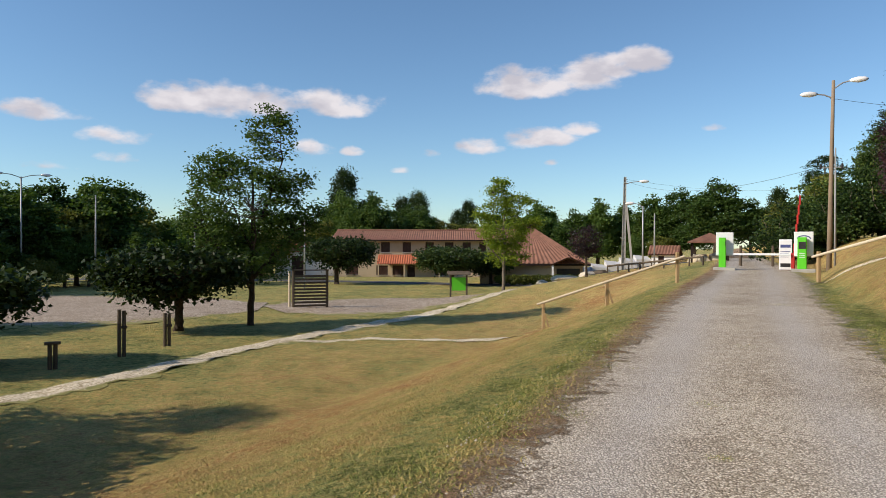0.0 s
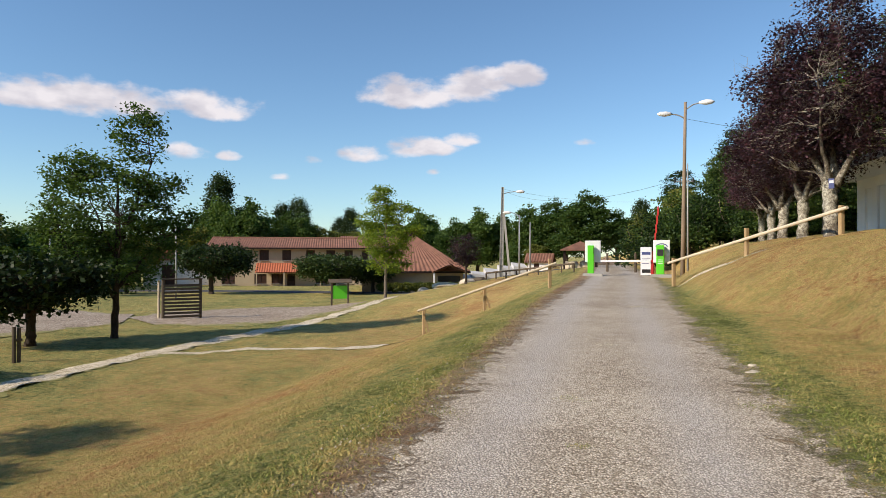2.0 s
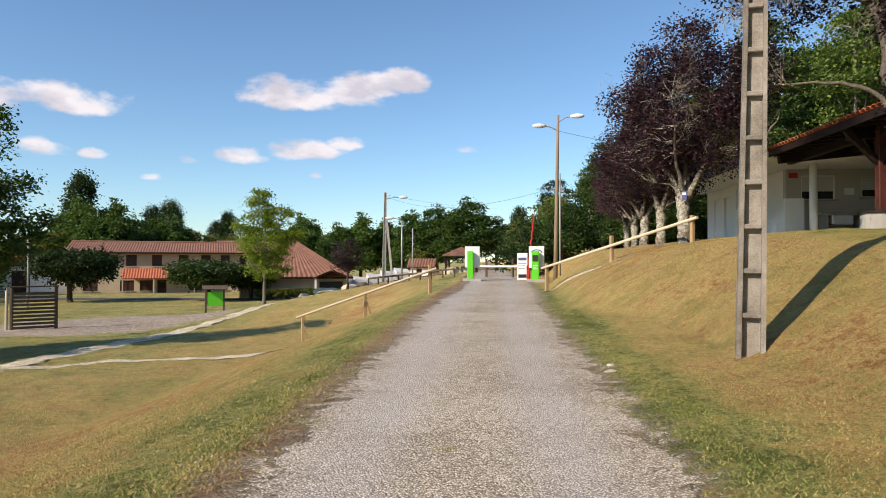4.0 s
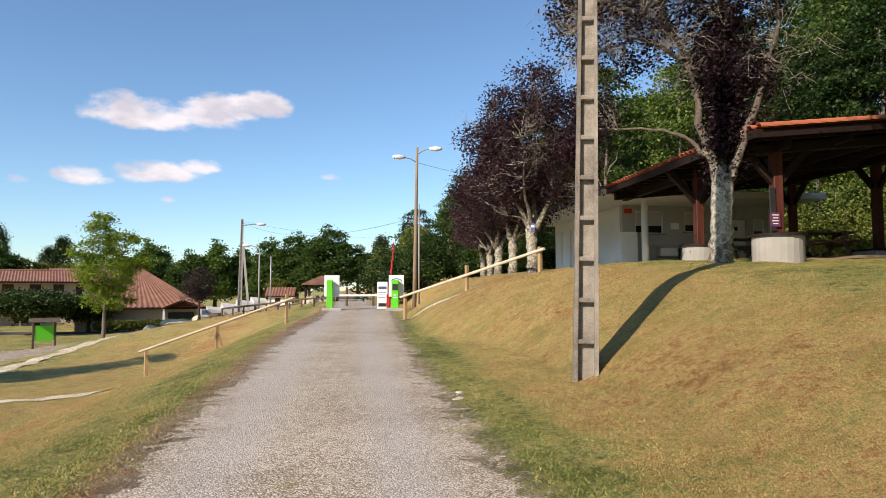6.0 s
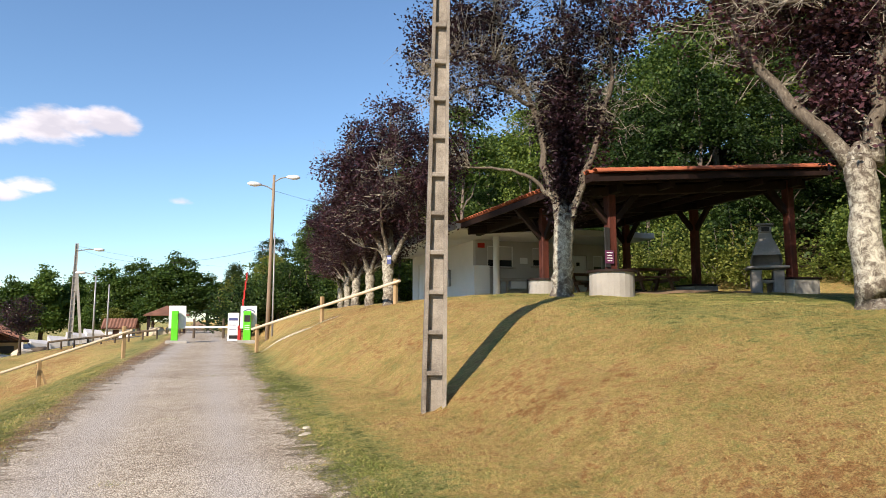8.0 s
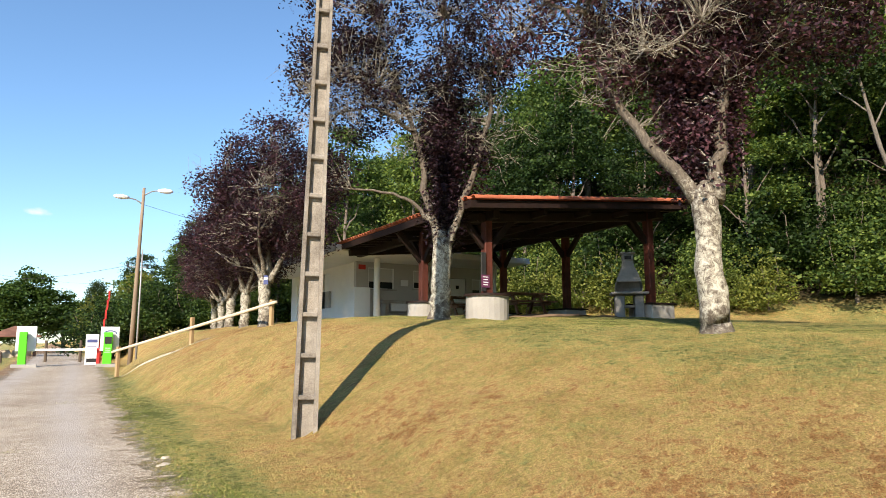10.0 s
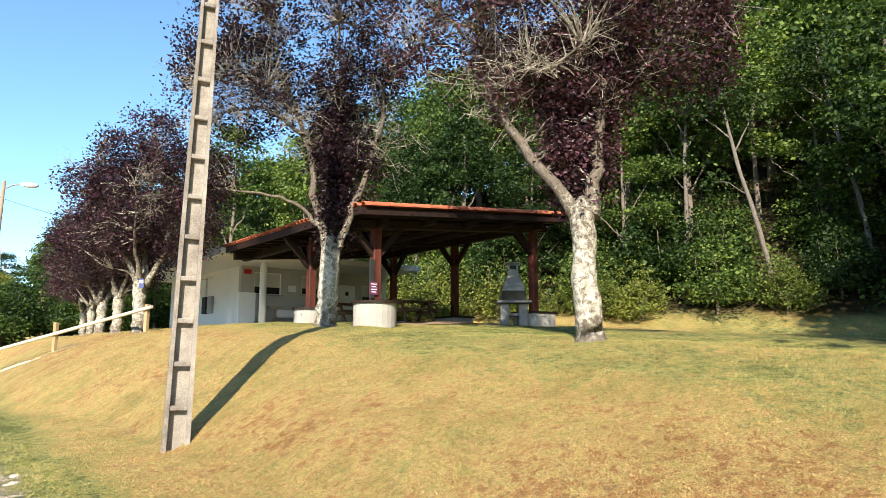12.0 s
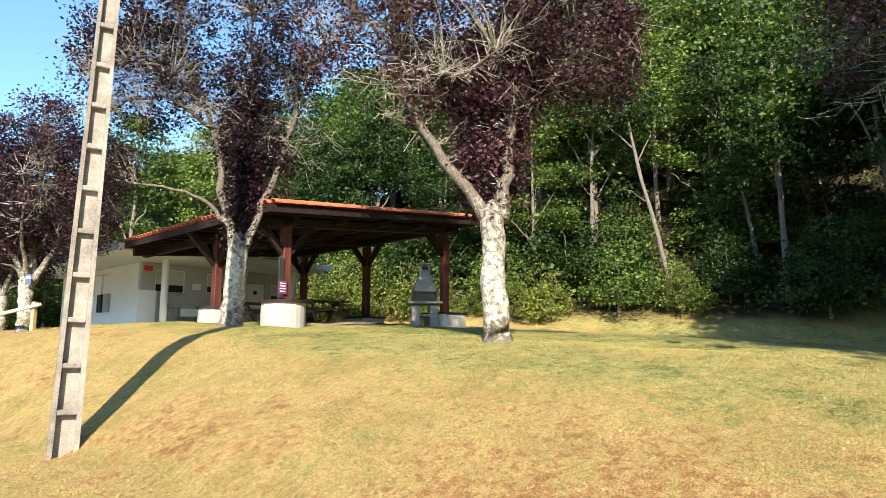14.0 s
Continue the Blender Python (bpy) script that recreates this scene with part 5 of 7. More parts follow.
lamp_pole = thing("street_lamp", "tall slim tan pole with two white lanterns beside the lane", "street lamp")
part("post", Geo().tube([(0, 0, -0.4), (0, 0, 2.5), (0, 0, 5.5), (0, 0, 8.15)], [0.11, 0.10, 0.08, 0.065], 10), TAN_POLE, lamp_pole, smooth=True)
arm, head = Geo(), Geo()
street_head(arm, head, (0.02, 0, 7.8), (0.62, -0.1, 0), 0.28)
part("lamp_arm", arm, GREY_PAINT, lamp_pole, "thin grey bracket")
part("lamp_head", head, LAMP_GLASS, lamp_pole, "white lantern", True)
arm, head = Geo(), Geo()
street_head(arm, head, (-0.02, 0, 7.4), (-0.62, -0.1, 0), 0.2)
part("lamp_arm", arm, GREY_PAINT, lamp_pole, "thin grey bracket")
part("lamp_head", head, LAMP_GLASS, lamp_pole, "white lantern", True)
part("crossbar", Geo().tube([(-0.42, 0, 4.45), (0.42, 0, 4.45)], 0.025, 6), GREY_PAINT, lamp_pole)
for x in (-0.4, 0.4):
    part("insulator", Geo().tube([(x, 0, 4.4), (x, 0, 4.62)], [0.05, 0.035], 8), BLACK, lamp_pole)
lamp_pole.matrix_basis = pose(16.49, 28.23, surface_z(16.49, 28.23), 0, 1.0, facing(16.5, 28.2) + 4)


def slim_lamp(x, y, tall, label, arms=(1,), thick=0.09, reach=1.0):
    top = thing("street_lamp", label, "street lamp", (x, y, surface_z(x, y)), facing(x, y))
    part("post", Geo().tube([(0, 0, -0.3), (0, 0, tall * 0.5), (0, 0, tall)], [thick, thick * 0.8, thick * 0.6], 8), GREY_PAINT, top, smooth=True)
    for a in arms:
        arm, head = Geo(), Geo()
        street_head(arm, head, (0, 0, tall - 0.1), (a * reach, 0, 0), 0.35, 1.2)
        part("lamp_arm", arm, GREY_PAINT, top)
        part("lamp_head", head, LAMP_GLASS, top, "white lantern", True)
    return top


slim_lamp(17.9, 59.2, 5.6, "grey street lamp with one arm beside the drive", (-0.8,))
slim_lamp(17.15, 28.9, 5.4, "thin dark steel post beside the street lamp", (), 0.05)
slim_lamp(20.0, 62.5, 5.0, "thin grey street lamp post beside the drive", ())
slim_lamp(-38.0, 59.5, 10.2, "tall grey street lamp with two arms at the parking lot", (-0.9, 1.0), 0.1, 1.6)
slim_lamp(-32.6, 62.0, 8.8, "tall thin grey pole at the parking lot", ())
slim_lamp(-22.0, 58.5, 7.0, "thin grey pole behind the meadow tree", ())
slim_lamp(-13.2, 63.0, 7.4, "thin grey pole near the slatted frame", ())
far_pole = concrete_pole(9.0, 0.42, 0.26, 0.6, "tall pale concrete power pole beside the drive", mat=CONCRETE)
far_pole.matrix_basis = pose(17.4, 63.8, surface_z(17.4, 63.8), 0, 1.0, facing(17.4, 63.8))
stay = Geo().bar((0.9, 0, -0.2), (0.15, 0, 6.4), 0.22, 0.22)
part("strut", stay, CONCRETE, far_pole, "raking concrete strut")
arm, head = Geo(), Geo()
street_head(arm, head, (0, 0, 8.3), (1.4, 0, 0), 0.25, 1.3)
part("lamp_arm", arm, GREY_PAINT, far_pole)
part("lamp_head", head, LAMP_GLASS, far_pole, "white lantern", True)


def cable(a, b, sag, label):
    a, b = Vector(a), Vector(b)
    pts = []
    for i in range(17):
        f = i / 16
        pts.append(a.lerp(b, f) - Vector((0, 0, sag * 4 * f * (1 - f))))
    solid("overhead_cable", Geo().tube(pts, 0.009, 4), BLACK, label, "cable")


ztop = surface_z(16.49, 28.23)
cable((16.5, 28.2, ztop + 7.4), (30.0, 24.0, ztop + 6.2), 0.5, "thin black overhead cable from the street lamp to the trees")
zfar = surface_z(17.4, 63.8)
cable((17.4, 63.8, zfar + 8.7), (16.5, 28.2, ztop + 4.6), 1.1, "thin black overhead cable between two poles")
cable((17.4, 63.8, zfar + 8.8), (48.0, 84.0, zfar + 10.0), 0.8, "thin black overhead cable over the drive")


# ---------------------------------------------------------------- timber rails
def rail_fence(posts, rail_a, rail_b, label):
    """Square posts with a raking stay, and one long round rail fixed to their tops."""
    top = thing("rail_fence", label, "fence")
    for x, y, tall, stay in posts:
        z = surface_z(x, y)
        g = Geo().box((0.125, 0.125, tall + 0.3), (x, y, z + (tall - 0.3) / 2), bevel=0.015)
        p = part("post", g, POST_WOOD, top)
        if stay:
            part("stay", Geo().bar((x + 0.28, y - 0.1, z - 0.05), (x + 0.04, y - 0.09, z + tall * 0.62), 0.07, 0.07), POST_WOOD, p)
    g = Geo()
    g.tube([Vector(rail_a).lerp(Vector(rail_b), k / 6) for k in range(7)], [0.05, 0.054, 0.052, 0.055, 0.056, 0.054, 0.05], 8)
    part("rail", g, PALE_WOOD, top, "long pale peeled timber rail")
    return top


rail_fence([(4.19, 27.53, 1.15, True), (6.71, 27.04, 1.05, True), (9.32, 26.27, 1.22, False)], (3.9, 27.35, -0.56), (9.55, 26.1, 1.47),
           "sloping timber rail on three wooden posts beside the lane")
rail_fence([(13.8, 24.26, 1.15, False), (14.13, 20.08, 0.95, False), (14.44, 16.26, 0.85, False)], (13.7, 24.5, 1.48), (14.36, 15.95, 3.12),
           "timber rail climbing the grass bank on wooden posts")


def log_rail(points, tall, label):
    top = thing("low_rail", label, "fence")
    for i, (x, y) in enumerate(points):
        z = surface_z(x, y)
        part("post", Geo().tube([(x, y, z - 0.2), (x, y, z + tall)], 0.06, 8), OLD_WOOD, top)
        if i:
            a, b = points[i - 1], points[i]
            part("rail", Geo().tube([(a[0], a[1], surface_z(*a) + tall), (b[0], b[1], z + tall)], 0.07, 8), OLD_WOOD, top)
    return top


log_rail([(12.6 + 0.56 * k, 50.6 - 0.9 * k) for k in range(9)], 0.55, "low dark log rail beside the barrier")


# ---------------------------------------------------------------- barrier and pay machines
def bars(parent, mat, x0, x1, z, thick, y, name="print_bar"):
    return part(name, Geo().box((x1 - x0, 0.006, thick), ((x0 + x1) / 2, y, z)), mat, parent)


def pay_machine(x, y, screen, label):
    z = surface_z(x, y)
    top = thing("pay_machine", label, "pay machine", (x, y, z), facing(x, y))
    part("plinth", Geo().box((1.1, 0.9, 0.2), (0.1, 0, 0.06), bevel=0.02), CONCRETE, top, "pale concrete plinth")
    board = part("panel", Geo().box((0.88, 0.10, 1.25), (0.12, 0.3, 1.42), bevel=0.02), WHITE_PANEL, top, "white panel")
    part("panel_leg", Geo().box((0.08, 0.08, 0.75), (0.1, 0.3, 0.45)), GREY_PAINT, top)
    part("cabinet", Geo().box((0.36 if not screen else 0.42, 0.34, 1.62), (0 if not screen else 0.05, 0, 0.95), bevel=0.03), GREEN_PAINT, top, "bright green cabinet")
    if screen:
        part("screen", Geo().box((0.32, 0.02, 0.36), (0.05, -0.178, 1.35), bevel=0.006), BLACK, top, "dark screen")
        g = Geo()
        for k in range(9):
            a0, a1 = math.pi * k / 8, math.pi * (k + 1) / 8
            if k < 8:
                g.bar((0.12 - 0.3 * math.cos(a0), 0.243, 1.68 + 0.16 * math.sin(a0)), (0.12 - 0.3 * math.cos(a1), 0.243, 1.68 + 0.16 * math.sin(a1)), 0.008, 0.05)
        part("arch_print", g, BLUE_INK, board)
        for k in range(3):
            bars(top, WHITE_PANEL, -0.08, 0.18, 0.95 - 0.1 * k, 0.03, -0.174)
    else:
        part("slot", Geo().box((0.03, 0.02, 0.3), (0.155, -0.172, 1.45)), BLACK, top)
    return top


pay_machine(15.05, 35.6, False, "white panel and bright green pay cabinet at the barrier")
pay_machine(18.1, 33.4, True, "white panel and green pay machine with dark screen at the barrier")


def info_totem(x, y):
    top = thing("info_totem", "narrow white information board with dark print by the barrier", "sign", (x, y, surface_z(x, y)), facing(x, y))
    part("board", Geo().box((0.62, 0.1, 1.62), (0, 0, 0.85), bevel=0.015), WHITE_PANEL, top)
    bars(top, BLUE_INK, -0.24, 0.24, 1.3, 0.16, -0.055, "print_block")
    for k in range(4):
        bars(top, BLUE_INK, -0.24, 0.22 - 0.07 * (k % 2), 1.02 - 0.1 * k, 0.025, -0.055)
    bars(top, BLACK, -0.24, 0.24, 0.28, 0.2, -0.055, "print_block")


info_totem(18.3, 35.3)


def barrier(x, y, turn, raised, label, length=3.0):
    top = thing("barrier", label, "barrier", (x, y, surface_z(x, y)), turn)
    part("housing", Geo().box((0.16, 0.2, 1.0), (0, 0, 0.45), bevel=0.02), RED_PAINT, top, "red drive housing")
    n = 6
    for k in range(n):
        a, b = 0.1 + length * k / n, 0.1 + length * (k + 1) / n
        if raised:
            g = Geo().box((0.09, 0.06, (b - a) * 0.999), (0.0 + 0.10 * (a + b) / 2, -0.2, 0.85 + (a + b) / 2), bevel=0.01)
        else:
            g = Geo().box(((b - a) * 0.999, 0.06, 0.11), (-(a + b) / 2, -0.2, 0.88), bevel=0.01)
        part("boom", g, RED_PAINT if raised else WHITE_PANEL, top)
    return top


barrier(18.05, 34.1, facing(18, 34), False, "white barrier boom lowered across the lane", 2.7)
barrier(18.35, 34.6, facing(18, 34.5), True, "raised red barrier boom beside the pay machine", 3.0)
for u, s in ((0.2, 46.0), (2.0, 45.2)):
    x, y = plan(u, s)
    t = thing("bollard_post", "plain wooden post near the barrier", "post", (x, y, surface_z(x, y)), 0, "posts near the barrier")
    part("shaft", Geo().tube([(0, 0, -0.2), (0, 0, 1.3)], [0.09, 0.08], 8), OLD_WOOD, t)


# ---------------------------------------------------------------- notice board, slatted frame, post pairs
def notice_board(x, y):
    top = thing("notice_board", "bright green notice board under a small wooden roof", "notice board", (x, y, surface_z(x, y)), facing(x, y) + 6)
    for k in (-0.62, 0.62):
        part("post", Geo().box((0.13, 0.13, 2.0), (k, 0, 0.85), bevel=0.015), OLD_WOOD, top)
    part("panel", Geo().box((1.08, 0.05, 1.0), (0, -0.02, 0.98), bevel=0.01), GREEN_PAINT, top, "bright green panel")
    for sy in (-1, 1):
        m = Matrix.Translation((0, sy * 0.24, 1.83)) @ Matrix.Rotation(-sy * radians(24), 4, "X")
        part("roof_board", Geo().box((1.75, 0.62, 0.05), (0, 0, 0), m, 0.01), OLD_WOOD, top, "weathered grey roof board")


notice_board(1.2, 50.5)


def slatted_frame(x, y):
    top = thing("climbing_frame", "brown wooden frame of horizontal slats between posts", "exercise frame", (x, y, surface_z(x, y)), facing(x, y) + 8)
    for k, tall in ((-1.08, 2.45), (1.02, 2.4)):
        part("post", Geo().tube([(k, 0, -0.3), (k, 0, tall)], 0.09, 8), OLD_WOOD, top)
    part("post", Geo().tube([(-1.28, 0.3, -0.3), (-1.28, 0.3, 2.35)], 0.07, 8), PALE_WOOD, top, "pale round post")
    for k in range(10):
        part("slat", Geo().box((2.1, 0.07, 0.13), (-0.03, -0.06, 0.2 + 0.205 * k), bevel=0.012), OLD_WOOD, top)
    part("cap", Geo().box((2.3, 0.3, 0.07), (-0.03, 0, 2.42), bevel=0.01), OLD_WOOD, top)


slatted_frame(-8.3, 41.5)
for x, y, tall, label in ((-11.4, 19.3, 0.78, "short pair of dark wooden posts"), (-10.5, 21.6, 1.55, "tall pair of dark wooden posts"), (-10.1, 24.2, 1.2, "pair of dark wooden posts")):
    t = thing("exercise_posts", label + " beside the footpath", "exercise post", (x, y, surface_z(x, y)), facing(x, y), "wooden exercise posts")
    part("post", Geo().tube([(-0.07, 0, -0.2), (-0.07, 0, tall)], 0.06, 8), OLD_WOOD, t)
    part("post", Geo().tube([(0.07, 0.05, -0.2), (0.07, 0.05, tall * 0.97)], 0.06, 8), OLD_WOOD, t)
    if tall < 1:
        part("seat", Geo().box((0.42, 0.2, 0.08), (0, 0, tall), bevel=0.015), OLD_WOOD, t)
    else:
        part("bracket", Geo().box((0.3, 0.1, 0.09), (0.02, 0.02, tall * 0.62), bevel=0.015), OLD_WOOD, t)


# ---------------------------------------------------------------- houses of the holiday village
def tile_roof_mesh(g, a, b, c, d, step=0.34, amp=0.06):
    """A ribbed tile slope from eave a-b to ridge d-c."""
    a, b, c, d = Vector(a), Vector(b), Vector(c), Vector(d)
    n = max(2, int((b - a).length / step)) * 2
    nrm = (b - a).cross(d - a).normalized()
    vs = []
    for i in range(n + 1):
        f = i / n
        off = nrm * (amp if i % 2 else -amp * 0.2)
        vs += [a.lerp(b, f) + off, d.lerp(c, f) + off]
    k = len(g.v)
    g.v += [tuple(v) for v in vs]
    g.f += [(k + 2 * i, k + 2 * i + 2, k + 2 * i + 3, k + 2 * i + 1) for i in range(n)]
    g.v += [tuple(v - nrm * 0.12) for v in (a, b, c, d)]
    m = len(g.v) - 4
    g.f.append((m + 3, m + 2, m + 1, m))
    return g


def wall_with_holes(g, x0, x1, z0, z1, y, thick, holes):
    """A wall in the x-z plane, its face at y, with rectangular openings cut through: one closed shell."""
    xs = sorted({x0, x1, *[h[0] for h in holes], *[h[1] for h in holes]})
    zs = sorted({z0, z1, *[h[2] for h in holes], *[h[3] for h in holes]})
    nx, nz, base = len(xs), len(zs), len(g.v)
    for yy in (y, y + thick):
        for x in xs:
            for z in zs:
                g.v.append((x, yy, z))
    at = lambda k, i, j: base + (k * nx + i) * nz + j

    def full(i, j):
        if not (0 <= i < nx - 1 and 0 <= j < nz - 1):
            return False
        cx, cz = (xs[i] + xs[i + 1]) / 2, (zs[j] + zs[j + 1]) / 2
        return not any(h[0] < cx < h[1] and h[2] < cz < h[3] for h in holes)

    for i in range(nx - 1):
        for j in range(nz - 1):
            if not full(i, j):
                continue
            g.f.append((at(0, i, j), at(0, i + 1, j), at(0, i + 1, j + 1), at(0, i, j + 1)))
            g.f.append((at(1, i, j + 1), at(1, i + 1, j + 1), at(1, i + 1, j), at(1, i, j)))
            for di, dj, p, q in ((-1, 0, (i, j + 1), (i, j)), (1, 0, (i + 1, j), (i + 1, j + 1)), (0, -1, (i, j), (i + 1, j)), (0, 1, (i + 1, j + 1), (i, j + 1))):
                if not full(i + di, j + dj):
                    g.f.append((at(0, *p), at(1, *p), at(1, *q), at(0, *q)))
    return g


def add_window(parent, x0, x1, z0, z1, y, shut):
    w = part("window", Geo().box((x1 - x0, 0.05, z1 - z0), ((x0 + x1) / 2, y + 0.16, (z0 + z1) / 2)), PANE if not shut else SHUTTER, parent, "closed brown shutter" if shut else "")
    fr = Geo()
    for a, b in (((x0, z0), (x1, z0)), ((x0, z1), (x1, z1)), ((x0, z0), (x0, z1)), ((x1, z0), (x1, z1)), (((x0 + x1) / 2, z0), ((x0 + x1) / 2, z1))):
        fr.bar((a[0], y + 0.12, a[1]), (b[0], y + 0.12, b[1]), 0.06, 0.07, (0, 1, 0))
    part("frame", fr, SHUTTER, w)
    part("sill", Geo().box((x1 - x0 + 0.2, 0.18, 0.07), ((x0 + x1) / 2, y - 0.03, z0 - 0.04)), CONCRETE, w)


def main_building():
    x0, x1, dep = -16.2, 8.5, 9.0
    top = thing("holiday_building", "long two-storey beige building with brown shutters and tile roof", "building", (0, 98, -3.05), -1.0)
    up = [(-15.0, -13.4), (-11.6, -10.2), (-9.2, -7.9), (-6.0, -4.75), (-2.6, -1.35), (0.3, 1.55), (2.9, 4.1), (5.4, 6.4)]
    dn = [(-14.4, -12.6), (-9.9, -8.2), (-7.5, -5.9), (-1.2, 0.4), (2.2, 3.8), (5.2, 6.8)]
    holes = [(a, b, 4.1, 5.6) for a, b in up] + [(a, b, 0.75, 2.15) for a, b in dn] + [(-5.3, -4.15, 0.0, 2.2)]
    part("wall", wall_with_holes(Geo(), x0, x1, 0, 6.05, 0, 0.3, holes), BEIGE_WALL, top)
    side = Geo()
    for x in (x0 - 0.002, x1 - 0.298):
        side.box((0.3, dep - 0.3, 6.05), (x + 0.15, dep / 2 + 0.15, 3.02))
        side.add([(x, 0, 6.05), (x + 0.3, 0, 6.05), (x + 0.3, dep, 6.05), (x, dep, 6.05), (x, dep / 2, 7.3), (x + 0.3, dep / 2, 7.3)], [(0, 1, 5, 4), (2, 3, 4, 5), (0, 4, 3), (1, 2, 5)])
    part("side_wall", side, BEIGE_WALL, top)
    part("back_wall", Geo().box((x1 - x0, 0.3, 6.05), ((x0 + x1) / 2, dep + 0.15, 3.02)), BEIGE_WALL, top)
    for a, b in up:
        add_window(top, a, b, 4.1, 5.6, 0, True)
    for a, b in dn:
        add_window(top, a, b, 0.75, 2.15, 0, True)
    door = part("door", Geo().box((1.15, 0.06, 2.2), (-4.72, 0.15, 1.1)), SHUTTER, top)
    part("door_panel", Geo().box((0.8, 0.03, 0.8), (-4.72, 0.11, 1.5)), DARK_WOOD, door)
    g = Geo()
    tile_roof_mesh(g, (x0 - 0.35, -0.75, 5.95), (x1 + 0.35, -0.75, 5.95), (x1 + 0.35, dep / 2, 7.45), (x0 - 0.35, dep / 2, 7.45))
    tile_roof_mesh(g, (x1 + 0.35, dep + 0.75, 5.95), (x0 - 0.35, dep + 0.75, 5.95), (x0 - 0.35, dep / 2, 7.45), (x1 + 0.35, dep / 2, 7.45))
    roof = part("roof", g, TILE, top, "weathered terracotta tile roof")
    part("ridge", Geo().tube([(x0 - 0.3, dep / 2, 7.48), (x1 + 0.3, dep / 2, 7.48)], 0.14, 8), TILE, roof)
    part("eave_board", Geo().box((x1 - x0 + 0.7, 0.06, 0.2), ((x0 + x1) / 2, -0.78, 5.86)), DARK_WOOD, top)
    g = tile_roof_mesh(Geo(), (-9.6, -2.0, 2.45), (-0.3, -2.0, 2.45), (-0.3, -0.02, 3.75), (-9.6, -0.02, 3.75))
    part("porch_roof", g, TILE_RED, top, "red tile porch roof")
    for k in (-9.4, -5.6, -0.5):
        part("porch_post", Geo().box((0.16, 0.16, 2.5), (k, -1.85, 1.25)), BEIGE_WALL, top)
    part("box_sign", Geo().box((1.3, 0.2, 0.7), (0.6, -0.11, 3.5)), WHITE_WALL, top, "small white box on the wall")


main_building()


def annex(x, y, w, dep, wall, rise, turn, label, roof_mat=TILE):
    """A small gabled house seen far off, the gable to its sides."""
    top = thing("small_house", label, "house", (x, y, surface_z(x, y) - 0.05), turn)
    holes = [(-w * 0.22, w * 0.02, 0.0, wall * 0.8)]
    part("wall", wall_with_holes(Geo(), -w / 2, w / 2, 0, wall, -dep / 2, 0.25, holes), WHITE_WALL, top)
    part("door", Geo().box((w * 0.24, 0.06, wall * 0.8), (-w * 0.1, -dep / 2 + 0.15, wall * 0.4)), SHUTTER, top)
    g = Geo()
    for s in (-1, 1):
        g.box((0.25, dep - 0.252, wall), (s * (w / 2 - 0.125), 0.126, wall / 2))
        xx = s * (w / 2 - 0.125)
        g.add([(xx - 0.12, -dep / 2, wall), (xx + 0.12, -dep / 2, wall), (xx + 0.12, dep / 2, wall), (xx - 0.12, dep / 2, wall), (xx - 0.12, 0, wall + rise), (xx + 0.12, 0, wall + rise)], [(0, 1, 5, 4), (2, 3, 4, 5), (0, 4, 3), (1, 2, 5)])
    part("side_wall", g, WHITE_WALL, top)
    g = Geo()
    tile_roof_mesh(g, (-w / 2 - 0.4, -dep / 2 - 0.4, wall - 0.05), (w / 2 + 0.4, -dep / 2 - 0.4, wall - 0.05), (w / 2 + 0.4, 0, wall + rise + 0.12), (-w / 2 - 0.4, 0, wall + rise + 0.12))
    tile_roof_mesh(g, (w / 2 + 0.4, dep / 2 + 0.4, wall - 0.05), (-w / 2 - 0.4, dep / 2 + 0.4, wall - 0.05), (-w / 2 - 0.4, 0, wall + rise + 0.12), (w / 2 + 0.4, 0, wall + rise + 0.12))
    part("roof", g, roof_mat, top, "terracotta tile roof")
    return top


annex(-21.5, 106, 9, 7, 3.9, 1.2, 0, "low house with red tile roof behind the shade trees", TILE_RED)
annex(9.0, 110, 12, 8, 6.0, 1.5, 0, "taller tile-roofed house behind the long building")
annex(27.4, 81.5, 2.8, 3.4, 1.3, 0.9, -25, "small white hut with red tile roof beyond the drive")


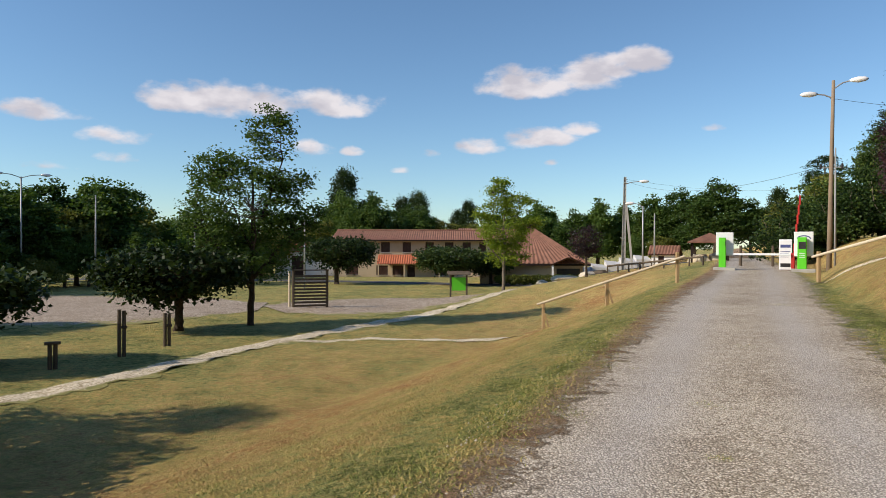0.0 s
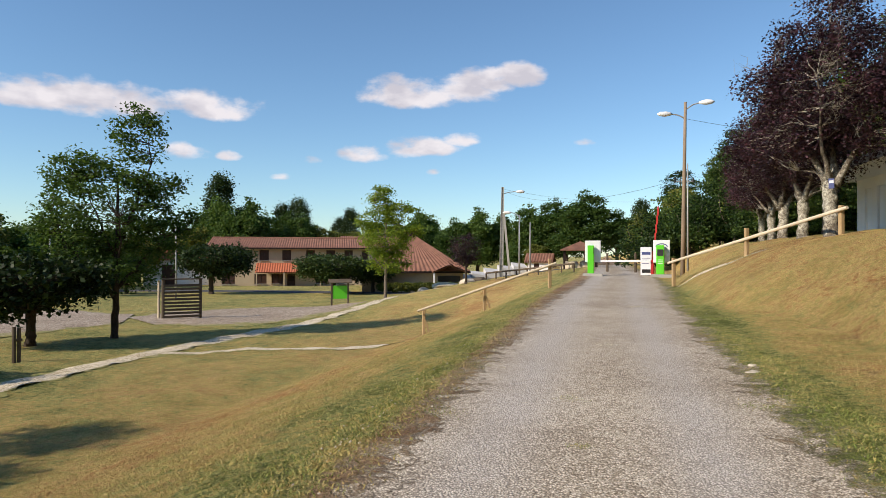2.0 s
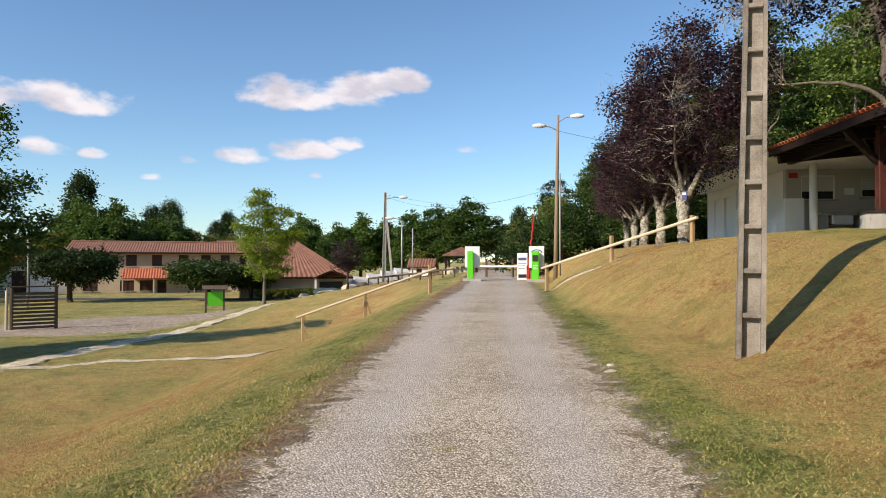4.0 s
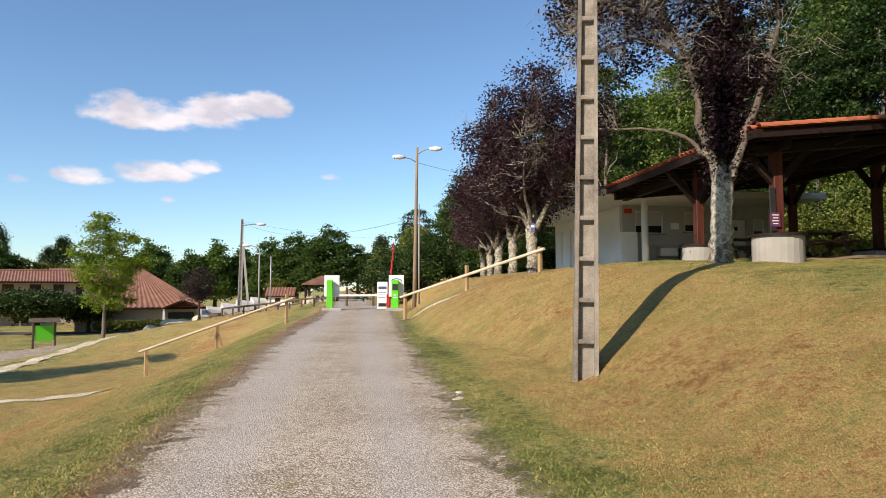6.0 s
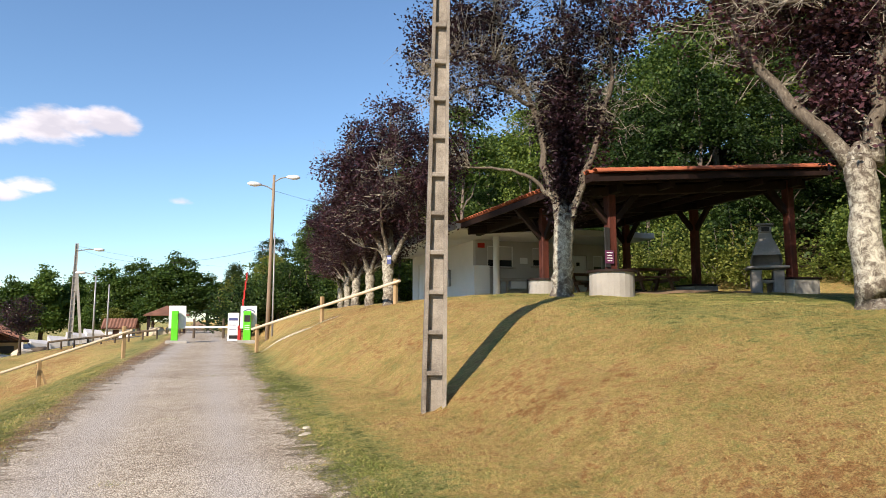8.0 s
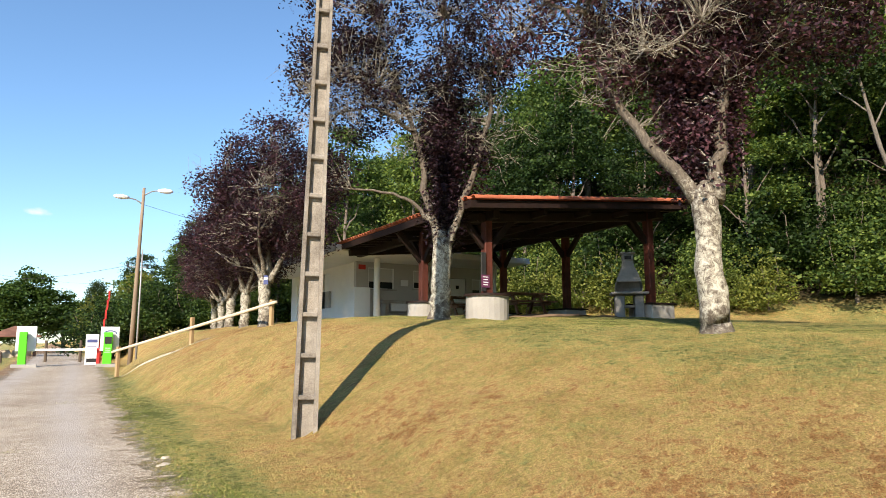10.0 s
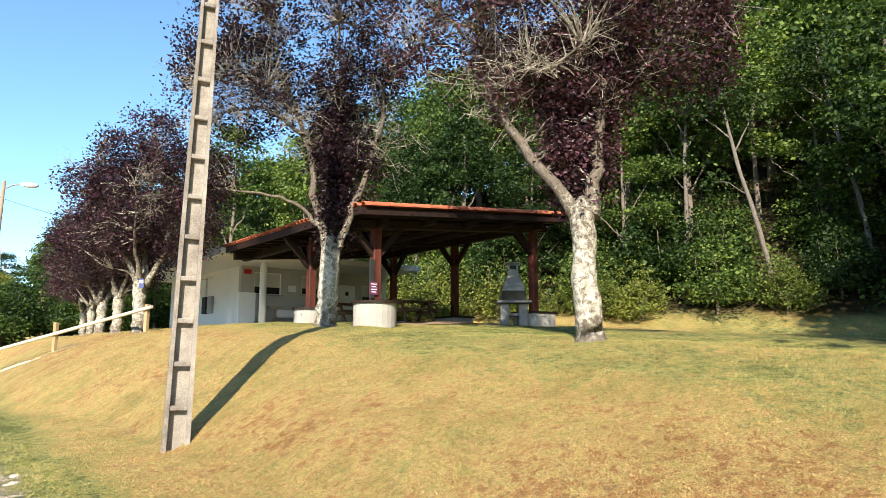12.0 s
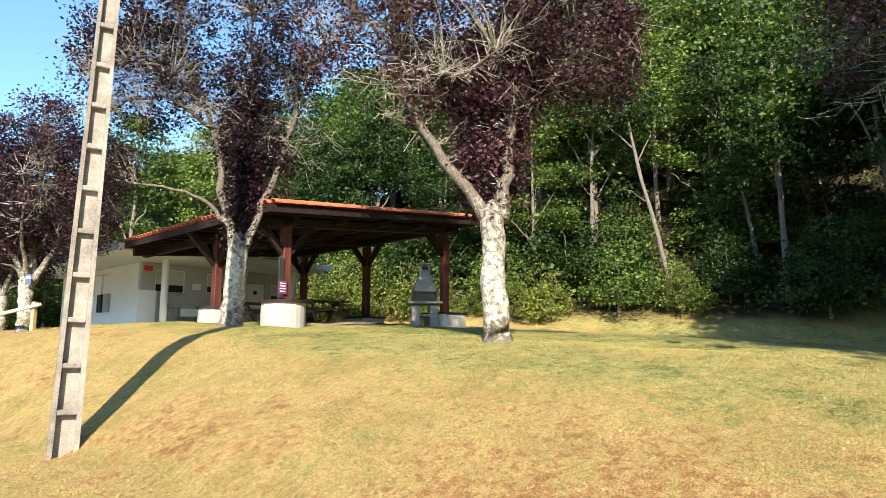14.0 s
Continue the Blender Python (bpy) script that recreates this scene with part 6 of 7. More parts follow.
def restaurant():
    """A low building under one large hipped tile roof with a small porch gable."""
    x, y = 10.6, 81
    top = thing("pyramid_roof_building", "low building under a large steep hipped tile roof", "building", (x, y, surface_z(x, y) - 0.1), -6)
    w, e, h = 6.6, 2.55, 7.1
    for a, b in (((-w, -w), (w, -w)), ((w, -w), (w, w)), ((w, w), (-w, w)), ((-w, w), (-w, -w))):
        part("wall", Geo().bar((a[0] * 0.86, a[1] * 0.86, e / 2), (b[0] * 0.855, b[1] * 0.855, e / 2), 0.3, e), BEIGE_WALL, top)
    for a, b in (((-w, -w), (w, -w)), ((w, -w), (w, w)), ((w, w), (-w, w)), ((-w, w), (-w, -w))):
        n = 24
        g = Geo()
        A, B, C = Vector((*a, e)), Vector((*b, e)), Vector((0, 0, h))
        nrm = (B - A).cross(C - A).normalized()
        for i in range(n):
            f0, f1, fm = i / n, (i + 1) / n, (i + 0.5) / n
            p, q, m = A.lerp(B, f0), A.lerp(B, f1), A.lerp(B, fm) + nrm * 0.08
            k = len(g.v)
            g.v += [tuple(p), tuple(m), tuple(q), tuple(C + nrm * 0.01)]
            g.f += [(k, k + 1, k + 3), (k + 1, k + 2, k + 3)]
        part("roof", g, TILE, top, "weathered pink-red tile slope")
        part("eave_board", Geo().bar((a[0], a[1], e - 0.1), (b[0], b[1], e - 0.1), 0.06, 0.22), DARK_WOOD, top)
    g = Geo()
    tile_roof_mesh(g, (2.2, -w - 0.9, 2.4), (2.2, -w + 1.0, 2.4), (4.2, -w + 1.0, 3.25), (4.2, -w - 0.9, 3.25))
    tile_roof_mesh(g, (6.2, -w + 1.0, 2.4), (6.2, -w - 0.9, 2.4), (4.2, -w - 0.9, 3.25), (4.2, -w + 1.0, 3.25))
    part("porch_gable", g, TILE, top)
    part("porch_opening", Geo().box((2.6, 0.1, 2.0), (4.2, -w * 0.86 - 0.2, 1.0)), BLACK, top, "dark glazed porch")
    for k in (2.4, 6.0):
        part("porch_post", Geo().box((0.2, 0.2, 2.4), (k, -w - 0.6, 1.2)), WHITE_WALL, top)


restaurant()


def open_shelter(x, y, w, e, h, label):
    top = thing("open_shelter", label, "shelter", (x, y, surface_z(x, y)), facing(x, y))
    for a in (-1, 1):
        for b in (-1, 1):
            part("post", Geo().box((0.18, 0.18, e + 0.2), (a * w * 0.4, b * w * 0.4, e / 2 - 0.1)), DARK_WOOD, top)
    for a, b in (((-1, -1), (1, -1)), ((1, -1), (1, 1)), ((1, 1), (-1, 1)), ((-1, 1), (-1, -1))):
        A, B, C = Vector((a[0] * w / 2, a[1] * w / 2, e)), Vector((b[0] * w / 2, b[1] * w / 2, e)), Vector((0, 0, h))
        d = Vector((0, 0, -0.1))
        part("roof", Geo().add([A, B, C, A + d, B + d, C + d], [(0, 1, 2), (5, 4, 3), (0, 3, 4, 1), (1, 4, 5, 2), (2, 5, 3, 0)]), TILE, top, "brown tile roof")


open_shelter(24.7, 61.2, 3.8, 1.75, 2.6, "small open shelter with brown tile roof beyond the barrier")


# white sheets, hedge and rocks beyond the footpath
def rock(x, y, sx, sy, sz, mat, seed, label, name="boulder", group="rocks beside the footpath"):
    r = random.Random(seed)
    bm = bmesh.new()
    bmesh.ops.create_icosphere(bm, subdivisions=2, radius=1)
    for v in bm.verts:
        k = 1 + 0.35 * noise.noise(v.co * 1.4 + Vector((seed, 0, 0)))
        v.co = Vector((v.co.x * sx * k, v.co.y * sy * k, max(v.co.z, -0.4) * sz * k))
    me = bpy.data.meshes.new(name)
    bm.to_mesh(me)
    bm.free()
    ob = solid(name, me, mat, label, "rock", group=group)
    ob.matrix_basis = pose(x, y, surface_z(x, y) + sz * 0.1, 0, 0, r.uniform(0, 360))


# pale chalk heap where the path ends, built as a single rock
rock(11.3, 60.5, 2.6, 1.5, 0.42, CHALK, 3, "large pale chalk heap at the path's end, shaped as one boulder", "chalk_boulder")
rock(12.9, 58.8, 0.9, 0.7, 0.4, STONES, 5, "grey boulder beside the chalk heap")
rock(9.3, 61.6, 0.7, 0.6, 0.4, STONES, 8, "grey boulder beside the chalk heap")
rock(14.2, 60.0, 1.0, 0.7, 0.4, OLD_WOOD, 9, "dark low mound of soil by the path")
# heap of pale wood, built as two timber-coloured rocks
for k, (x, y, sx) in enumerate(((23.8, 61.5, 1.1), (25.4, 61.2, 0.9))):
    rock(x, y, sx, 0.7, 0.7, PALE_WOOD, 20 + k, "pale heap of wood beyond the barrier", "tree_stump", "stumps beyond the barrier")
for k in range(5):
    x, y = 17.0 + 1.9 * k, 80 + 0.4 * k
    t = thing("white_tent", "low white canvas awning beyond the drive", "awning", (x, y, surface_z(x, y)), 0, "white awnings")
    part("canvas", Geo().add([(-1, -0.8, 0), (1, -0.8, 0), (1, 0.8, 0), (-1, 0.8, 0), (-0.9, -0.7, 1.0 + 0.2 * (k % 2)), (0.9, -0.7, 0.9), (0.9, 0.7, 1.3), (-0.9, 0.7, 1.5)],
                              [(0, 1, 5, 4), (1, 2, 6, 5), (2, 3, 7, 6), (3, 0, 4, 7), (4, 5, 6, 7)]), CANVAS, t)
hedge_rng = np.random.default_rng(5)
hp = np.concatenate([blob(hedge_rng, 700, (k, 0, 0.45), (1.0, 0.6, 0.55), 0.5) for k in np.arange(-5, 5.1, 1.2)])
hedge = thing("hedge", "clipped olive green hedge in front of the hipped roof building", "hedge", (11.5, 71.5, surface_z(11.5, 71.5)), 0)
part("foliage", leaf_mesh("foliage", hp, 0.22, hedge_rng, 0.7), LEAF_OLIVE, hedge, kind="stuff")
for k in range(12):
    part("stem", Geo().tube([(-5 + 0.9 * k, 0, -0.2), (-4.95 + 0.9 * k, 0.05, 0.3), (-5.05 + 0.9 * k, 0, 0.8)], [0.04, 0.03, 0.015], 6), BARK_DARK, hedge)


# ---------------------------------------------------------------- terrace: pavilion, wash house, grill, tables
PAV = -24.0
FLOOR = 2.66


def pw(u, s, z=FLOOR):
    """A place on the terrace: across and along the lane."""
    return (*plan(u, s), z)


def pavilion():
    """An open timber hall: posts on round concrete seats, braces, beams, rafters and a shallow tile roof that rises away from the lane."""
    top = thing("picnic_pavilion", "open timber picnic pavilion with dark beams and red tile roof", "pavilion", pw(9.606, 13.549), PAV - 0.4)
    W, L, E, H = 8.0, 10.1, 2.80, 3.56  # across, along, low and high eave
    zr = lambda x: E + (H - E) * x / W
    posts = [(1.0, 0.8, 0.58), (7.15, 0.76, 0.46), (1.0, 4.45, 0.5), (7.15, 4.77, 0.46), (7.15, 8.8, 0.46)]
    for x, y, r in posts:
        near = x < 2
        sit = 0.40 if near else 0.33
        if near:
            drum = part("drum", Geo().tube([(x, y, -0.45), (x, y, sit)], r, 24), CONCRETE, top, "round concrete post seat")
            part("drum_cap", Geo().tube([(x, y, sit), (x, y, sit + 0.06)], r + 0.06, 24), DARK_WOOD, drum, "wooden bench ring")
        else:
            drum = part("plinth", Geo().box((1.0, 1.0, sit + 0.4), (x, y, (sit - 0.4) / 2), bevel=0.03), CONCRETE, top, "low square concrete post seat")
            part("plinth_cap", Geo().box((1.1, 1.1, 0.05), (x, y, sit + 0.025), bevel=0.012), DARK_WOOD, drum, "wooden bench top")
        e = zr(x) - 0.2
        post = part("post", Geo().box((0.24, 0.24, e - sit), (x, y, sit + (e - sit) / 2), bevel=0.02), RED_WOOD, top, "red-brown timber post")
        # braces and roof timbers carry the roof's shade in their near-black colour
        for dx, dy in ((1, 0), (-1, 0), (0, 1), (0, -1)):
            if 0 < x + dx * 0.95 < W and 0 < y + dy * 0.95:
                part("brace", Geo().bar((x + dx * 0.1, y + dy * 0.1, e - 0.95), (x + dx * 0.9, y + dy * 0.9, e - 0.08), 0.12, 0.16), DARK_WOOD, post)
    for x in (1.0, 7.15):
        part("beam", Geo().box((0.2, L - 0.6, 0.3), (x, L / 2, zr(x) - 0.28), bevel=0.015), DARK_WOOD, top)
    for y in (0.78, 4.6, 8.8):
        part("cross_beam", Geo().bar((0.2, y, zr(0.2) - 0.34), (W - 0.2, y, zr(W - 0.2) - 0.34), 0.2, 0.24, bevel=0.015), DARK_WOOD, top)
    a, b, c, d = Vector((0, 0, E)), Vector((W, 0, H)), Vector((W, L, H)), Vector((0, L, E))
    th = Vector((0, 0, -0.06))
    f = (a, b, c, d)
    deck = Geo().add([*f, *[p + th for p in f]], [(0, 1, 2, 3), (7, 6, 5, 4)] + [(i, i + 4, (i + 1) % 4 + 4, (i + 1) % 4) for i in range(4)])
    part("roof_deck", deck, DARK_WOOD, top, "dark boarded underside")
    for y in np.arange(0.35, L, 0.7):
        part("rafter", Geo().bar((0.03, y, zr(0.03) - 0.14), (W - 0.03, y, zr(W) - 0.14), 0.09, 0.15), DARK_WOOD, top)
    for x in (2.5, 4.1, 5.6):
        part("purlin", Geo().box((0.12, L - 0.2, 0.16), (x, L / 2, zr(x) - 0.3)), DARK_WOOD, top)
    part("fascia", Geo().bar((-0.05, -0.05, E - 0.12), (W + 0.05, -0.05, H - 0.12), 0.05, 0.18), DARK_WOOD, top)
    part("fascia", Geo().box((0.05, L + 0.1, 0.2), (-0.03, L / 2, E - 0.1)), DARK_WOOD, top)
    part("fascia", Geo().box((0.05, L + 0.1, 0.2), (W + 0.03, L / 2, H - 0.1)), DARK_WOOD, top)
    lift = Vector((0, 0, 0.05))
    roof = part("roof_cover", Geo().add([p + lift for p in f], [(0, 1, 2, 3)]), TILE_RED, top, "red tile covering")

    def half_tile(n=6, r0=0.105, r1=0.085, ln=0.42):
        vs = []
        for q, r in ((0, r0), (ln, r1)):
            for i in range(n + 1):
                t = math.pi * i / n
                vs.append(Vector((q, r * math.cos(t), 0.8 * r * math.sin(t))))
        m = n + 1
        fs = [(i, i + 1, i + 1 + m, i + m) for i in range(n)]
        inner = [v - Vector((0, 0, 0.02)) for v in vs]
        me = Geo().add(vs + inner, fs + [(q[3] + 2 * m, q[2] + 2 * m, q[1] + 2 * m, q[0] + 2 * m) for q in fs] + [(i, i + 2 * m, i + 1 + 2 * m, i + 1) for i in range(n)]).mesh("tile")
        me.materials.append(TILE_RED)
        return me

    tile, verge = half_tile(), half_tile(6, 0.13, 0.115, 0.46)
    pitch = math.degrees(math.atan2(H - E, W))
    for i in range(int(L / 0.225)):
        part("tile", tile, TILE_RED, roof).matrix_basis = pose(-0.1, 0.12 + i * 0.225, E + 0.04, 0, -pitch, 0)
    for i in range(int(W / 0.4)):
        x = 0.02 + i * 0.4
        part("verge_tile", verge, TILE_RED, roof).matrix_basis = pose(x, -0.05, zr(x) + 0.04, 0, -pitch, 0)
    board = part("sign_panel", Geo().box((0.16, 0.04, 1.05), (0.80, 0.66, 1.05), bevel=0.01), BLACK, top, "dark panel on the post")
    part("notice", Geo().box((0.26, 0.01, 0.34), (0.84, 0.632, 0.80)), PURPLE_INK, board, "small purple notice")
    for k in range(4):
        part("print_bar", Geo().box((0.17 - 0.03 * (k % 2), 0.006, 0.022), (0.84, 0.622, 0.91 - 0.07 * k)), WHITE_PANEL, board)


pavilion()


def wash_house():
    """A low white block with a flat concrete roof on round columns, sinks on its front."""
    top = thing("wash_house", "low white sanitary block with flat concrete roof and sinks", "building", pw(10.4, 23.0), PAV)
    W, L, H = 7.4, 11.0, 2.55
    x0, y0 = 0.95, 2.2
    holes = [(1.5, 2.7, 1.42, 2.32), (3.65, 4.5, 1.5, 2.3), (5.5, 6.4, 0.02, 2.05), (6.7, 7.2, 1.3, 2.05)]
    # the grey puts the overhanging slab's shade into the front wall's colour
    part("front_wall", wall_with_holes(Geo(), x0, W, 0, H, y0, 0.25, holes), SHADED_WALL, top, "front wall coloured grey for the roof slab's shade")
    lw = Geo()
    m = Matrix.Translation((x0, y0 + 0.252, 0)) @ Matrix.Rotation(radians(90), 4, "Z")
    side_holes = [(2.9, 3.75, 1.45, 2.35), (3.85, 4.7, 1.45, 2.35), (5.4, 6.2, 0.02, 2.1), (6.8, 7.6, 0.02, 2.1)]
    tmp = wall_with_holes(Geo(), 0, L - y0 - 0.5, 0, H, -0.25, 0.25, side_holes)
    lw.add(tmp.v, tmp.f, m)
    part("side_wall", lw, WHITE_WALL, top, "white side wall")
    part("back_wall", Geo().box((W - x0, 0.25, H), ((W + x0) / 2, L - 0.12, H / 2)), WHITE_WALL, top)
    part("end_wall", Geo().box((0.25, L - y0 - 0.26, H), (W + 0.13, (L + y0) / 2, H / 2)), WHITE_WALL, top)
    part("roof_slab", Geo().box((W + 1.6, L + 1.0, 0.24), (W / 2 - 0.2, L / 2, H + 0.125), bevel=0.02), WHITE_WALL, top, "flat white concrete roof slab")
    part("roof_edge", Geo().box((0.05, L + 1.1, 0.3), (-1.04, L / 2, H + 0.14)), GREY_PAINT, top, "grey metal roof edge")
    for x, y in ((1.24, 0.75), (4.5, 0.75), (6.9, 0.75)):
        part("column", Geo().tube([(x, y, -0.2), (x, y, H)], 0.13, 16), WHITE_WALL, top, "round white column", True)
    part("low_wall", Geo().box((0.7, 0.12, 1.42), (0.93, 1.55, 0.70), bevel=0.01), WHITE_WALL, top, "white splash wall")
    for a, b, c, d in (holes[0], holes[1], holes[3]):
        w = part("window", Geo().box((b - a, 0.04, d - c), ((a + b) / 2, y0 + 0.13, (c + d) / 2)), PANE, top)
        part("blind", Geo().box((b - a - 0.06, 0.02, (d - c) * 0.62), ((a + b) / 2, y0 + 0.09, d - (d - c) * 0.34)), CANVAS, w, "half-lowered pale blind")
        fr = Geo()
        for p, q in (((a, c), (b, c)), ((a, d), (b, d)), ((a, c), (a, d)), ((b, c), (b, d))):
            fr.bar((p[0], y0 + 0.05, p[1]), (q[0], y0 + 0.05, q[1]), 0.06, 0.07, (0, 1, 0))
        part("frame", fr, WHITE_PANEL, w, "white window frame")
        part("sill", Geo().box((b - a + 0.16, 0.2, 0.05), ((a + b) / 2, y0 - 0.05, c - 0.03)), CONCRETE, w)
    a, b, c, d = holes[2]
    door = part("door", Geo().box((b - a - 0.02, 0.06, d - c - 0.02), ((a + b) / 2, y0 + 0.1, (c + d) / 2), bevel=0.01), WHITE_PANEL, top, "white door")
    part("door_plate", Geo().box((0.16, 0.01, 0.16), ((a + b) / 2, y0 + 0.065, 1.65)), BLACK, door)
    part("handle", Geo().tube([(a + 0.12, y0 + 0.03, 1.0), (a + 0.25, y0 + 0.03, 1.0)], 0.015, 6), GREY_PAINT, door)
    for a, b, c, d in side_holes:
        part("shutter", Geo().box((0.05, b - a - 0.01, d - c - 0.01), (x0 + 0.12, y0 + 0.252 + (a + b) / 2, (c + d) / 2)), WHITE_PANEL, top, "white shutter")
    sink = part("counter", Geo().box((4.2, 0.6, 0.12), (4.0, y0 - 0.31, 0.86), bevel=0.015), CONCRETE, top, "concrete sink counter")
    for k in range(3):
        part("basin", Geo().box((0.75, 0.48, 0.34), (2.7 + 1.15 * k, y0 - 0.3, 0.64), bevel=0.03), WHITE_PANEL, sink, "white basin")
        part("support", Geo().box((0.12, 0.5, 0.8), (2.15 + 1.25 * k, y0 - 0.3, 0.4)), CONCRETE, sink)
    part("wall_sign", Geo().box((0.32, 0.02, 0.2), (1.2, y0 - 0.02, 2.32)), RED_PAINT, top, "small red sign")
    part("wall_sign", Geo().box((0.36, 0.02, 0.26), (3.2, y0 - 0.02, 1.72)), WHITE_PANEL, top, "small white notice")
    for k in range(2):
        part("meter_box", Geo().box((0.14, 0.45, 0.75), (x0 - 0.08, y0 + 3.1 + 0.65 * k, 1.1), bevel=0.02), BLACK if k else GREY_PAINT, top, "wall-mounted box")
    part("floor_slab", Geo().box((W + 1.0, L + 0.6, 0.5), (W / 2, L / 2, -0.25)), CONCRETE, top)


wash_house()


def grill(u, s):
    """A stone-cast garden grill: two legs, a shelf, a table and a bell-shaped hood with chimney."""
    top = thing("stone_barbecue", "grey cast-stone barbecue with bell hood and chimney", "barbecue", pw(u, s, surface_z(*plan(u, s))), facing(*plan(u, s)) + 8)
    for x in (-0.38, 0.38):
        part("leg", Geo().box((0.28, 0.55, 0.72), (x * 0.76, 0, 0.34), bevel=0.025), CAST_STONE, top)
    part("shelf", Geo().box((0.6, 0.5, 0.07), (0, 0, 0.36)), CAST_STONE, top)
    part("table", Geo().box((1.12, 0.8, 0.08), (0, -0.03, 0.76), bevel=0.025), CAST_STONE, top)
    prof = [(0.38, 0.80), (0.40, 0.95), (0.37, 1.12), (0.29, 1.38), (0.19, 1.6), (0.15, 1.82)]
    g = Geo()
    for i in range(len(prof) - 1):
        (r0, z0), (r1, z1) = prof[i], prof[i + 1]
        g.add([(-r0, -r0 * 0.7, z0), (r0, -r0 * 0.7, z0), (r0, r0 * 0.7, z0), (-r0, r0 * 0.7, z0), (-r1, -r1 * 0.7, z1), (r1, -r1 * 0.7, z1), (r1, r1 * 0.7, z1), (-r1, r1 * 0.7, z1)],
              [(1, 2, 6, 5), (2, 3, 7, 6), (3, 0, 4, 7)] + ([(0, 1, 5, 4)] if i > 1 else []))
    part("hood", g, CAST_STONE, top, "bell-shaped hood")
    part("chimney", Geo().box((0.34, 0.28, 0.2), (0, 0, 1.88), bevel=0.02), CAST_STONE, top)
    part("soot", Geo().box((0.2, 0.02, 0.12), (0, -0.145, 1.88)), BLACK, top, "dark smoke opening")
    part("chimney_cap", Geo().box((0.46, 0.4, 0.06), (0, 0, 2.02), bevel=0.015), CAST_STONE, top)


grill(15.95, 14.4)


def picnic_table():
    top = thing("picnic_table", "dark brown wooden picnic table with fixed benches", "picnic table", group="picnic tables under the pavilion")
    for k in range(4):
        part("plank", Geo().box((1.8, 0.17, 0.05), (0, -0.29 + 0.19 * k, 0.75), bevel=0.008), TABLE_WOOD, top)
    for s in (-1, 1):
        for k in range(2):
            part("bench_plank", Geo().box((1.8, 0.13, 0.05), (0, s * (0.62 + 0.15 * k), 0.45), bevel=0.008), TABLE_WOOD, top)
        part("bearer", Geo().box((0.08, 1.6, 0.1), (s * 0.62, 0, 0.38)), TABLE_WOOD, top)
        part("table_bearer", Geo().box((0.08, 0.72, 0.1), (s * 0.62, 0, 0.68)), TABLE_WOOD, top)
        for q in (-1, 1):
            part("leg", Geo().bar((s * 0.54, q * 0.62, 0.0), (s * 0.54, q * 0.2, 0.7), 0.07, 0.1), TABLE_WOOD, top)
    return top


table = picnic_table()
table.matrix_basis = pose(*pw(14.9, 18.4, surface_z(*plan(14.9, 18.4)) + 0.02), 0, 0, facing(*plan(14.9, 18.4)) + 30)
copy_thing(table, pose(*pw(13.9, 21.0, surface_z(*plan(13.9, 21.0)) + 0.02), 0, 0, PAV))
strip("pavilion_floor", [plan(14.3, 15.4), plan(14.3, 19), plan(14.3, 23)], [5.4, 6.0, 6.0], EARTH, "trodden earth floor under the pavilion", 0.02, 0.4, 0.3, 15, "floor")


# ---------------------------------------------------------------- turf blades and loose stones
def scatter_blades(name, count, region, tall, label, seed, weight):
    r = np.random.default_rng(seed)
    u0, u1, s0, s1 = region
    u, s = r.uniform(u0, u1, count * 5), r.uniform(s0, s1, count * 5)
    k = r.uniform(0, 1, count * 5) < weight(u, s)
    u, s = u[k][:count], s[k][:count]
    x, y = plan(u, s)
    z = height(u, s) + lumps(x, y) * ease(1.9, 2.6, np.abs(u - road_middle(s)))
    n = len(u)
    a = r.uniform(0, 2 * np.pi, n)
    h = tall * r.uniform(0.5, 1.4, n)
    w = 0.0035 + 0.005 * r.uniform(0, 1, n)
    lean = r.normal(size=(n, 2)) * 1.1 * h[:, None]
    b = np.stack([x, y, z - 0.01 + 0.026 * (1 - ease(2.1, 2.6, np.abs(u - road_middle(s))))], 1)
    side = np.stack([np.cos(a) * w, np.sin(a) * w, np.zeros(n)], 1)
    tip = b + np.stack([lean[:, 0], lean[:, 1], h], 1)
    v = np.stack([b - side, b + side, tip], 1).reshape(-1, 3)
    me = fast_mesh(name, v, np.arange(3 * n).reshape(n, 3), 3)
    at = me.attributes.new("dry", "FLOAT", "POINT")
    at.data.foreach_set("value", np.repeat(dryness(u, s), 3).astype(np.float32))
    solid(name, me, BLADES, label, "grass", "stuff")


def by_distance(u, s):
    d = np.hypot(*plan(u, s))
    edge = ease(1.55, 2.2, np.abs(u - 0.15 - road_middle(s)))
    return edge * np.clip((7.0 / np.maximum(d, 4)) ** 1.3, 0, 1)


scatter_blades("bank_grass", 460000, (1.6, 13, -9, 22), 0.024, "short dry straw and green grass blades on the bank", 41, by_distance)
scatter_blades("meadow_grass", 220000, (-11, -1.4, 1, 24), 0.024, "short green and straw grass blades beside the lane", 42, by_distance)


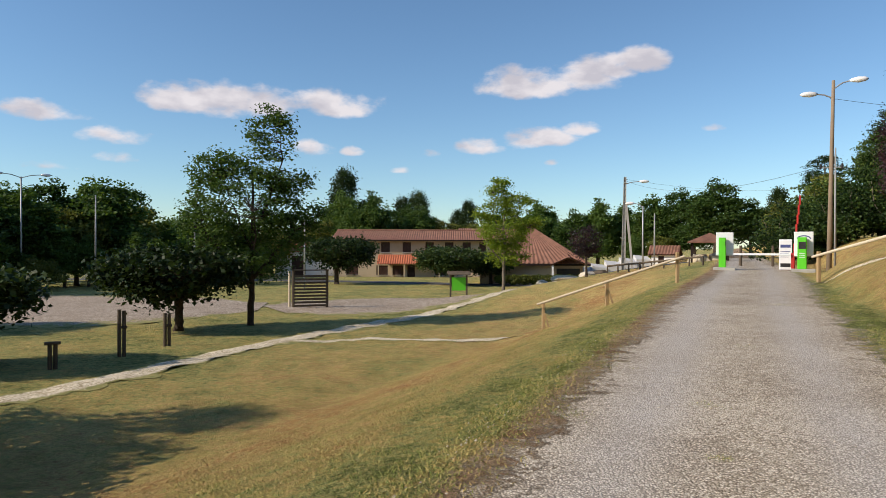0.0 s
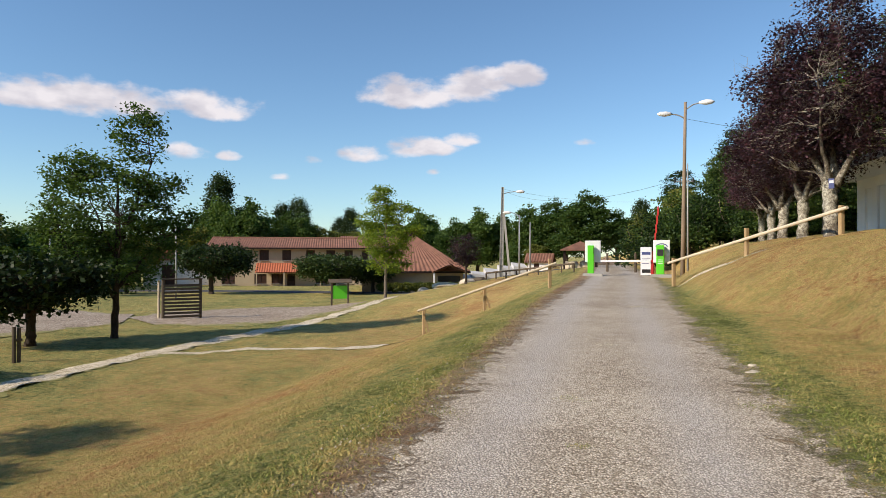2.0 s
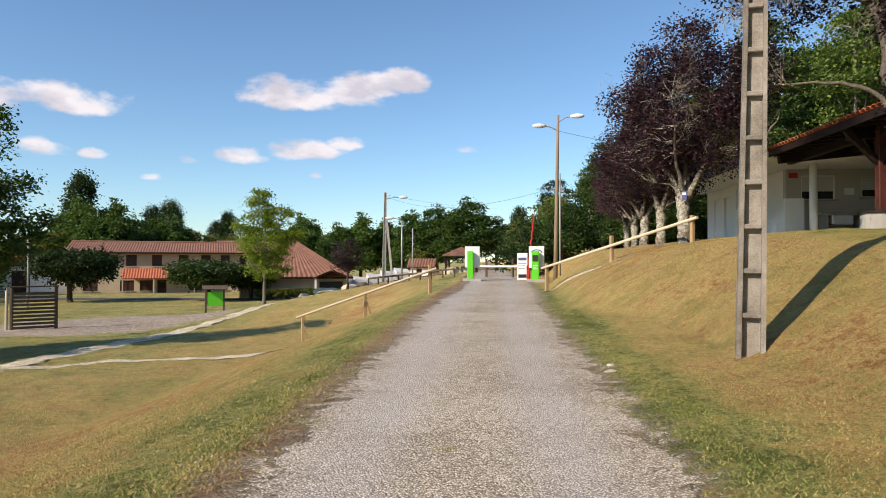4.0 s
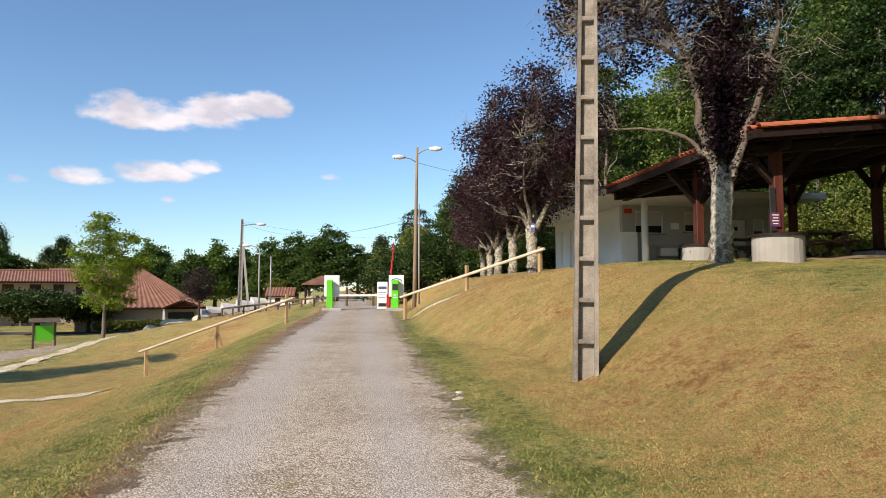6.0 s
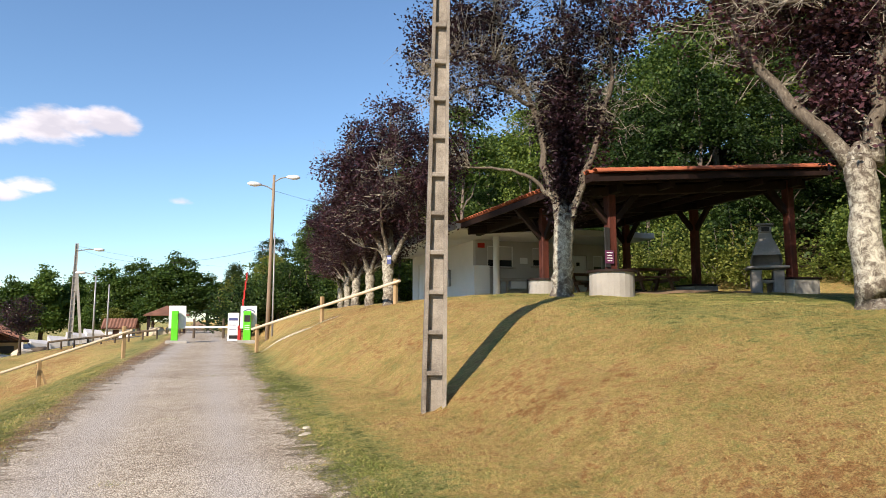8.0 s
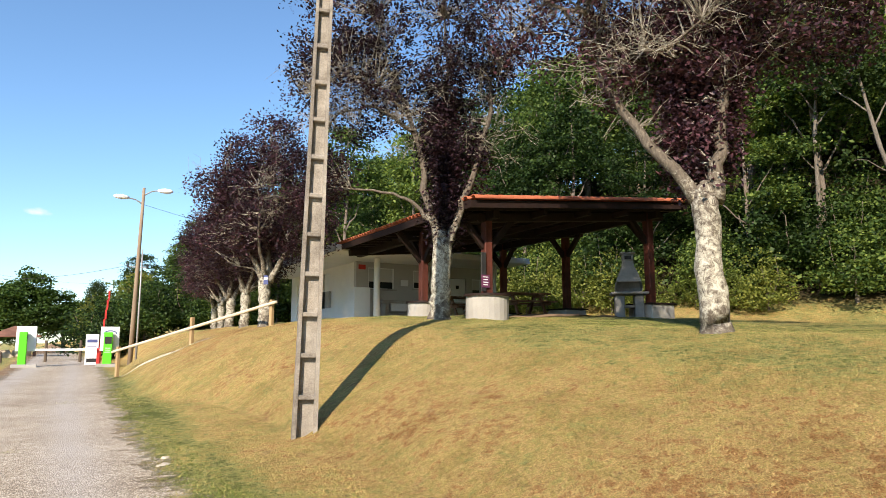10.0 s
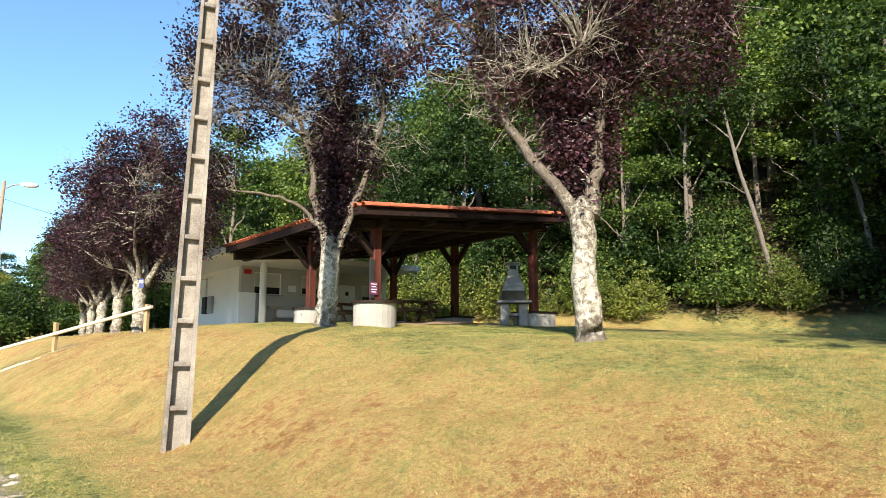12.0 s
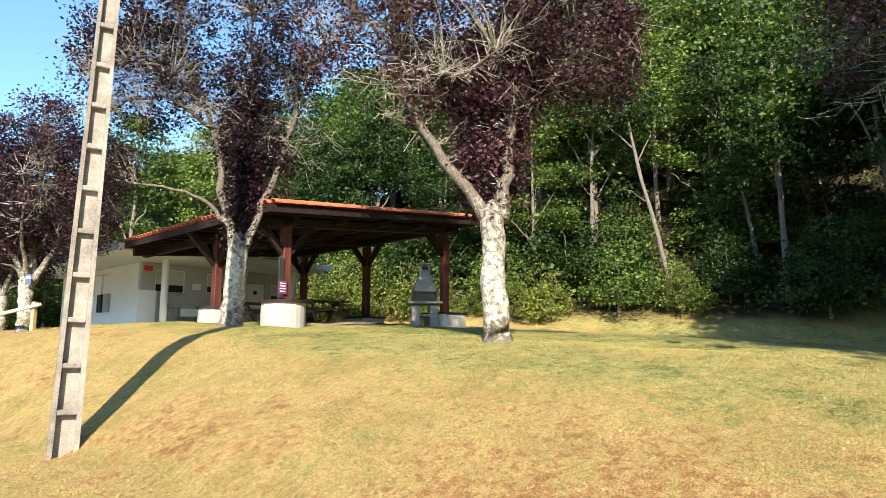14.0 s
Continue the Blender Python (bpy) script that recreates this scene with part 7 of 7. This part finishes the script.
def scatter_stones(count, seed):
    r = np.random.default_rng(seed)
    s = 2.5 + 14 * r.uniform(0, 1, count) ** 1.7
    u = r.uniform(-2.0, 2.0, count) + r.normal(size=count) * 0.16 + road_middle(s)
    x, y = plan(u, s)
    z = height(u, s) + 0.010
    size = r.uniform(0.006, 0.016, count) * np.where(r.uniform(0, 1, count) < 0.04, 1.9, 1)
    base = np.array([(1, 0, 0), (0, 1, 0), (-1, 0, 0), (0, -1, 0), (0, 0, 0.8), (0, 0, -0.8)])
    sh = r.uniform(0.6, 1.3, (count, 6, 1))
    a = r.uniform(0, 2 * np.pi, count)
    rot = np.stack([np.stack([np.cos(a), -np.sin(a), 0 * a], -1), np.stack([np.sin(a), np.cos(a), 0 * a], -1), np.stack([0 * a, 0 * a, 0 * a + 1], -1)], 1)
    v = np.einsum("nij,nkj->nki", rot, base[None] * sh) * size[:, None, None] + np.stack([x, y, z], 1)[:, None]
    f = np.array([(0, 1, 4), (1, 2, 4), (2, 3, 4), (3, 0, 4), (1, 0, 5), (2, 1, 5), (3, 2, 5), (0, 3, 5)])
    fs = (np.arange(count) * 6)[:, None, None] + f[None]
    me = fast_mesh("loose_gravel", v.reshape(-1, 3), fs.reshape(-1, 3), 3)
    solid("loose_gravel", me, STONES, "loose grey and buff gravel stones on the lane", "gravel", "stuff")


scatter_stones(20000, 51)


def road_tufts(seed):
    """Small green tufts that grow through the gravel."""
    r = np.random.default_rng(seed)
    for u, s, wide in ((0.15, 11.3, 0.22), (-0.25, 7.3, 0.16), (0.9, 18.0, 0.4), (-0.1, 5.6, 0.1), (-1.5, 6.4, 0.3), (-1.6, 9.0, 0.35), (1.65, 7.4, 0.25)):
        n = 160
        x, y = plan(u + float(road_middle(s)) + r.normal(size=n) * wide * 0.5, s + r.normal(size=n) * wide * 0.4)
        z = height(*across_along(x, y)) + 0.01
        b = np.stack([x, y, z], 1)
        a = r.uniform(0, 2 * np.pi, n)
        h = r.uniform(0.012, 0.04, n)
        side = np.stack([np.cos(a), np.sin(a), 0 * a], 1) * 0.006
        tip = b + np.stack([r.normal(size=n) * h * 0.7, r.normal(size=n) * h * 0.7, h], 1)
        me = fast_mesh("grass_tuft", np.stack([b - side, b + side, tip], 1).reshape(-1, 3), np.arange(3 * n).reshape(n, 3), 3)
        at = me.attributes.new("dry", "FLOAT", "POINT")
        at.data.foreach_set("value", np.full(3 * n, 0.12, dtype=np.float32))
        solid("grass_tuft", me, BLADES, "small green grass tuft growing in the gravel lane", "grass", "stuff", group="grass tufts in the lane")


road_tufts(52)
rock(*plan(2.0, 9.35), 0.12, 0.08, 0.04, STONES, 31, "flat pale stone at the lane's edge", "stone", "stones at the lane's edge")
rock(*plan(2.08, 9.8), 0.08, 0.07, 0.04, STONES, 32, "flat pale stone at the lane's edge", "stone", "stones at the lane's edge")
t = thing("trail_sign", "small blue and white trail sign on the plum trunk", "sign", (14.72, 16.98, surface_z(15.05, 17.32)), facing(15, 17.3))
part("plate", Geo().box((0.15, 0.02, 0.3), (0.02, 0.12, 1.55), bevel=0.005), BLUE_INK, t)
part("print_block", Geo().box((0.11, 0.006, 0.08), (0.02, 0.107, 1.6)), WHITE_PANEL, t)


def undergrowth(count, seed):
    """Low leaves and saplings that cover the hillside under the trees."""
    r = np.random.default_rng(seed)
    s = r.uniform(-38, 70, count)
    foot = np.clip(25.0 - 0.28 * (s - 8), 15.0, 27.0)
    u = foot + 2.2 + 30 * r.uniform(0, 1, count) ** 1.4
    pts = []
    x, y = plan(u, s)
    z = height(u, s)
    for k in range(14):
        o = r.normal(size=(count, 3)) * np.array([0.3, 0.3, 0.22])
        pts.append(np.stack([x, y, z + 0.3 + 0.5 * r.uniform(0, 1, count)], 1) + o)
    me = leaf_mesh("undergrowth", np.concatenate(pts), 0.22, r, 0.7)
    solid("undergrowth", me, LEAF_HILL, "tangled green undergrowth on the wooded slope", "undergrowth", "stuff")


undergrowth(3600, 61)
